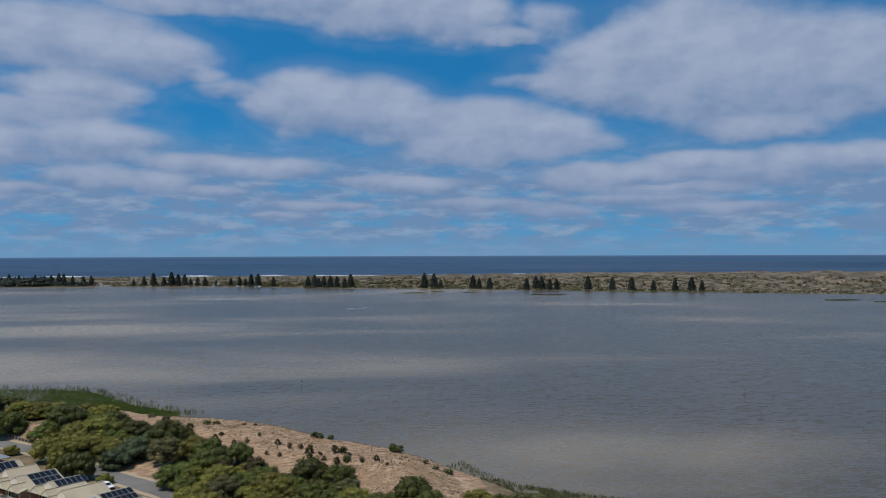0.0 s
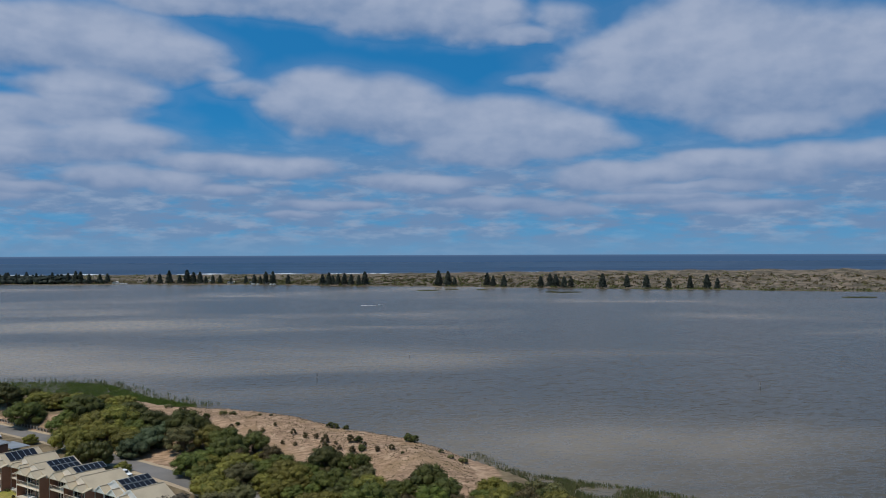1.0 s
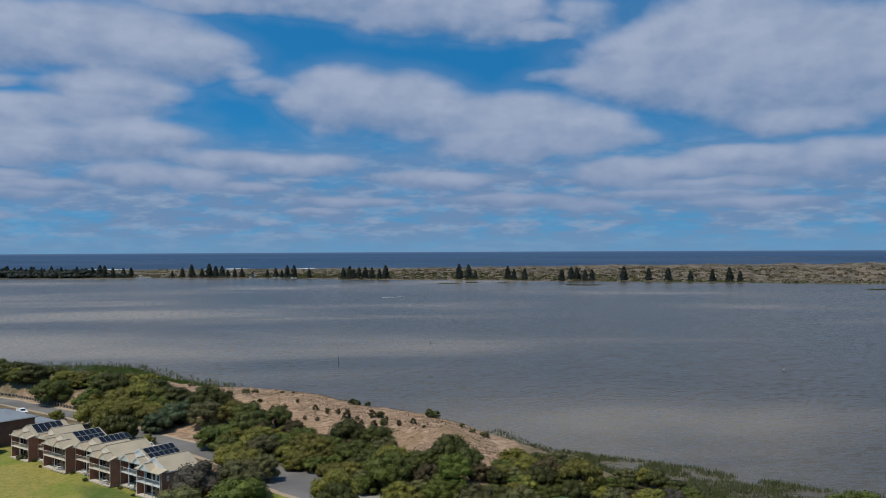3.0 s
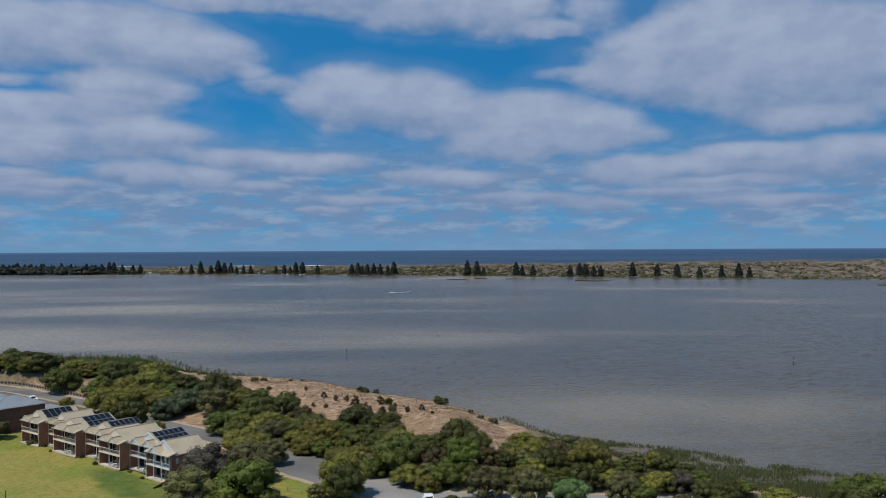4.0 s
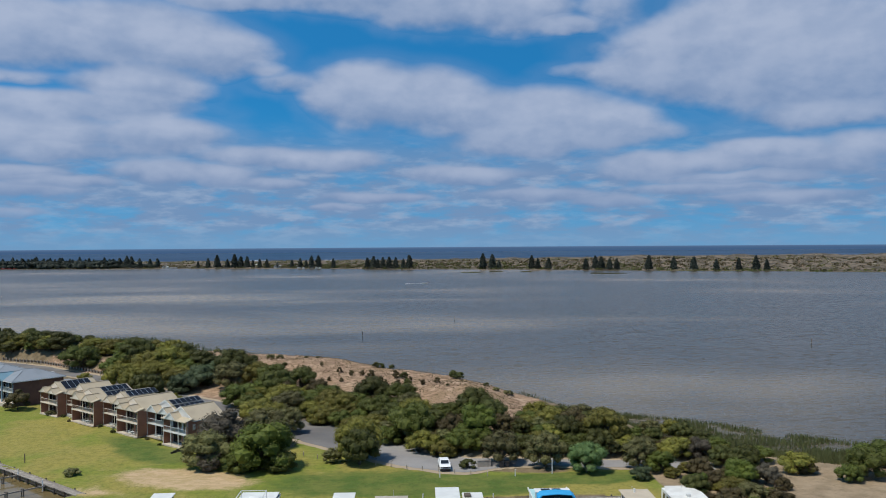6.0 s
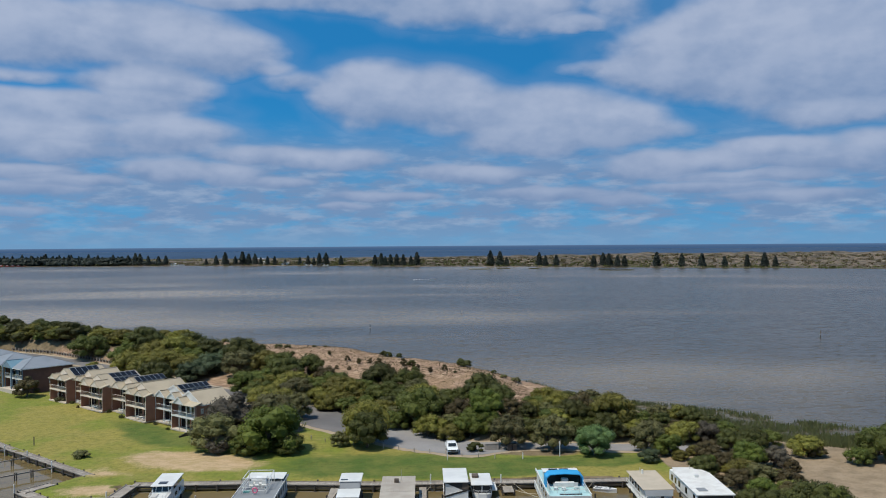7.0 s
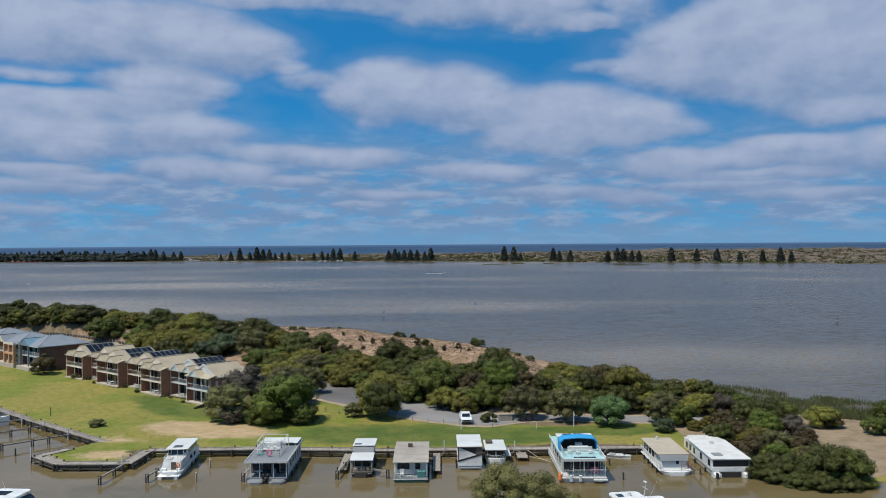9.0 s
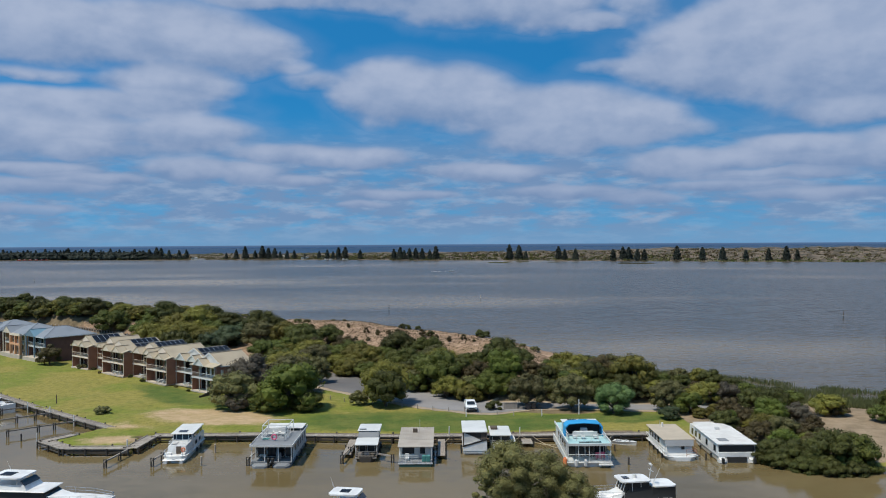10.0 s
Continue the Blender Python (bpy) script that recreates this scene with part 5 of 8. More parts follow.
for a, b, ps in (((-62.6, 147.4), (-70.6, 139.4), (0.32, 0.55, 0.97)), ((-70.4, 154.6), (-79, 145.6), (0.2, 0.45, 0.95)), ((-77.2, 160.6), (-88, 150), (0.3, 0.6, 0.95)),
                 ((-87, 170), (-98, 159), (0.4, 0.95)), ((-46.3, 126.6), (-47.0, 119.6), (0.35, 0.96)), ((-40.2, 124.0), (-40.7, 120.4), (0.1, 0.95)),
                 ((-13.2, 131.5), (-14.4, 121.2), (0.5, 0.97)), ((-9.6, 123.4), (-7.2, 121.8), (0.97,)), ((-27.2, 124), (-27.4, 120.6), (0.95,))):
    mooring_arm(a, b, ps)
for x, y, h, mat, label in ((-66.8, 136.8, 1.1, DARK_TIMBER, "dark timber mooring pile standing in the water"), (-33.9, 120.8, 1.3, TIMBER, "pale weathered mooring pile in the water"),
                            (-34.0, 128.6, 1.2, TIMBER, "pale weathered mooring pile in the water"), (-62.7, 133.3, 2.0, WHITE, "white painted mooring pile at the boardwalk corner"),
                            (-63.1, 147.6, 1.9, WHITE, "white painted service post on the boardwalk"), (-70.6, 155.2, 1.9, WHITE, "white painted service post on the boardwalk"),
                            (-76.8, 159.8, 1.9, WHITE, "white painted service post on the boardwalk"), (-47.0, 128.4, 2.0, WHITE, "white painted service post on the boardwalk"),
                            (0.8, 134.6, 2.3, WHITE, "white painted service post on the boardwalk"), (11.7, 134.0, 2.3, WHITE, "white painted service post on the boardwalk"),
                            (25.6, 120.2, 1.0, DARK_TIMBER, "dark timber mooring pile standing in the water"), (44.2, 121.6, 1.3, TIMBER, "pale weathered mooring pile in the water"),
                            (37.0, 122.4, 0.9, DARK_TIMBER, "dark timber mooring pile standing in the water"), (25.2, 128, 0.9, DARK_TIMBER, "dark timber mooring pile standing in the water")):
    ob = thing("mooring_post", pose(x, y, 0), label, "post", "mooring posts")
    r = 0.10 if mat == WHITE else 0.14
    part("shaft", rod((0, 0, -2), (0, 0, h), r, r * 0.9, 9), mat, ob)
    part("cap", rod((0, 0, h), (0, 0, h + 0.08), r * 1.05, r * 0.5, 9), mat, ob)


def finger(x, y0, y1, w, label):
    ob = thing("finger_jetty", pose(x, 0, 0), label, "jetty")
    board = part("deck_board", box(-w / 2, w / 2, 0, 0.14, 0.55, 0.60), TIMBER, ob)
    board.location.y = y0
    for k in range(1, int((y1 - y0) / 0.16)):
        more = new("deck_board", board.data)
        more.parent = ob
        more.location = (0.01 * math.sin(k * 5.0), y0 + 0.16 * k, 0.004 * math.sin(k * 3.0))
    for s in (-w / 2 + 0.08, w / 2 - 0.08):
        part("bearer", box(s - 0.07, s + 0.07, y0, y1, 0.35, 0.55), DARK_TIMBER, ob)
    for y in (y0 + 0.3, (y0 + y1) / 2, y1 - 0.3):
        for s in (-w / 2 - 0.1, w / 2 + 0.1):
            part("pile", rod((s, y, -2), (s, y, 0.9), 0.1, n=7), DARK_TIMBER, ob)


finger(-14.0, 124.5, 134, 1.2, "narrow timber finger jetty beside a houseboat")
finger(-0.4, 123.5, 134, 1.1, "narrow timber finger jetty beside a houseboat")
finger(12.6, 130.5, 134, 1.6, "short timber landing stage with grey ramp")

# ---- boats ---- (bow towards -y, waterline at z = 0)
def hull(w, L, h, bow=2.0, sheer=0.25, flare=0.12, name="hull"):
    """A pointed hull lofted from ribs; deck closed on top."""
    rings = []
    for t in (0.0, 0.06, 0.14, 0.25, 0.42, 0.7, 1.0):
        y = t * L
        k = min(1.0, (max(y, 0.02 * L) / bow) ** 0.55) if bow else 1.0
        hw = w / 2 * k
        top = h + sheer * (1 - t) ** 2
        rings.append([(-hw, y, top), (-hw * (1 - flare), y, 0.15), (-hw * 0.7, y, -0.5), (hw * 0.7, y, -0.5), (hw * (1 - flare), y, 0.15), (hw, y, top)])
    bm = loft(rings)
    bmesh.ops.recalc_face_normals(bm, faces=bm.faces)
    return bm


def side_panes(parent, xs, spans, z0, z1, name="window"):
    """Windows along both sides: frame and pane, a little proud."""
    for x, s in xs:
        for a, b in spans:
            fr = part(name, box(min(x, x + s * 0.025), max(x, x + s * 0.025), a - 0.06, b + 0.06, z0 - 0.06, z1 + 0.06), WHITE, parent)
            part("pane", box(min(x, x + s * 0.04), max(x, x + s * 0.04), a, b, z0, z1), GLASS, fr)


def front_panes(parent, y, spans, z0, z1, name="window"):
    for a, b in spans:
        fr = part(name, box(a - 0.05, b + 0.05, y - 0.025, y, z0 - 0.05, z1 + 0.05), WHITE, parent)
        part("pane", box(a, b, y - 0.04, y, z0, z1), GLASS, fr)


def tube_rail(parent, pts, z, h, mat=None, posts=1.0, bars=2, name="railing", r=0.03):
    mat = mat or WHITE
    bm = bmesh.new()
    for (ax, ay), (bx, by) in zip(pts, pts[1:]):
        for k in range(bars):
            zz = z + h * (k + 1) / bars
            rod((ax, ay, zz), (bx, by, zz), r, n=5, bm=bm)
        n = max(1, int(math.hypot(bx - ax, by - ay) / posts))
        for k in range(n + 1):
            x, y = ax + (bx - ax) * k / n, ay + (by - ay) * k / n
            rod((x, y, z), (x, y, z + h), r, n=5, bm=bm)
    return part(name, bm, mat, parent)


def ring_buoy(parent, x, y, z, mat, r=0.35):
    bm = bmesh.new()
    rows = []
    for i in range(12):
        a = math.tau * i / 12
        c = Vector((x + r * math.cos(a), y, z + r * math.sin(a)))
        o = Vector((math.cos(a), 0, math.sin(a)))
        rows.append([bm.verts.new(c + o * 0.09 * math.cos(b) + Vector((0, 0.09 * math.sin(b), 0))) for b in [math.tau * j / 6 for j in range(6)]])
    for i in range(12):
        for j in range(6):
            bm.faces.new((rows[i][j], rows[i][(j + 1) % 6], rows[(i + 1) % 12][(j + 1) % 6], rows[(i + 1) % 12][j]))
    bmesh.ops.recalc_face_normals(bm, faces=bm.faces)
    part("lifebuoy", bm, mat, parent, "bright pink lifebuoy" if mat is PINK else "orange lifebuoy")


def fenders(parent, x, ys, z=0.35):
    for y in ys:
        part("fender", rod((x, y, z - 0.3), (x, y, z + 0.3), 0.13, n=8), RUBBER, parent)


def deck_chairs(parent, spots, mat):
    for x, y, z in spots:
        bm = box(x - 0.3, x + 0.3, y - 0.3, y + 0.3, z + 0.3, z + 0.42)
        box(x - 0.3, x + 0.3, y + 0.2, y + 0.34, z + 0.42, z + 0.95, bm)
        for i in (-0.24, 0.24):
            for j in (-0.22, 0.22):
                box(x + i - 0.03, x + i + 0.03, y + j - 0.03, y + j + 0.03, z, z + 0.3, bm)
        part("deck_chair", bm, mat, parent)


def river_cruiser(m):
    ob = thing("river_cruiser", m, "white river cruiser with raised wheelhouse moored at the quay", "boat", "moored boats")
    w, L = 3.5, 12.5
    part("hull", hull(w, L, 0.75, bow=0.8, sheer=0.15), GEL, ob)
    part("bow_platform", box(-1.55, 1.55, -0.5, 0.6, 0.35, 0.5, bevel=0.04), GEL, ob)
    for x in (-1.1, 1.1):
        part("float_end", rod((x, -0.55, 0.15), (x, 0.8, 0.2), 0.28, 0.36, 9), GEL, ob)
    part("fore_cabin", loft([[(-1.35, 1.6, 0.75), (1.35, 1.6, 0.75), (1.25, 1.9, 1.95), (-1.25, 1.9, 1.95)], [(-1.45, 5.2, 0.75), (1.45, 5.2, 0.75), (1.35, 5.2, 2.05), (-1.35, 5.2, 2.05)]]), GEL, ob)
    door = part("cabin_door", box(-0.05, 0.65, 1.54, 1.66, 0.8, 1.95), BARK, ob, "brown cabin door")
    part("handle", box(0.5, 0.56, 1.5, 1.54, 1.3, 1.4), ALU, door)
    part("wheelhouse", loft([[(-1.5, 5.0, 0.75), (1.5, 5.0, 0.75), (1.5, 5.0, 2.1), (-1.5, 5.0, 2.1)], [(-1.6, 12.0, 0.75), (1.6, 12.0, 0.75), (1.6, 12.0, 2.1), (-1.6, 12.0, 2.1)]]), GEL, ob)
    part("upper_cabin", loft([[(-1.42, 4.9, 2.1), (1.42, 4.9, 2.1), (1.36, 5.3, 3.0), (-1.36, 5.3, 3.0)], [(-1.5, 11.4, 2.1), (1.5, 11.4, 2.1), (1.42, 11.4, 3.0), (-1.42, 11.4, 3.0)]]), GEL, ob)
    part("windscreen", loft([[(-1.34, 4.93, 2.2), (1.34, 4.93, 2.2), (1.28, 5.22, 2.93), (-1.28, 5.22, 2.93)], [(-1.34, 4.98, 2.2), (1.34, 4.98, 2.2), (1.28, 5.27, 2.93), (-1.28, 5.27, 2.93)]]), GLASS, ob)
    side_panes(ob, ((1.47, 1), (-1.47, -1)), ((5.8, 7.4), (7.7, 9.3), (9.6, 10.9)), 2.3, 2.85)
    side_panes(ob, ((1.56, 1), (-1.56, -1)), ((6.2, 7.3), (8.6, 9.6)), 1.2, 1.75)
    roof = part("roof", box(-1.65, 1.65, 4.7, 11.8, 3.0, 3.12, bevel=0.05), WHITE, ob)
    part("hatch", box(-0.7, 0.5, 5.6, 6.8, 3.12, 3.2), GLASS, roof, "dark glass roof hatch")
    tube_rail(ob, [(-1.6, 5), (-1.6, 1.0), (-1.2, 0.0)], 0.75, 0.75, ALU)
    tube_rail(ob, [(1.6, 5), (1.6, 1.0), (1.2, 0.0)], 0.75, 0.75, ALU)
    part("locker", box(-1.3, -0.6, 0.9, 1.5, 0.75, 1.2, bevel=0.04), GEL, ob)
    part("locker", box(0.75, 1.35, 0.9, 1.5, 0.75, 1.15, bevel=0.04), GEL, ob)
    tube_rail(ob, [(-1.25, 4.8), (-1.2, 2.0), (-0.2, 1.95)], 2.0, 0.55, WHITE, 0.7, 2, r=0.025)
    tube_rail(ob, [(1.25, 4.8), (1.2, 2.0), (0.8, 1.95)], 2.0, 0.55, WHITE, 0.7, 2, r=0.025)
    for x in (-0.9, 0.0, 0.9):
        part("windscreen_post", bar((x, 4.90, 2.15), (x * 0.96, 5.2, 2.98), 0.07, 0.07), GEL, ob)
    part("cushion", box(-1.0, -0.25, 2.6, 4.2, 2.03, 2.13, bevel=0.03), DIRTY_ROOF, ob)
    part("cleat", box(-0.2, 0.2, -0.3, -0.2, 0.5, 0.6), ALU, ob)
    ring_buoy(ob, 0.95, 1.5, 1.5, ORANGE, 0.25)
    fenders(ob, 1.78, (6.5, 9.0))


def party_houseboat(m):
    ob = thing("houseboat", m, "white two-deck houseboat with railed grey sun deck", "houseboat", "moored boats")
    w, L = 5.7, 14.0
    for x in (-1.45, 1.45):
        rings = []
        for y, k in ((-0.55, 0.55), (-0.3, 0.85), (0.2, 1.0), (L - 0.5, 1.0), (L, 0.8)):
            rings.append([(x + 1.2 * k * px, y, 0.08 + 0.46 * k * pz) for px, pz in ((-1, -0.6), (-0.8, -1), (0.8, -1), (1, -0.6), (1, 0.5), (0.75, 0.95), (-0.75, 0.95), (-1, 0.5))])
        bm = loft(rings)
        bmesh.ops.recalc_face_normals(bm, faces=bm.faces)
        part("float", bm, GREY_DECK, ob, "dark grey flat float")
    part("deck", box(-w / 2, w / 2, 0.5, L, 0.5, 0.68), GREY_DECK, ob)
    part("cabin_wall", box(-w / 2 + 0.1, -w / 2 + 0.22, 3.0, L - 0.6, 0.68, 2.85), WHITE, ob)
    part("cabin_wall", box(w / 2 - 0.22, w / 2 - 0.1, 3.0, L - 0.6, 0.68, 2.85), WHITE, ob)
    # near-black front panel paints the shade inside the saloon
    part("cabin_front", box(-w / 2 + 0.22, w / 2 - 0.22, 3.0, 3.12, 0.68, 2.85), SHADOW, ob, "glazed saloon front, near-black for the shaded interior")
    part("cabin_back", box(-w / 2 + 0.22, w / 2 - 0.22, L - 0.75, L - 0.6, 0.68, 2.85), WHITE, ob)
    front_panes(ob, 3.0, ((-2.4, -1.2), (-1.0, 0.2), (0.4, 1.3), (1.5, 2.4)), 0.85, 2.6)
    side_panes(ob, ((w / 2 - 0.1, 1), (-w / 2 + 0.1, -1)), ((3.6, 4.6), (5.6, 6.6), (7.6, 8.6), (9.6, 10.6), (11.6, 12.6)), 1.5, 2.4)
    for x in (-w / 2 + 0.1, -w / 6, w / 6, w / 2 - 0.1):
        part("deck_post", box(x - 0.06, x + 0.06, 0.55, 0.67, 0.68, 2.85), WHITE, ob)
    for y in (1.8, 3.0, 4.8, 6.6, 8.4, 10.2, 12.0):
        part("deck_post", box(w / 2 - 0.08, w / 2 + 0.02, y, y + 0.1, 0.68, 2.85), WHITE, ob)
    part("upper_deck", box(-w / 2 - 0.1, w / 2 + 0.1, 0.3, L - 0.3, 2.85, 2.97), GREY_DECK, ob, "grey upper sun deck")
    for a, b in (((-w / 2 - 0.12, 0.28), (w / 2 + 0.12, 0.28)), ((-w / 2 - 0.12, 0.28), (-w / 2 - 0.12, L - 0.3)), ((w / 2 + 0.12, 0.28), (w / 2 + 0.12, L - 0.3))):
        part("fascia", bar((*a, 2.92), (*b, 2.92), 0.08, 0.3), WHITE, ob)
    tube_rail(ob, [(-2.0, 3.2), (1.3, 3.2), (1.3, 8.4)], 2.97, 1.0, WHITE, 1.1, 2, r=0.04)
    tube_rail(ob, [(-2.0, 3.2), (-2.0, 8.4)], 2.97, 1.0, WHITE, 1.1, 2, r=0.04)
    fr = bmesh.new()
    for x in (-2.2, 1.5):
        for y in (5.2, 9.6):
            bar((x, y, 2.97), (x, y, 4.7), 0.09, 0.09, fr)
        bar((x, 5.2, 4.7), (x, 9.6, 4.7), 0.09, 0.09, fr)
    for y in (5.2, 9.6):
        bar((-2.2, y, 4.7), (1.5, y, 4.7), 0.09, 0.09, fr)
    part("canopy_frame", fr, WHITE, ob)
    part("rear_canopy", box(-2.7, 2.85, 9.8, 13.4, 3.30, 3.40, bevel=0.03), WHITE, ob, "low white rear roof panel")
    for x in (-1.7, 2.5):
        for y in (9.9, 13.0):
            part("canopy_post", box(x - 0.04, x + 0.04, y - 0.04, y + 0.04, 2.97, 3.32), WHITE, ob)
    part("helm_console", loft([[(-0.9, 8.2, 2.97), (0.6, 8.2, 2.97), (0.6, 8.2, 3.9), (-0.9, 8.2, 3.9)], [(-0.9, 9.2, 2.97), (0.6, 9.2, 2.97), (0.6, 9.2, 4.0), (-0.9, 9.2, 4.0)]]), GEL, ob)
    deck_chairs(ob, ((-1.3, 6.4, 2.97), (-0.5, 6.6, 2.97), (0.5, 6.6, 2.97)), WHITE)
    ring_buoy(ob, -0.1, 3.1, 3.55, PINK)
    for x in (-0.32, 0.28):
        motor = part("outboard", box(x - 0.2, x + 0.2, -0.35, 0.15, 0.75, 1.35, bevel=0.08), RUBBER, ob)
        part("leg", box(x - 0.07, x + 0.07, -0.3, -0.1, -0.2, 0.75), RUBBER, motor)
    part("deck_table", box(-1.9, -0.9, 1.3, 2.0, 1.3, 1.36), WHITE, ob)
    part("table_leg", rod((-1.4, 1.65, 0.68), (-1.4, 1.65, 1.3), 0.05, n=7), ALU, ob)
    part("barbecue", box(0.4, 1.1, 1.6, 2.1, 0.68, 1.6, bevel=0.05), GREY_DECK, ob)
    part("sun_mat", box(-2.0, -1.1, 4.0, 5.2, 2.975, 3.03), TEAL, ob, "teal sun mat")
    part("sofa", box(-1.6, 0.2, 7.2, 7.9, 2.97, 3.42, bevel=0.06), WHITE, ob)
    part("sofa_back", box(-1.6, 0.2, 7.9, 8.08, 2.97, 3.85, bevel=0.05), WHITE, ob)
    fenders(ob, w / 2 + 0.1, (4, 8, 12))


def cottage_boat(m):
    ob = thing("houseboat", m, "small old houseboat with two white stepped roofs", "houseboat", "moored boats")
    w, L = 3.1, 10.5
    part("hull", hull(w, L, 0.5, bow=0.7), DARK_TIMBER, ob)
    part("fore_deck", box(-1.5, 1.5, 0.15, 2.4, 0.5, 0.62), TIMBER, ob)
    part("cabin", box(-1.35, 1.35, 2.4, 9.8, 0.5, 2.3), BARK, ob, "dark timber cabin")
    front_panes(ob, 2.4, ((-1.1, -0.2), (0.1, 1.1)), 1.0, 2.1)
    part("front_roof", loft([[(-1.65, 0.9, 2.2), (1.65, 0.9, 2.2), (1.65, 0.9, 2.3), (-1.65, 0.9, 2.3)], [(-1.65, 4.6, 2.4), (1.65, 4.6, 2.4), (1.65, 4.6, 2.5), (-1.65, 4.6, 2.5)]]), WHITE, ob)
    part("upper_cabin", box(-1.45, 1.45, 5.6, 9.8, 2.3, 3.2), GEL, ob)
    part("wind_screen", loft([[(-1.5, 4.7, 2.5), (1.5, 4.7, 2.5), (1.45, 5.6, 3.25), (-1.45, 5.6, 3.25)], [(-1.5, 4.76, 2.5), (1.5, 4.76, 2.5), (1.45, 5.66, 3.25), (-1.45, 5.66, 3.25)]]), GREY_DECK, ob, "grey plastic weather screen")
    part("rear_roof", box(-1.65, 1.65, 5.4, 10.1, 3.25, 3.36, bevel=0.03), WHITE, ob)
    part("roof_hatch", box(-1.4, -0.4, 5.9, 6.4, 3.36, 3.42), GLASS, ob)
    for x in (-1.5, 1.5):
        part("deck_post", box(x - 0.05, x + 0.05, 1.0, 1.1, 0.62, 2.25), WHITE, ob)
    tube_rail(ob, [(-1.5, 2.3), (-1.5, 0.2), (1.5, 0.2), (1.5, 2.3)], 0.62, 0.85, TIMBER, 0.5, 3)
    side_panes(ob, ((1.35, 1), (-1.35, -1)), ((3.2, 4.2), (5.0, 6.0), (7.0, 8.0)), 1.2, 1.9)
    for x, y, s, mt in ((-0.9, 1.2, 0.5, TIMBER), (0.0, 1.6, 0.6, GREY_DECK), (0.9, 1.1, 0.45, BARK)):
        part("deck_box", box(x - s / 2, x + s / 2, y - s / 2, y + s / 2, 0.62, 0.62 + s, bevel=0.04), mt, ob)
    fenders(ob, 1.6, (3, 6, 8.5))


def barge_boat(m):
    ob = thing("houseboat", m, "houseboat with corrugated beige roof and green hull", "houseboat", "moored boats")
    w, L = 4.7, 12.0
    part("hull", hull(w, L, 0.55, bow=0, sheer=0.0, flare=0.05), GREEN_HULL, ob)
    part("rub_rail", box(-w / 2 - 0.06, w / 2 + 0.06, -0.06, 0.1, 0.42, 0.56), WHITE, ob)
    part("deck", box(-w / 2, w / 2, 0.0, L, 0.55, 0.64), GREY_DECK, ob)
    part("cabin", box(-w / 2 + 0.15, w / 2 - 0.15, 2.3, L - 0.3, 0.64, 2.6), WHITE, ob)
    front_panes(ob, 2.3, ((-1.9, -0.2), (0.6, 1.3)), 1.3, 2.4)
    part("cabin_door", box(-0.05, 0.5, 2.22, 2.3, 0.66, 2.5), WHITE, ob)
    bm = loft([[(-w / 2 - 0.15, 1.2, 2.45), (w / 2 + 0.15, 1.2, 2.45), (w / 2 + 0.15, 1.2, 2.55), (-w / 2 - 0.15, 1.2, 2.55)],
               [(-w / 2 - 0.15, 4.2, 2.72), (w / 2 + 0.15, 4.2, 2.72), (w / 2 + 0.15, 4.2, 2.82), (-w / 2 - 0.15, 4.2, 2.82)],
               [(-w / 2 - 0.15, L + 0.2, 2.8), (w / 2 + 0.15, L + 0.2, 2.8), (w / 2 + 0.15, L + 0.2, 2.9), (-w / 2 - 0.15, L + 0.2, 2.9)]])
    bmesh.ops.recalc_face_normals(bm, faces=bm.faces)
    sheet = part("roof", bm, RIBBED, ob, "weathered corrugated roof sheet")
    for k in range(17):
        x = -w / 2 + w * k / 16
        part("roof_rib", bar((x, 4.2, 2.84), (x, L + 0.2, 2.92), 0.07, 0.05), RIBBED, sheet)
    part("roof_vent", box(-0.6, 0.05, 8.6, 9.2, 2.9, 3.4), BARK, ob, "rusty roof vent")
    part("mast", rod((0.4, 9.5, 2.9), (0.4, 9.5, 4.6), 0.03, n=5), ALU, ob)
    tube_rail(ob, [(-2.2, 2.2), (-2.2, 0.15), (0.4, 0.15)], 0.64, 0.95, WHITE, 0.7, 3)
    for x in (-w / 2 + 0.1, w / 2 - 0.1):
        part("deck_post", box(x - 0.06, x + 0.06, 1.25, 1.4, 0.64, 2.5), WHITE, ob)
    for x in (1.2, 1.8):
        part("storage_bin", box(x - 0.28, x + 0.28, 0.3, 0.9, 0.64, 1.5, bevel=0.06), TEAL, ob, "green plastic bin")
    deck_chairs(ob, ((-1.2, 1.0, 0.64),), WHITE)
    side_panes(ob, ((w / 2 - 0.15, 1), (-w / 2 + 0.15, -1)), ((3.2, 4.4), (6, 7.2), (8.8, 10)), 1.4, 2.2)
    fenders(ob, w / 2 + 0.1, (3, 6, 9))


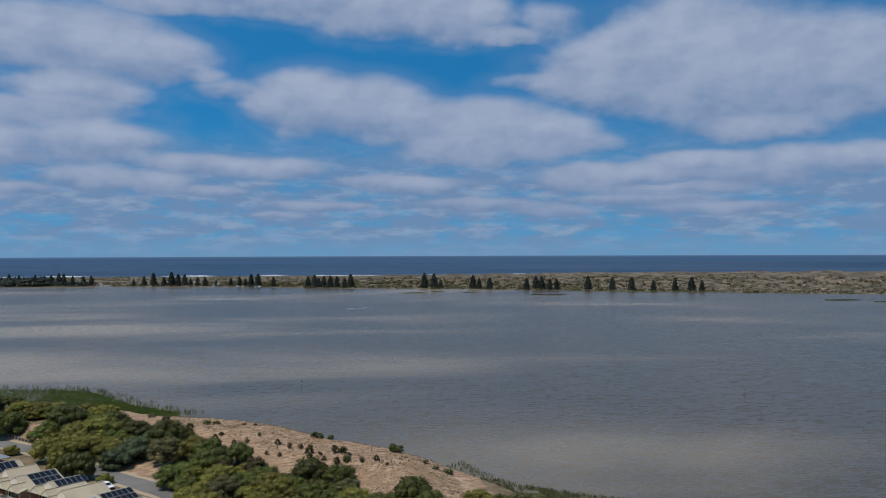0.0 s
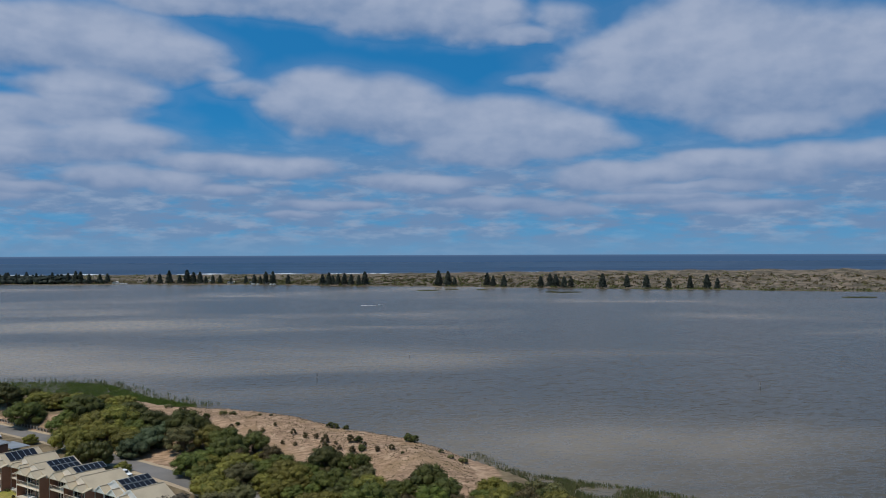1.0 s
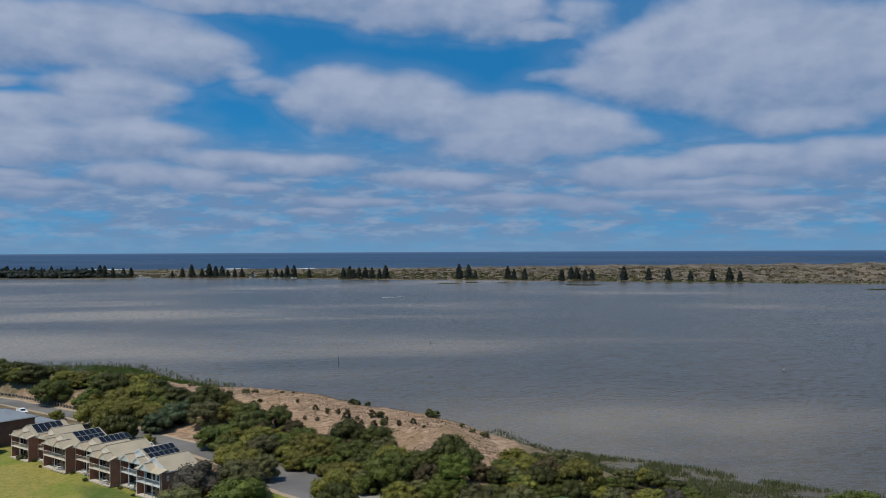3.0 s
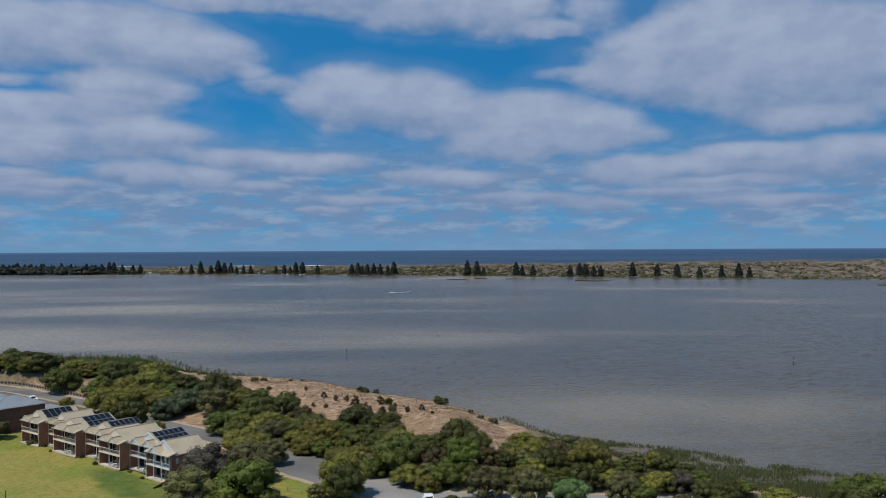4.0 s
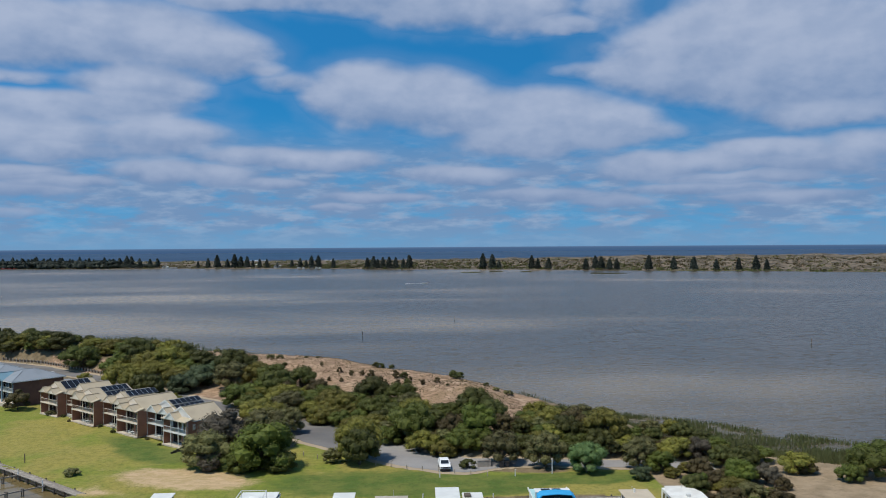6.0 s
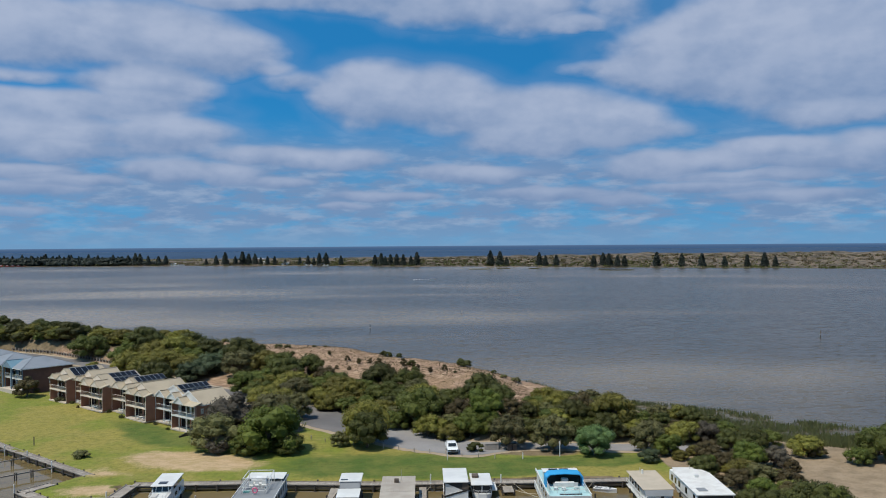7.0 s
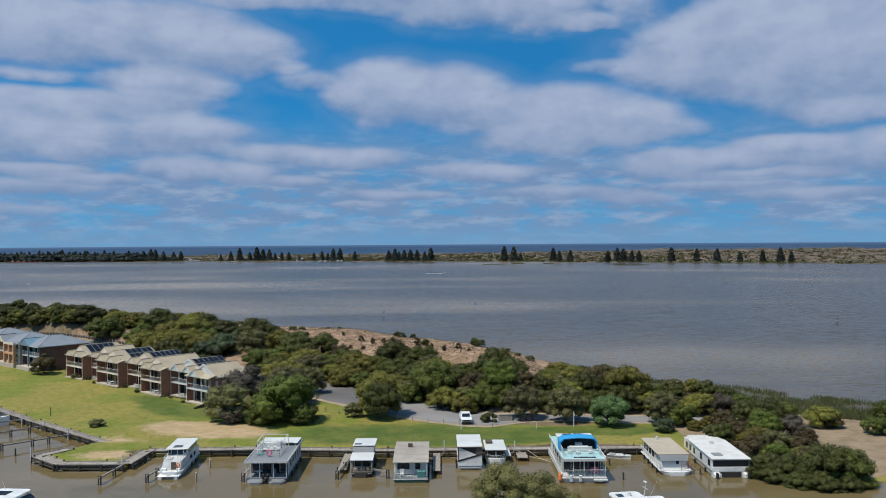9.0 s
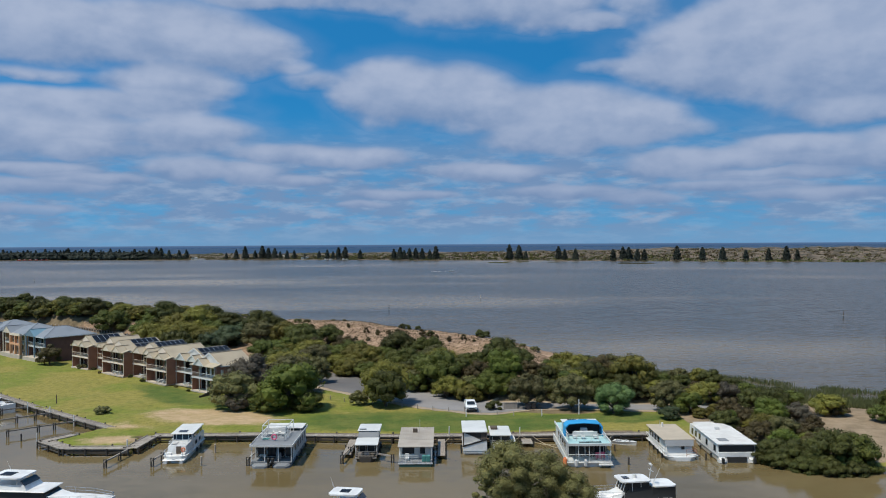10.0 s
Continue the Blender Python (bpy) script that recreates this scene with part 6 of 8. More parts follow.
def sleek_boat(m):
    ob = thing("river_cruiser", m, "white boxy river cruiser with dark raked side stripe", "boat", "moored boats")
    w, L = 3.6, 8.0
    part("hull", hull(w, L, 1.0, bow=0, sheer=0.0, flare=0.05), GEL, ob)
    part("bow_panel", loft([[(-1.75, -0.15, 0.5), (1.75, -0.15, 0.5), (1.75, -0.15, 2.15), (-1.75, -0.15, 1.15)], [(-1.75, 0.35, 0.5), (1.75, 0.35, 0.5), (1.75, 0.35, 2.15), (-1.75, 0.35, 1.15)]]), GEL, ob)
    part("dark_stripe", bar((-1.76, -0.1, 1.17), (1.76, -0.1, 2.17), 0.2, 0.2), RUBBER, ob)
    part("bow_window", box(-1.68, 1.68, 0.42, 0.5, 1.2, 3.1), SHADOW, ob, "brown tinted bow window")
    # pale triangular plate just ahead of the bow window
    part("curtain", loft([[(-1.6, 0.36, 3.0), (-1.45, 0.36, 3.0), (1.0, 0.36, 1.95), (-1.6, 0.36, 1.25)], [(-1.6, 0.41, 3.0), (-1.45, 0.41, 3.0), (1.0, 0.41, 1.95), (-1.6, 0.41, 1.25)]]), DIRTY_ROOF, ob, "pale grey triangle across the bow window")
    part("bow_door", box(0.9, 1.6, 0.38, 0.42, 2.1, 3.0), BARK, ob, "brown framed bow door")
    part("cabin", box(-1.65, 1.65, 1.6, L - 0.2, 1.0, 3.05), BARK, ob, "dark cabin side")
    part("windscreen", box(-1.4, 1.4, 1.52, 1.62, 1.5, 2.9), GLASS, ob)
    for x in (-1.72, 1.72):
        part("corner_post", box(x - 0.08, x + 0.08, 0.3, 0.45, 1.0, 3.1), BARK, ob)
    part("roof", box(-1.85, 1.85, 0.2, L, 3.1, 3.3, bevel=0.06), WHITE, ob)
    part("swim_platform", box(-1.5, 1.5, -0.7, -0.2, 0.2, 0.32), GREY_DECK, ob)
    fenders(ob, -1.95, (0.5, 3))


def low_boat(m):
    ob = thing("river_cruiser", m, "small white-roofed cruiser with dark sides", "boat", "moored boats")
    w, L = 3.0, 7.0
    part("hull", hull(w, L, 0.9, bow=0.6), GEL, ob)
    part("cabin", box(-1.35, 1.35, 0.9, L - 0.3, 0.9, 2.3), SHADOW, ob)
    front_panes(ob, 0.9, ((-1.2, -0.1), (0.1, 1.2)), 1.3, 2.2)
    part("roof", box(-1.6, 1.6, 0.5, L, 2.3, 2.45, bevel=0.05), WHITE, ob)
    part("roof_locker", box(-1.3, -0.3, 4.2, 5.6, 2.45, 2.8, bevel=0.04), BARK, ob)
    tube_rail(ob, [(-1.4, 0.8), (-0.6, 0.1), (0.6, 0.1), (1.4, 0.8)], 0.95, 0.7, ALU, 0.8, 2)
    part("gangway", box(1.7, 2.4, 2.5, 6.8, 0.95, 1.05), WHITE, ob)


def blue_boat(m):
    ob = thing("houseboat", m, "large white two-deck houseboat with blue canvas flybridge cover", "houseboat", "moored boats")
    w, L = 6.2, 14.5
    part("hull", hull(w, L, 0.55, bow=0, sheer=0.0, flare=0.08), GEL, ob)
    part("deck", box(-w / 2, w / 2, -0.3, L, 0.55, 0.66), WHITE, ob)
    part("side_skirt", loft([[(-w / 2 - 0.05, 0.0, 0.5), (-w / 2 + 0.05, 0.0, 0.5), (-w / 2 + 0.05, 0.0, 1.15), (-w / 2 - 0.05, 0.0, 1.15)], [(-w / 2 - 0.05, L, 0.5), (-w / 2 + 0.05, L, 0.5), (-w / 2 + 0.05, L, 1.5), (-w / 2 - 0.05, L, 1.5)]]), WHITE, ob)
    part("cabin_wall", box(-w / 2 + 0.3, -w / 2 + 0.42, 2.6, L - 0.4, 0.66, 3.0), WHITE, ob)
    part("cabin_wall", box(w / 2 - 0.42, w / 2 - 0.3, 2.6, L - 0.4, 0.66, 3.0), WHITE, ob)
    # solid front in near-black, standing in for the shaded saloon
    part("cabin_front", box(-w / 2 + 0.42, w / 2 - 0.42, 2.6, 2.72, 0.66, 3.0), SHADOW, ob, "saloon front, near-black for its shaded interior")
    front_panes(ob, 2.6, ((-2.5, -1.5), (-1.3, -0.3), (-0.1, 0.9), (1.1, 2.4)), 0.8, 2.75)
    side_panes(ob, ((w / 2 - 0.3, 1), (-w / 2 + 0.3, -1)), ((3.2, 4.6), (5.4, 6.8), (7.6, 9.0), (9.8, 11.2)), 1.5, 2.6)
    for k in range(5):
        x = -w / 2 + 0.15 + (w - 0.3) * k / 4
        part("deck_post", box(x - 0.05, x + 0.05, 0.1, 0.2, 0.66, 3.0), WHITE, ob)
    rail(ob, [(-w / 2 + 0.1, 0.0), (w / 2 - 0.1, 0.0)], 0.66, 1.0, WHITE, gap=0.2, name="railing", cap=0.07)
    rail(ob, [(w / 2 - 0.1, 0.0), (w / 2 - 0.1, 2.6)], 0.66, 1.0, WHITE, gap=0.25, name="railing", cap=0.07)
    up = part("upper_deck", box(-w / 2 + 0.1, w / 2 - 0.1, 0.0, L - 0.2, 3.0, 3.14, bevel=0.03), AQUA, ob, "pale aqua upper deck")
    part("deck_fascia", box(-w / 2 + 0.05, w / 2 - 0.05, -0.06, 0.0, 2.86, 3.2), WHITE, ob)
    part("skylight", box(-1.3, 1.8, 0.7, 1.2, 3.14, 3.2), GLASS, up)
    tube_rail(ob, [(-2.6, 4.8), (-2.6, 1.6), (2.6, 1.6), (2.6, 4.8)], 3.14, 0.95, WHITE, 0.9, 2, r=0.035)
    # blue canvas arch: sides, back and hood
    rings = []
    for y, lift in ((4.6, 0.0), (5.0, 0.06), (6.6, 0.1)):
        arc = [(-2.75, y, 3.14), (-2.7, y, 4.5 + lift), (-2.2, y, 4.95 + lift), (0, y, 5.1 + lift), (2.2, y, 4.95 + lift), (2.7, y, 4.5 + lift), (2.75, y, 3.14)]
        rings.append(arc + [(x * 0.94, yy, z - 0.10) for x, yy, z in arc[::-1]])
    bm = loft(rings)
    bmesh.ops.recalc_face_normals(bm, faces=bm.faces)
    part("canvas_hood", bm, BLUE, ob, "bright blue canvas hood")
    # back of the hood in near-black: shade under the canvas, painted
    part("canvas_back", box(-2.6, 2.6, 6.5, 6.58, 3.14, 4.7), SHADOW, ob)
    part("rear_top", box(-2.85, 2.4, 6.7, 8.6, 4.72, 4.85, bevel=0.05), WHITE, ob, "white hard top")
    for x in (-2.6, 2.2):
        for y in (7.2, 8.4):
            part("top_post", box(x - 0.05, x + 0.05, y - 0.05, y + 0.05, 3.14, 4.73), WHITE, ob)
    part("helm_seat", box(-0.4, 0.6, 5.2, 5.9, 3.14, 4.2, bevel=0.08), WHITE, ob)
    part("helm_console", box(-1.4, 1.4, 4.4, 4.9, 3.14, 3.9, bevel=0.08), GEL, ob)
    deck_chairs(ob, ((-1.5, 3.2, 3.14), (-0.4, 3.0, 3.14), (1.4, 3.2, 3.14)), WHITE)
    deck_chairs(ob, ((1.4, 1.3, 0.66), (2.1, 1.5, 0.66)), PINK)
    bm = rod((-w / 2 - 0.25, -0.1, 0.1), (-w / 2 - 0.25, -0.05, 0.35), 0.14, 0.27, 10)
    rod((-w / 2 - 0.25, -0.05, 0.35), (-w / 2 - 0.25, 0.1, 1.0), 0.27, 0.27, 10, bm)
    rod((-w / 2 - 0.25, 0.1, 1.0), (-w / 2 - 0.25, 0.2, 1.3), 0.27, 0.12, 10, bm)
    part("float", bm, ORANGE, ob, "orange float hung at the side")
    for x in (-1.9, -0.3):
        part("solar_panel", box(x, x + 1.3, 7.0, 8.2, 4.86, 4.90), SOLAR, ob, "dark solar panel")
    for x in (-w / 2 + 0.12, w / 2 - 0.12):
        part("coaming", box(x - 0.07, x + 0.07, 0.0, L - 0.3, 3.145, 3.45, bevel=0.02), WHITE, ob)
    part("swim_step", box(1.2, w / 2, -0.95, -0.3, 0.35, 0.5), WHITE, ob)
    for x in (-1.9, -0.6):
        part("outboard", box(x - 0.2, x + 0.2, -0.75, -0.3, 0.2, 1.1, bevel=0.06), WHITE, ob)
    fenders(ob, w / 2 + 0.1, (2, 5, 8))


def tan_boat(m):
    ob = thing("houseboat", m, "white houseboat with flat tan roof and red side rails", "houseboat", "moored boats")
    w, L = 4.7, 12.5
    part("hull", hull(w, L, 0.5, bow=0.9, sheer=0.05), GEL, ob)
    part("deck", box(-w / 2, w / 2, 0.8, L, 0.5, 0.6), WHITE, ob)
    part("fore_cabin", loft([[(-1.9, 1.8, 0.6), (1.9, 1.8, 0.6), (1.8, 2.3, 2.1), (-1.8, 2.3, 2.1)], [(-1.9, 5.0, 0.6), (1.9, 5.0, 0.6), (1.9, 5.0, 2.5), (-1.9, 5.0, 2.5)]]), WHITE, ob)
    part("cabin", box(-1.95, 1.95, 5.0, L - 0.4, 0.6, 2.5), WHITE, ob)
    part("front_window", box(0.3, 0.75, 1.96, 2.08, 1.2, 1.75), GLASS, ob)
    part("wind_screen", loft([[(-1.95, 1.6, 1.75), (1.95, 1.6, 1.75), (2.1, 2.1, 2.5), (-2.1, 2.1, 2.5)], [(-1.95, 1.68, 1.75), (1.95, 1.68, 1.75), (2.1, 2.18, 2.5), (-2.1, 2.18, 2.5)]]), GREY_DECK, ob, "grey front awning")
    part("roof", box(-2.3, 2.3, 2.1, L, 2.5, 2.62, bevel=0.03), BEIGE_ROOF, ob, "flat tan roof")
    side_panes(ob, ((-1.95, -1), (1.95, 1)), ((5.4, 6.6), (7.2, 8.4), (9.0, 10.2), (10.6, 11.6)), 1.3, 2.2)
    tube_rail(ob, [(-2.25, L), (-2.25, 1.4)], 0.6, 0.9, WHITE, 1.2, 2)
    tube_rail(ob, [(2.2, 4.8), (2.2, 0.9), (0.6, 0.3)], 0.6, 0.9, BRICK, 1.0, 3, r=0.035)
    tube_rail(ob, [(-2.2, 2.6), (-2.0, 0.8)], 0.6, 0.9, WHITE, 0.9, 2)
    part("aerial", rod((-0.4, 11.5, 2.62), (-0.4, 11.5, 3.4), 0.04, n=5), ALU, ob)
    part("roof_vent", rod((-0.2, 10.8, 2.62), (-0.2, 10.8, 3.2), 0.16, n=8), WHITE, ob)
    fenders(ob, -w / 2 - 0.1, (2, 4.5, 7, 9.5))


def long_boat(m):
    ob = thing("houseboat", m, "long white houseboat with tapered roof and wide windscreen", "houseboat", "moored boats")
    w, L = 5.2, 15.0
    part("hull", hull(w, L, 0.45, bow=0, sheer=0, flare=0.03), GEL, ob)
    for s in (-1, 1):
        part("bow_float", loft([[(s * 1.7, -0.5, 0.05), (s * 2.45, -0.5, 0.05), (s * 2.45, -0.4, 0.5), (s * 1.7, -0.4, 0.5)], [(s * 1.6, 0.6, -0.3), (s * 2.6, 0.6, -0.3), (s * 2.6, 0.6, 0.9), (s * 1.6, 0.6, 0.9)]]), GEL, ob)
    # solid near-black block painted as the shaded gap between the floats
    part("dark_well", box(-1.35, 1.35, -0.1, 0.2, 0.05, 0.75), SHADOW, ob)
    part("bow_panel", box(-2.6, 2.6, 0.1, 0.3, 0.75, 1.45, bevel=0.05), GEL, ob)
    part("cabin", loft([[(-2.6, 0.25, 0.45), (2.6, 0.25, 0.45), (2.6, 0.25, 2.5), (-2.6, 0.25, 2.5)], [(-2.6, L - 0.6, 0.45), (2.6, L - 0.6, 0.45), (2.5, L - 0.6, 2.5), (-2.5, L - 0.6, 2.5)]]), GEL, ob)
    part("windscreen", box(-2.5, 2.5, 0.16, 0.28, 1.48, 2.35), GLASS, ob, "full-width dark windscreen")
    roof = part("roof", loft([[(-2.75, -0.1, 2.5), (2.75, -0.1, 2.5), (2.75, -0.1, 2.62), (-2.75, -0.1, 2.62)], [(-2.75, 11, 2.62), (2.75, 11, 2.62), (2.75, 11, 2.74), (-2.75, 11, 2.74)],
                              [(-1.9, L, 2.5), (1.9, L, 2.5), (1.9, L, 2.62), (-1.9, L, 2.62)]]), DIRTY_ROOF, ob, "weathered white roof")
    part("roof_hatch", box(-1.9, -0.6, 1.6, 3.2, 2.64, 2.72), GREY_DECK, roof)
    part("roof_vent", box(-0.3, 0.3, 8.6, 9.2, 2.7, 3.1, bevel=0.04), WHITE, roof)
    part("aerial", rod((0.4, 13.6, 2.6), (0.4, 13.6, 3.3), 0.03, n=5), ALU, ob)
    side_panes(ob, ((-2.58, -1), (2.58, 1)), ((1.2, 2.2), (5.0, 5.9), (8.4, 9.3), (10.4, 11.3), (12.2, 13.1)), 1.25, 2.15)
    part("rub_rail", box(-2.68, -2.6, 0.2, L - 0.6, 0.72, 0.9), GREY_DECK, ob)
    fenders(ob, -2.75, (3, 8, 12))
    for x in (-2.2, 2.2):
        part("outboard", box(x - 0.18, x + 0.18, -1.0, -0.6, 0.1, 0.85, bevel=0.05), RUBBER, ob)


def rounded(x0, x1, y0, y1, r):
    """Outline of a plate with round corners."""
    out = []
    for cx, cy, a in ((x1 - r, y1 - r, 0), (x0 + r, y1 - r, 90), (x0 + r, y0 + r, 180), (x1 - r, y0 + r, 270)):
        out += [(cx + r * math.cos(radians(a + k * 22.5)), cy + r * math.sin(radians(a + k * 22.5))) for k in range(5)]
    return out


def motor_yacht(m, label, L=13.0, w=4.2, fly=True, dark=True, aft=0.0):
    """A planing cruiser: pointed hull, raked cabin, hard top."""
    ob = thing("motor_yacht", m, label, "boat", "moored boats")
    part("hull", hull(w, L, 1.25, bow=L * 0.42, sheer=0.5, flare=0.22), GEL, ob)
    part("rub_rail", box(-w / 2 - 0.03, w / 2 + 0.03, L * 0.45, L, 1.0, 1.12), GREY_DECK, ob)
    y0 = L * 0.26
    part("fore_cabin", loft([[(-0.7, y0, 1.4), (0.7, y0, 1.4), (0.6, y0 + 0.3, 1.65), (-0.6, y0 + 0.3, 1.65)], [(-w * 0.36, L * 0.46, 1.3), (w * 0.36, L * 0.46, 1.3), (w * 0.32, L * 0.46, 2.05), (-w * 0.32, L * 0.46, 2.05)]]), GEL, ob)
    part("saloon", loft([[(-w * 0.38, L * 0.42, 1.25), (w * 0.38, L * 0.42, 1.25), (w * 0.34, L * 0.52, 2.55), (-w * 0.34, L * 0.52, 2.55)], [(-w * 0.42, L * 0.86, 1.25), (w * 0.42, L * 0.86, 1.25), (w * 0.38, L * 0.86, 2.55), (-w * 0.38, L * 0.86, 2.55)]]), RUBBER if dark else GEL, ob, "dark tinted saloon" if dark else "")
    part("windscreen", loft([[(-w * 0.37, L * 0.425, 1.5), (w * 0.37, L * 0.425, 1.5), (w * 0.345, L * 0.505, 2.45), (-w * 0.345, L * 0.505, 2.45)], [(-w * 0.37, L * 0.435, 1.5), (w * 0.37, L * 0.435, 1.5), (w * 0.345, L * 0.515, 2.45), (-w * 0.345, L * 0.515, 2.45)]]), GLASS, ob)
    if fly != "house":
        part("saloon_roof", box(-w * 0.43, w * 0.43, L * 0.47, L * 0.93, 2.55, 2.68, bevel=0.05), GEL, ob)
    if fly != "house":
        if not dark:
            side_panes(ob, ((w * 0.41, 1), (-w * 0.41, -1)), ((L * 0.55, L * 0.65), (L * 0.67, L * 0.80)), 1.7, 2.35)
    if fly == "house":
        part("wheelhouse", loft([[(-w * 0.33, L * 0.44, 1.3), (w * 0.33, L * 0.44, 1.3), (w * 0.31, L * 0.48, 3.2), (-w * 0.31, L * 0.48, 3.2)], [(-w * 0.36, L * 0.74, 1.3), (w * 0.36, L * 0.74, 1.3), (w * 0.34, L * 0.74, 3.2), (-w * 0.34, L * 0.74, 3.2)]]), RUBBER, ob, "black glazed wheelhouse")
        top = part("hard_top", slab(rounded(-w * 0.42, w * 0.42, L * 0.42, L * 0.77, 0.6), 3.2, 3.36), GEL, ob)
        part("radar_dome", rod((0, L * 0.62, 3.36), (0, L * 0.62, 3.75), 0.26, 0.2, 10), WHITE, top)
        part("hatch", box(-0.6, 0.4, L * 0.48, L * 0.55, 3.36, 3.42), GLASS, top)
        part("coaming", loft([[(-w * 0.36, L * 0.425, 1.25), (w * 0.36, L * 0.425, 1.25), (w * 0.355, L * 0.435, 2.0), (-w * 0.355, L * 0.435, 2.0)], [(-w * 0.375, L * 0.745, 1.25), (w * 0.375, L * 0.745, 1.25), (w * 0.37, L * 0.745, 2.0), (-w * 0.37, L * 0.745, 2.0)]]), GEL, ob)
        for x in (-0.33, -0.11, 0.11, 0.33):
            part("mullion", bar((w * x, L * 0.437, 2.0), (w * x * 0.93, L * 0.478, 3.2), 0.06, 0.06), GEL, ob)
        for y in (0.55, 0.65):
            for sx in (-1, 1):
                part("mullion", bar((sx * w * 0.352, L * y, 2.0), (sx * w * 0.33, L * y, 3.2), 0.06, 0.06), GEL, ob)
        mast = part("mast", rod((0.3, L * 0.78, 3.2), (0.5, L * 0.80, 4.9), 0.07, 0.04, 7), WHITE, ob)
        part("spreader", bar((-0.4, L * 0.795, 4.2), (1.2, L * 0.795, 4.3), 0.05, 0.05), WHITE, mast)
        part("radar", box(0.15, 0.85, L * 0.79 - 0.12, L * 0.79 + 0.12, 4.9, 5.08, bevel=0.04), WHITE, mast)
        tube_rail(ob, [(-w * 0.4, L * 1.05), (w * 0.4, L * 1.05)], 1.2, 0.9, ALU, 1.0, 2, r=0.025)
        part("cockpit_cover", box(-w * 0.4, w * 0.4, L * 0.78, L * 1.04, 1.2, 2.55), RUBBER, ob, "black cockpit cover")
        part("cockpit_top", slab(rounded(-w * 0.42, w * 0.42, L * 0.77, L * 1.06, 0.6), 2.55, 2.68), GEL, ob)
    elif fly:
        part("flybridge", loft([[(-w * 0.36, L * (0.5 + aft), 2.68), (w * 0.36, L * (0.5 + aft), 2.68), (w * 0.33, L * (0.53 + aft), 3.3), (-w * 0.33, L * (0.53 + aft), 3.3)], [(-w * 0.38, L * (0.8 + aft), 2.68), (w * 0.38, L * (0.8 + aft), 2.68), (w * 0.36, L * (0.8 + aft), 3.2), (-w * 0.36, L * (0.8 + aft), 3.2)]]), GEL, ob)
        part("fly_screen", loft([[(-w * 0.33, L * (0.515 + aft), 3.25), (w * 0.33, L * (0.515 + aft), 3.25), (w * 0.31, L * (0.55 + aft), 3.75), (-w * 0.31, L * (0.55 + aft), 3.75)], [(-w * 0.33, L * (0.525 + aft), 3.25), (w * 0.33, L * (0.525 + aft), 3.25), (w * 0.31, L * (0.56 + aft), 3.75), (-w * 0.31, L * (0.56 + aft), 3.75)]]), GLASS, ob)
        top = part("hard_top", slab(rounded(-w * 0.40, w * 0.40, L * (0.55 + aft), L * (0.86 + aft * 0.6), 0.5), 3.98, 4.13), GEL, ob)
        part("solar_panel", box(-w * 0.16, w * 0.16, L * (0.66 + aft), L * (0.76 + aft), 4.13, 4.17), SOLAR, top, "dark solar panel")
        for x in (-w * 0.34, w * 0.34):
            for y in (L * (0.58 + aft), L * (0.8 + aft * 0.6)):
                part("top_post", rod((x, y, 3.1), (x, y, 4.0), 0.05, n=6), WHITE, ob)
    tube_rail(ob, [(-w * 0.42, L * 0.45), (-w * 0.34, L * 0.2), (-0.3, 0.15), (0.3, 0.15), (w * 0.34, L * 0.2), (w * 0.42, L * 0.45)], 1.55, 0.65, ALU, 1.1, 2, r=0.022)
    part("swim_platform", box(-w * 0.42, w * 0.42, L, L + 0.8, 0.3, 0.42, bevel=0.03), WHITE, ob)
    if fly != "house":
        part("aft_canopy", box(-w * 0.4, w * 0.4, L * 0.86, L * 0.99, 2.3, 2.4, bevel=0.04), GEL, ob)
    part("aerial", rod((w * 0.2, L * 0.8, 2.68), (w * 0.3, L * 0.9, 5.2), 0.03, 0.01, 5), WHITE, ob)
    return ob


def dinghy(m):
    ob = thing("dinghy", m, "small white dinghy moored beside the houseboat", "boat")
    part("hull", hull(1.5, 3.6, 0.45, bow=1.6, sheer=0.15, flare=0.2), GEL, ob)
    part("well", box(-0.5, 0.5, 1.0, 3.3, 0.452, 0.47), GREY_DECK, ob)
    part("thwart", box(-0.6, 0.6, 1.6, 1.85, 0.47, 0.58), WHITE, ob)
    part("windscreen", box(-0.4, 0.4, 1.0, 1.05, 0.47, 0.8), GLASS, ob)
    part("outboard", box(-0.15, 0.15, 3.55, 3.85, 0.1, 0.95, bevel=0.05), RUBBER, ob)


river_cruiser(pose(-38.3, 122.6, 0, 0, 0, 3))
party_houseboat(pose(-24.0, 119.7, 0))
cottage_boat(pose(-11.1, 122.2, 0))
barge_boat(pose(-4.0, 119.5, 0))
sleek_boat(pose(4.5, 126.6, 0))
low_boat(pose(8.4, 127.6, 0))
blue_boat(pose(20.0, 119.2, 0))
tan_boat(pose(33.6, 121.8, 0))
long_boat(pose(40.9, 120.9, 0))
dinghy(pose(29.2, 131.5, 0, 0, 0, 62))
motor_yacht(pose(-38.4, 100.4, 0, 0, 0, 84), "large white motor yacht with flybridge and dark windows", 15.5, 4.8, aft=0.12)
motor_yacht(pose(-3.4, 92.6, 0, 0, 0, 80), "white motor yacht with hard top in the basin", 10.5, 3.6)
motor_yacht(pose(15.8, 100.4, 0, 0, 0, -82), "white cruiser with black wheelhouse and radar dome", 10.5, 3.8, "house")
motor_yacht(pose(-79.3, 160.2, 0, 0, 0, 94), "small white cabin cruiser moored at the western boardwalk", 6.0, 2.5, False)

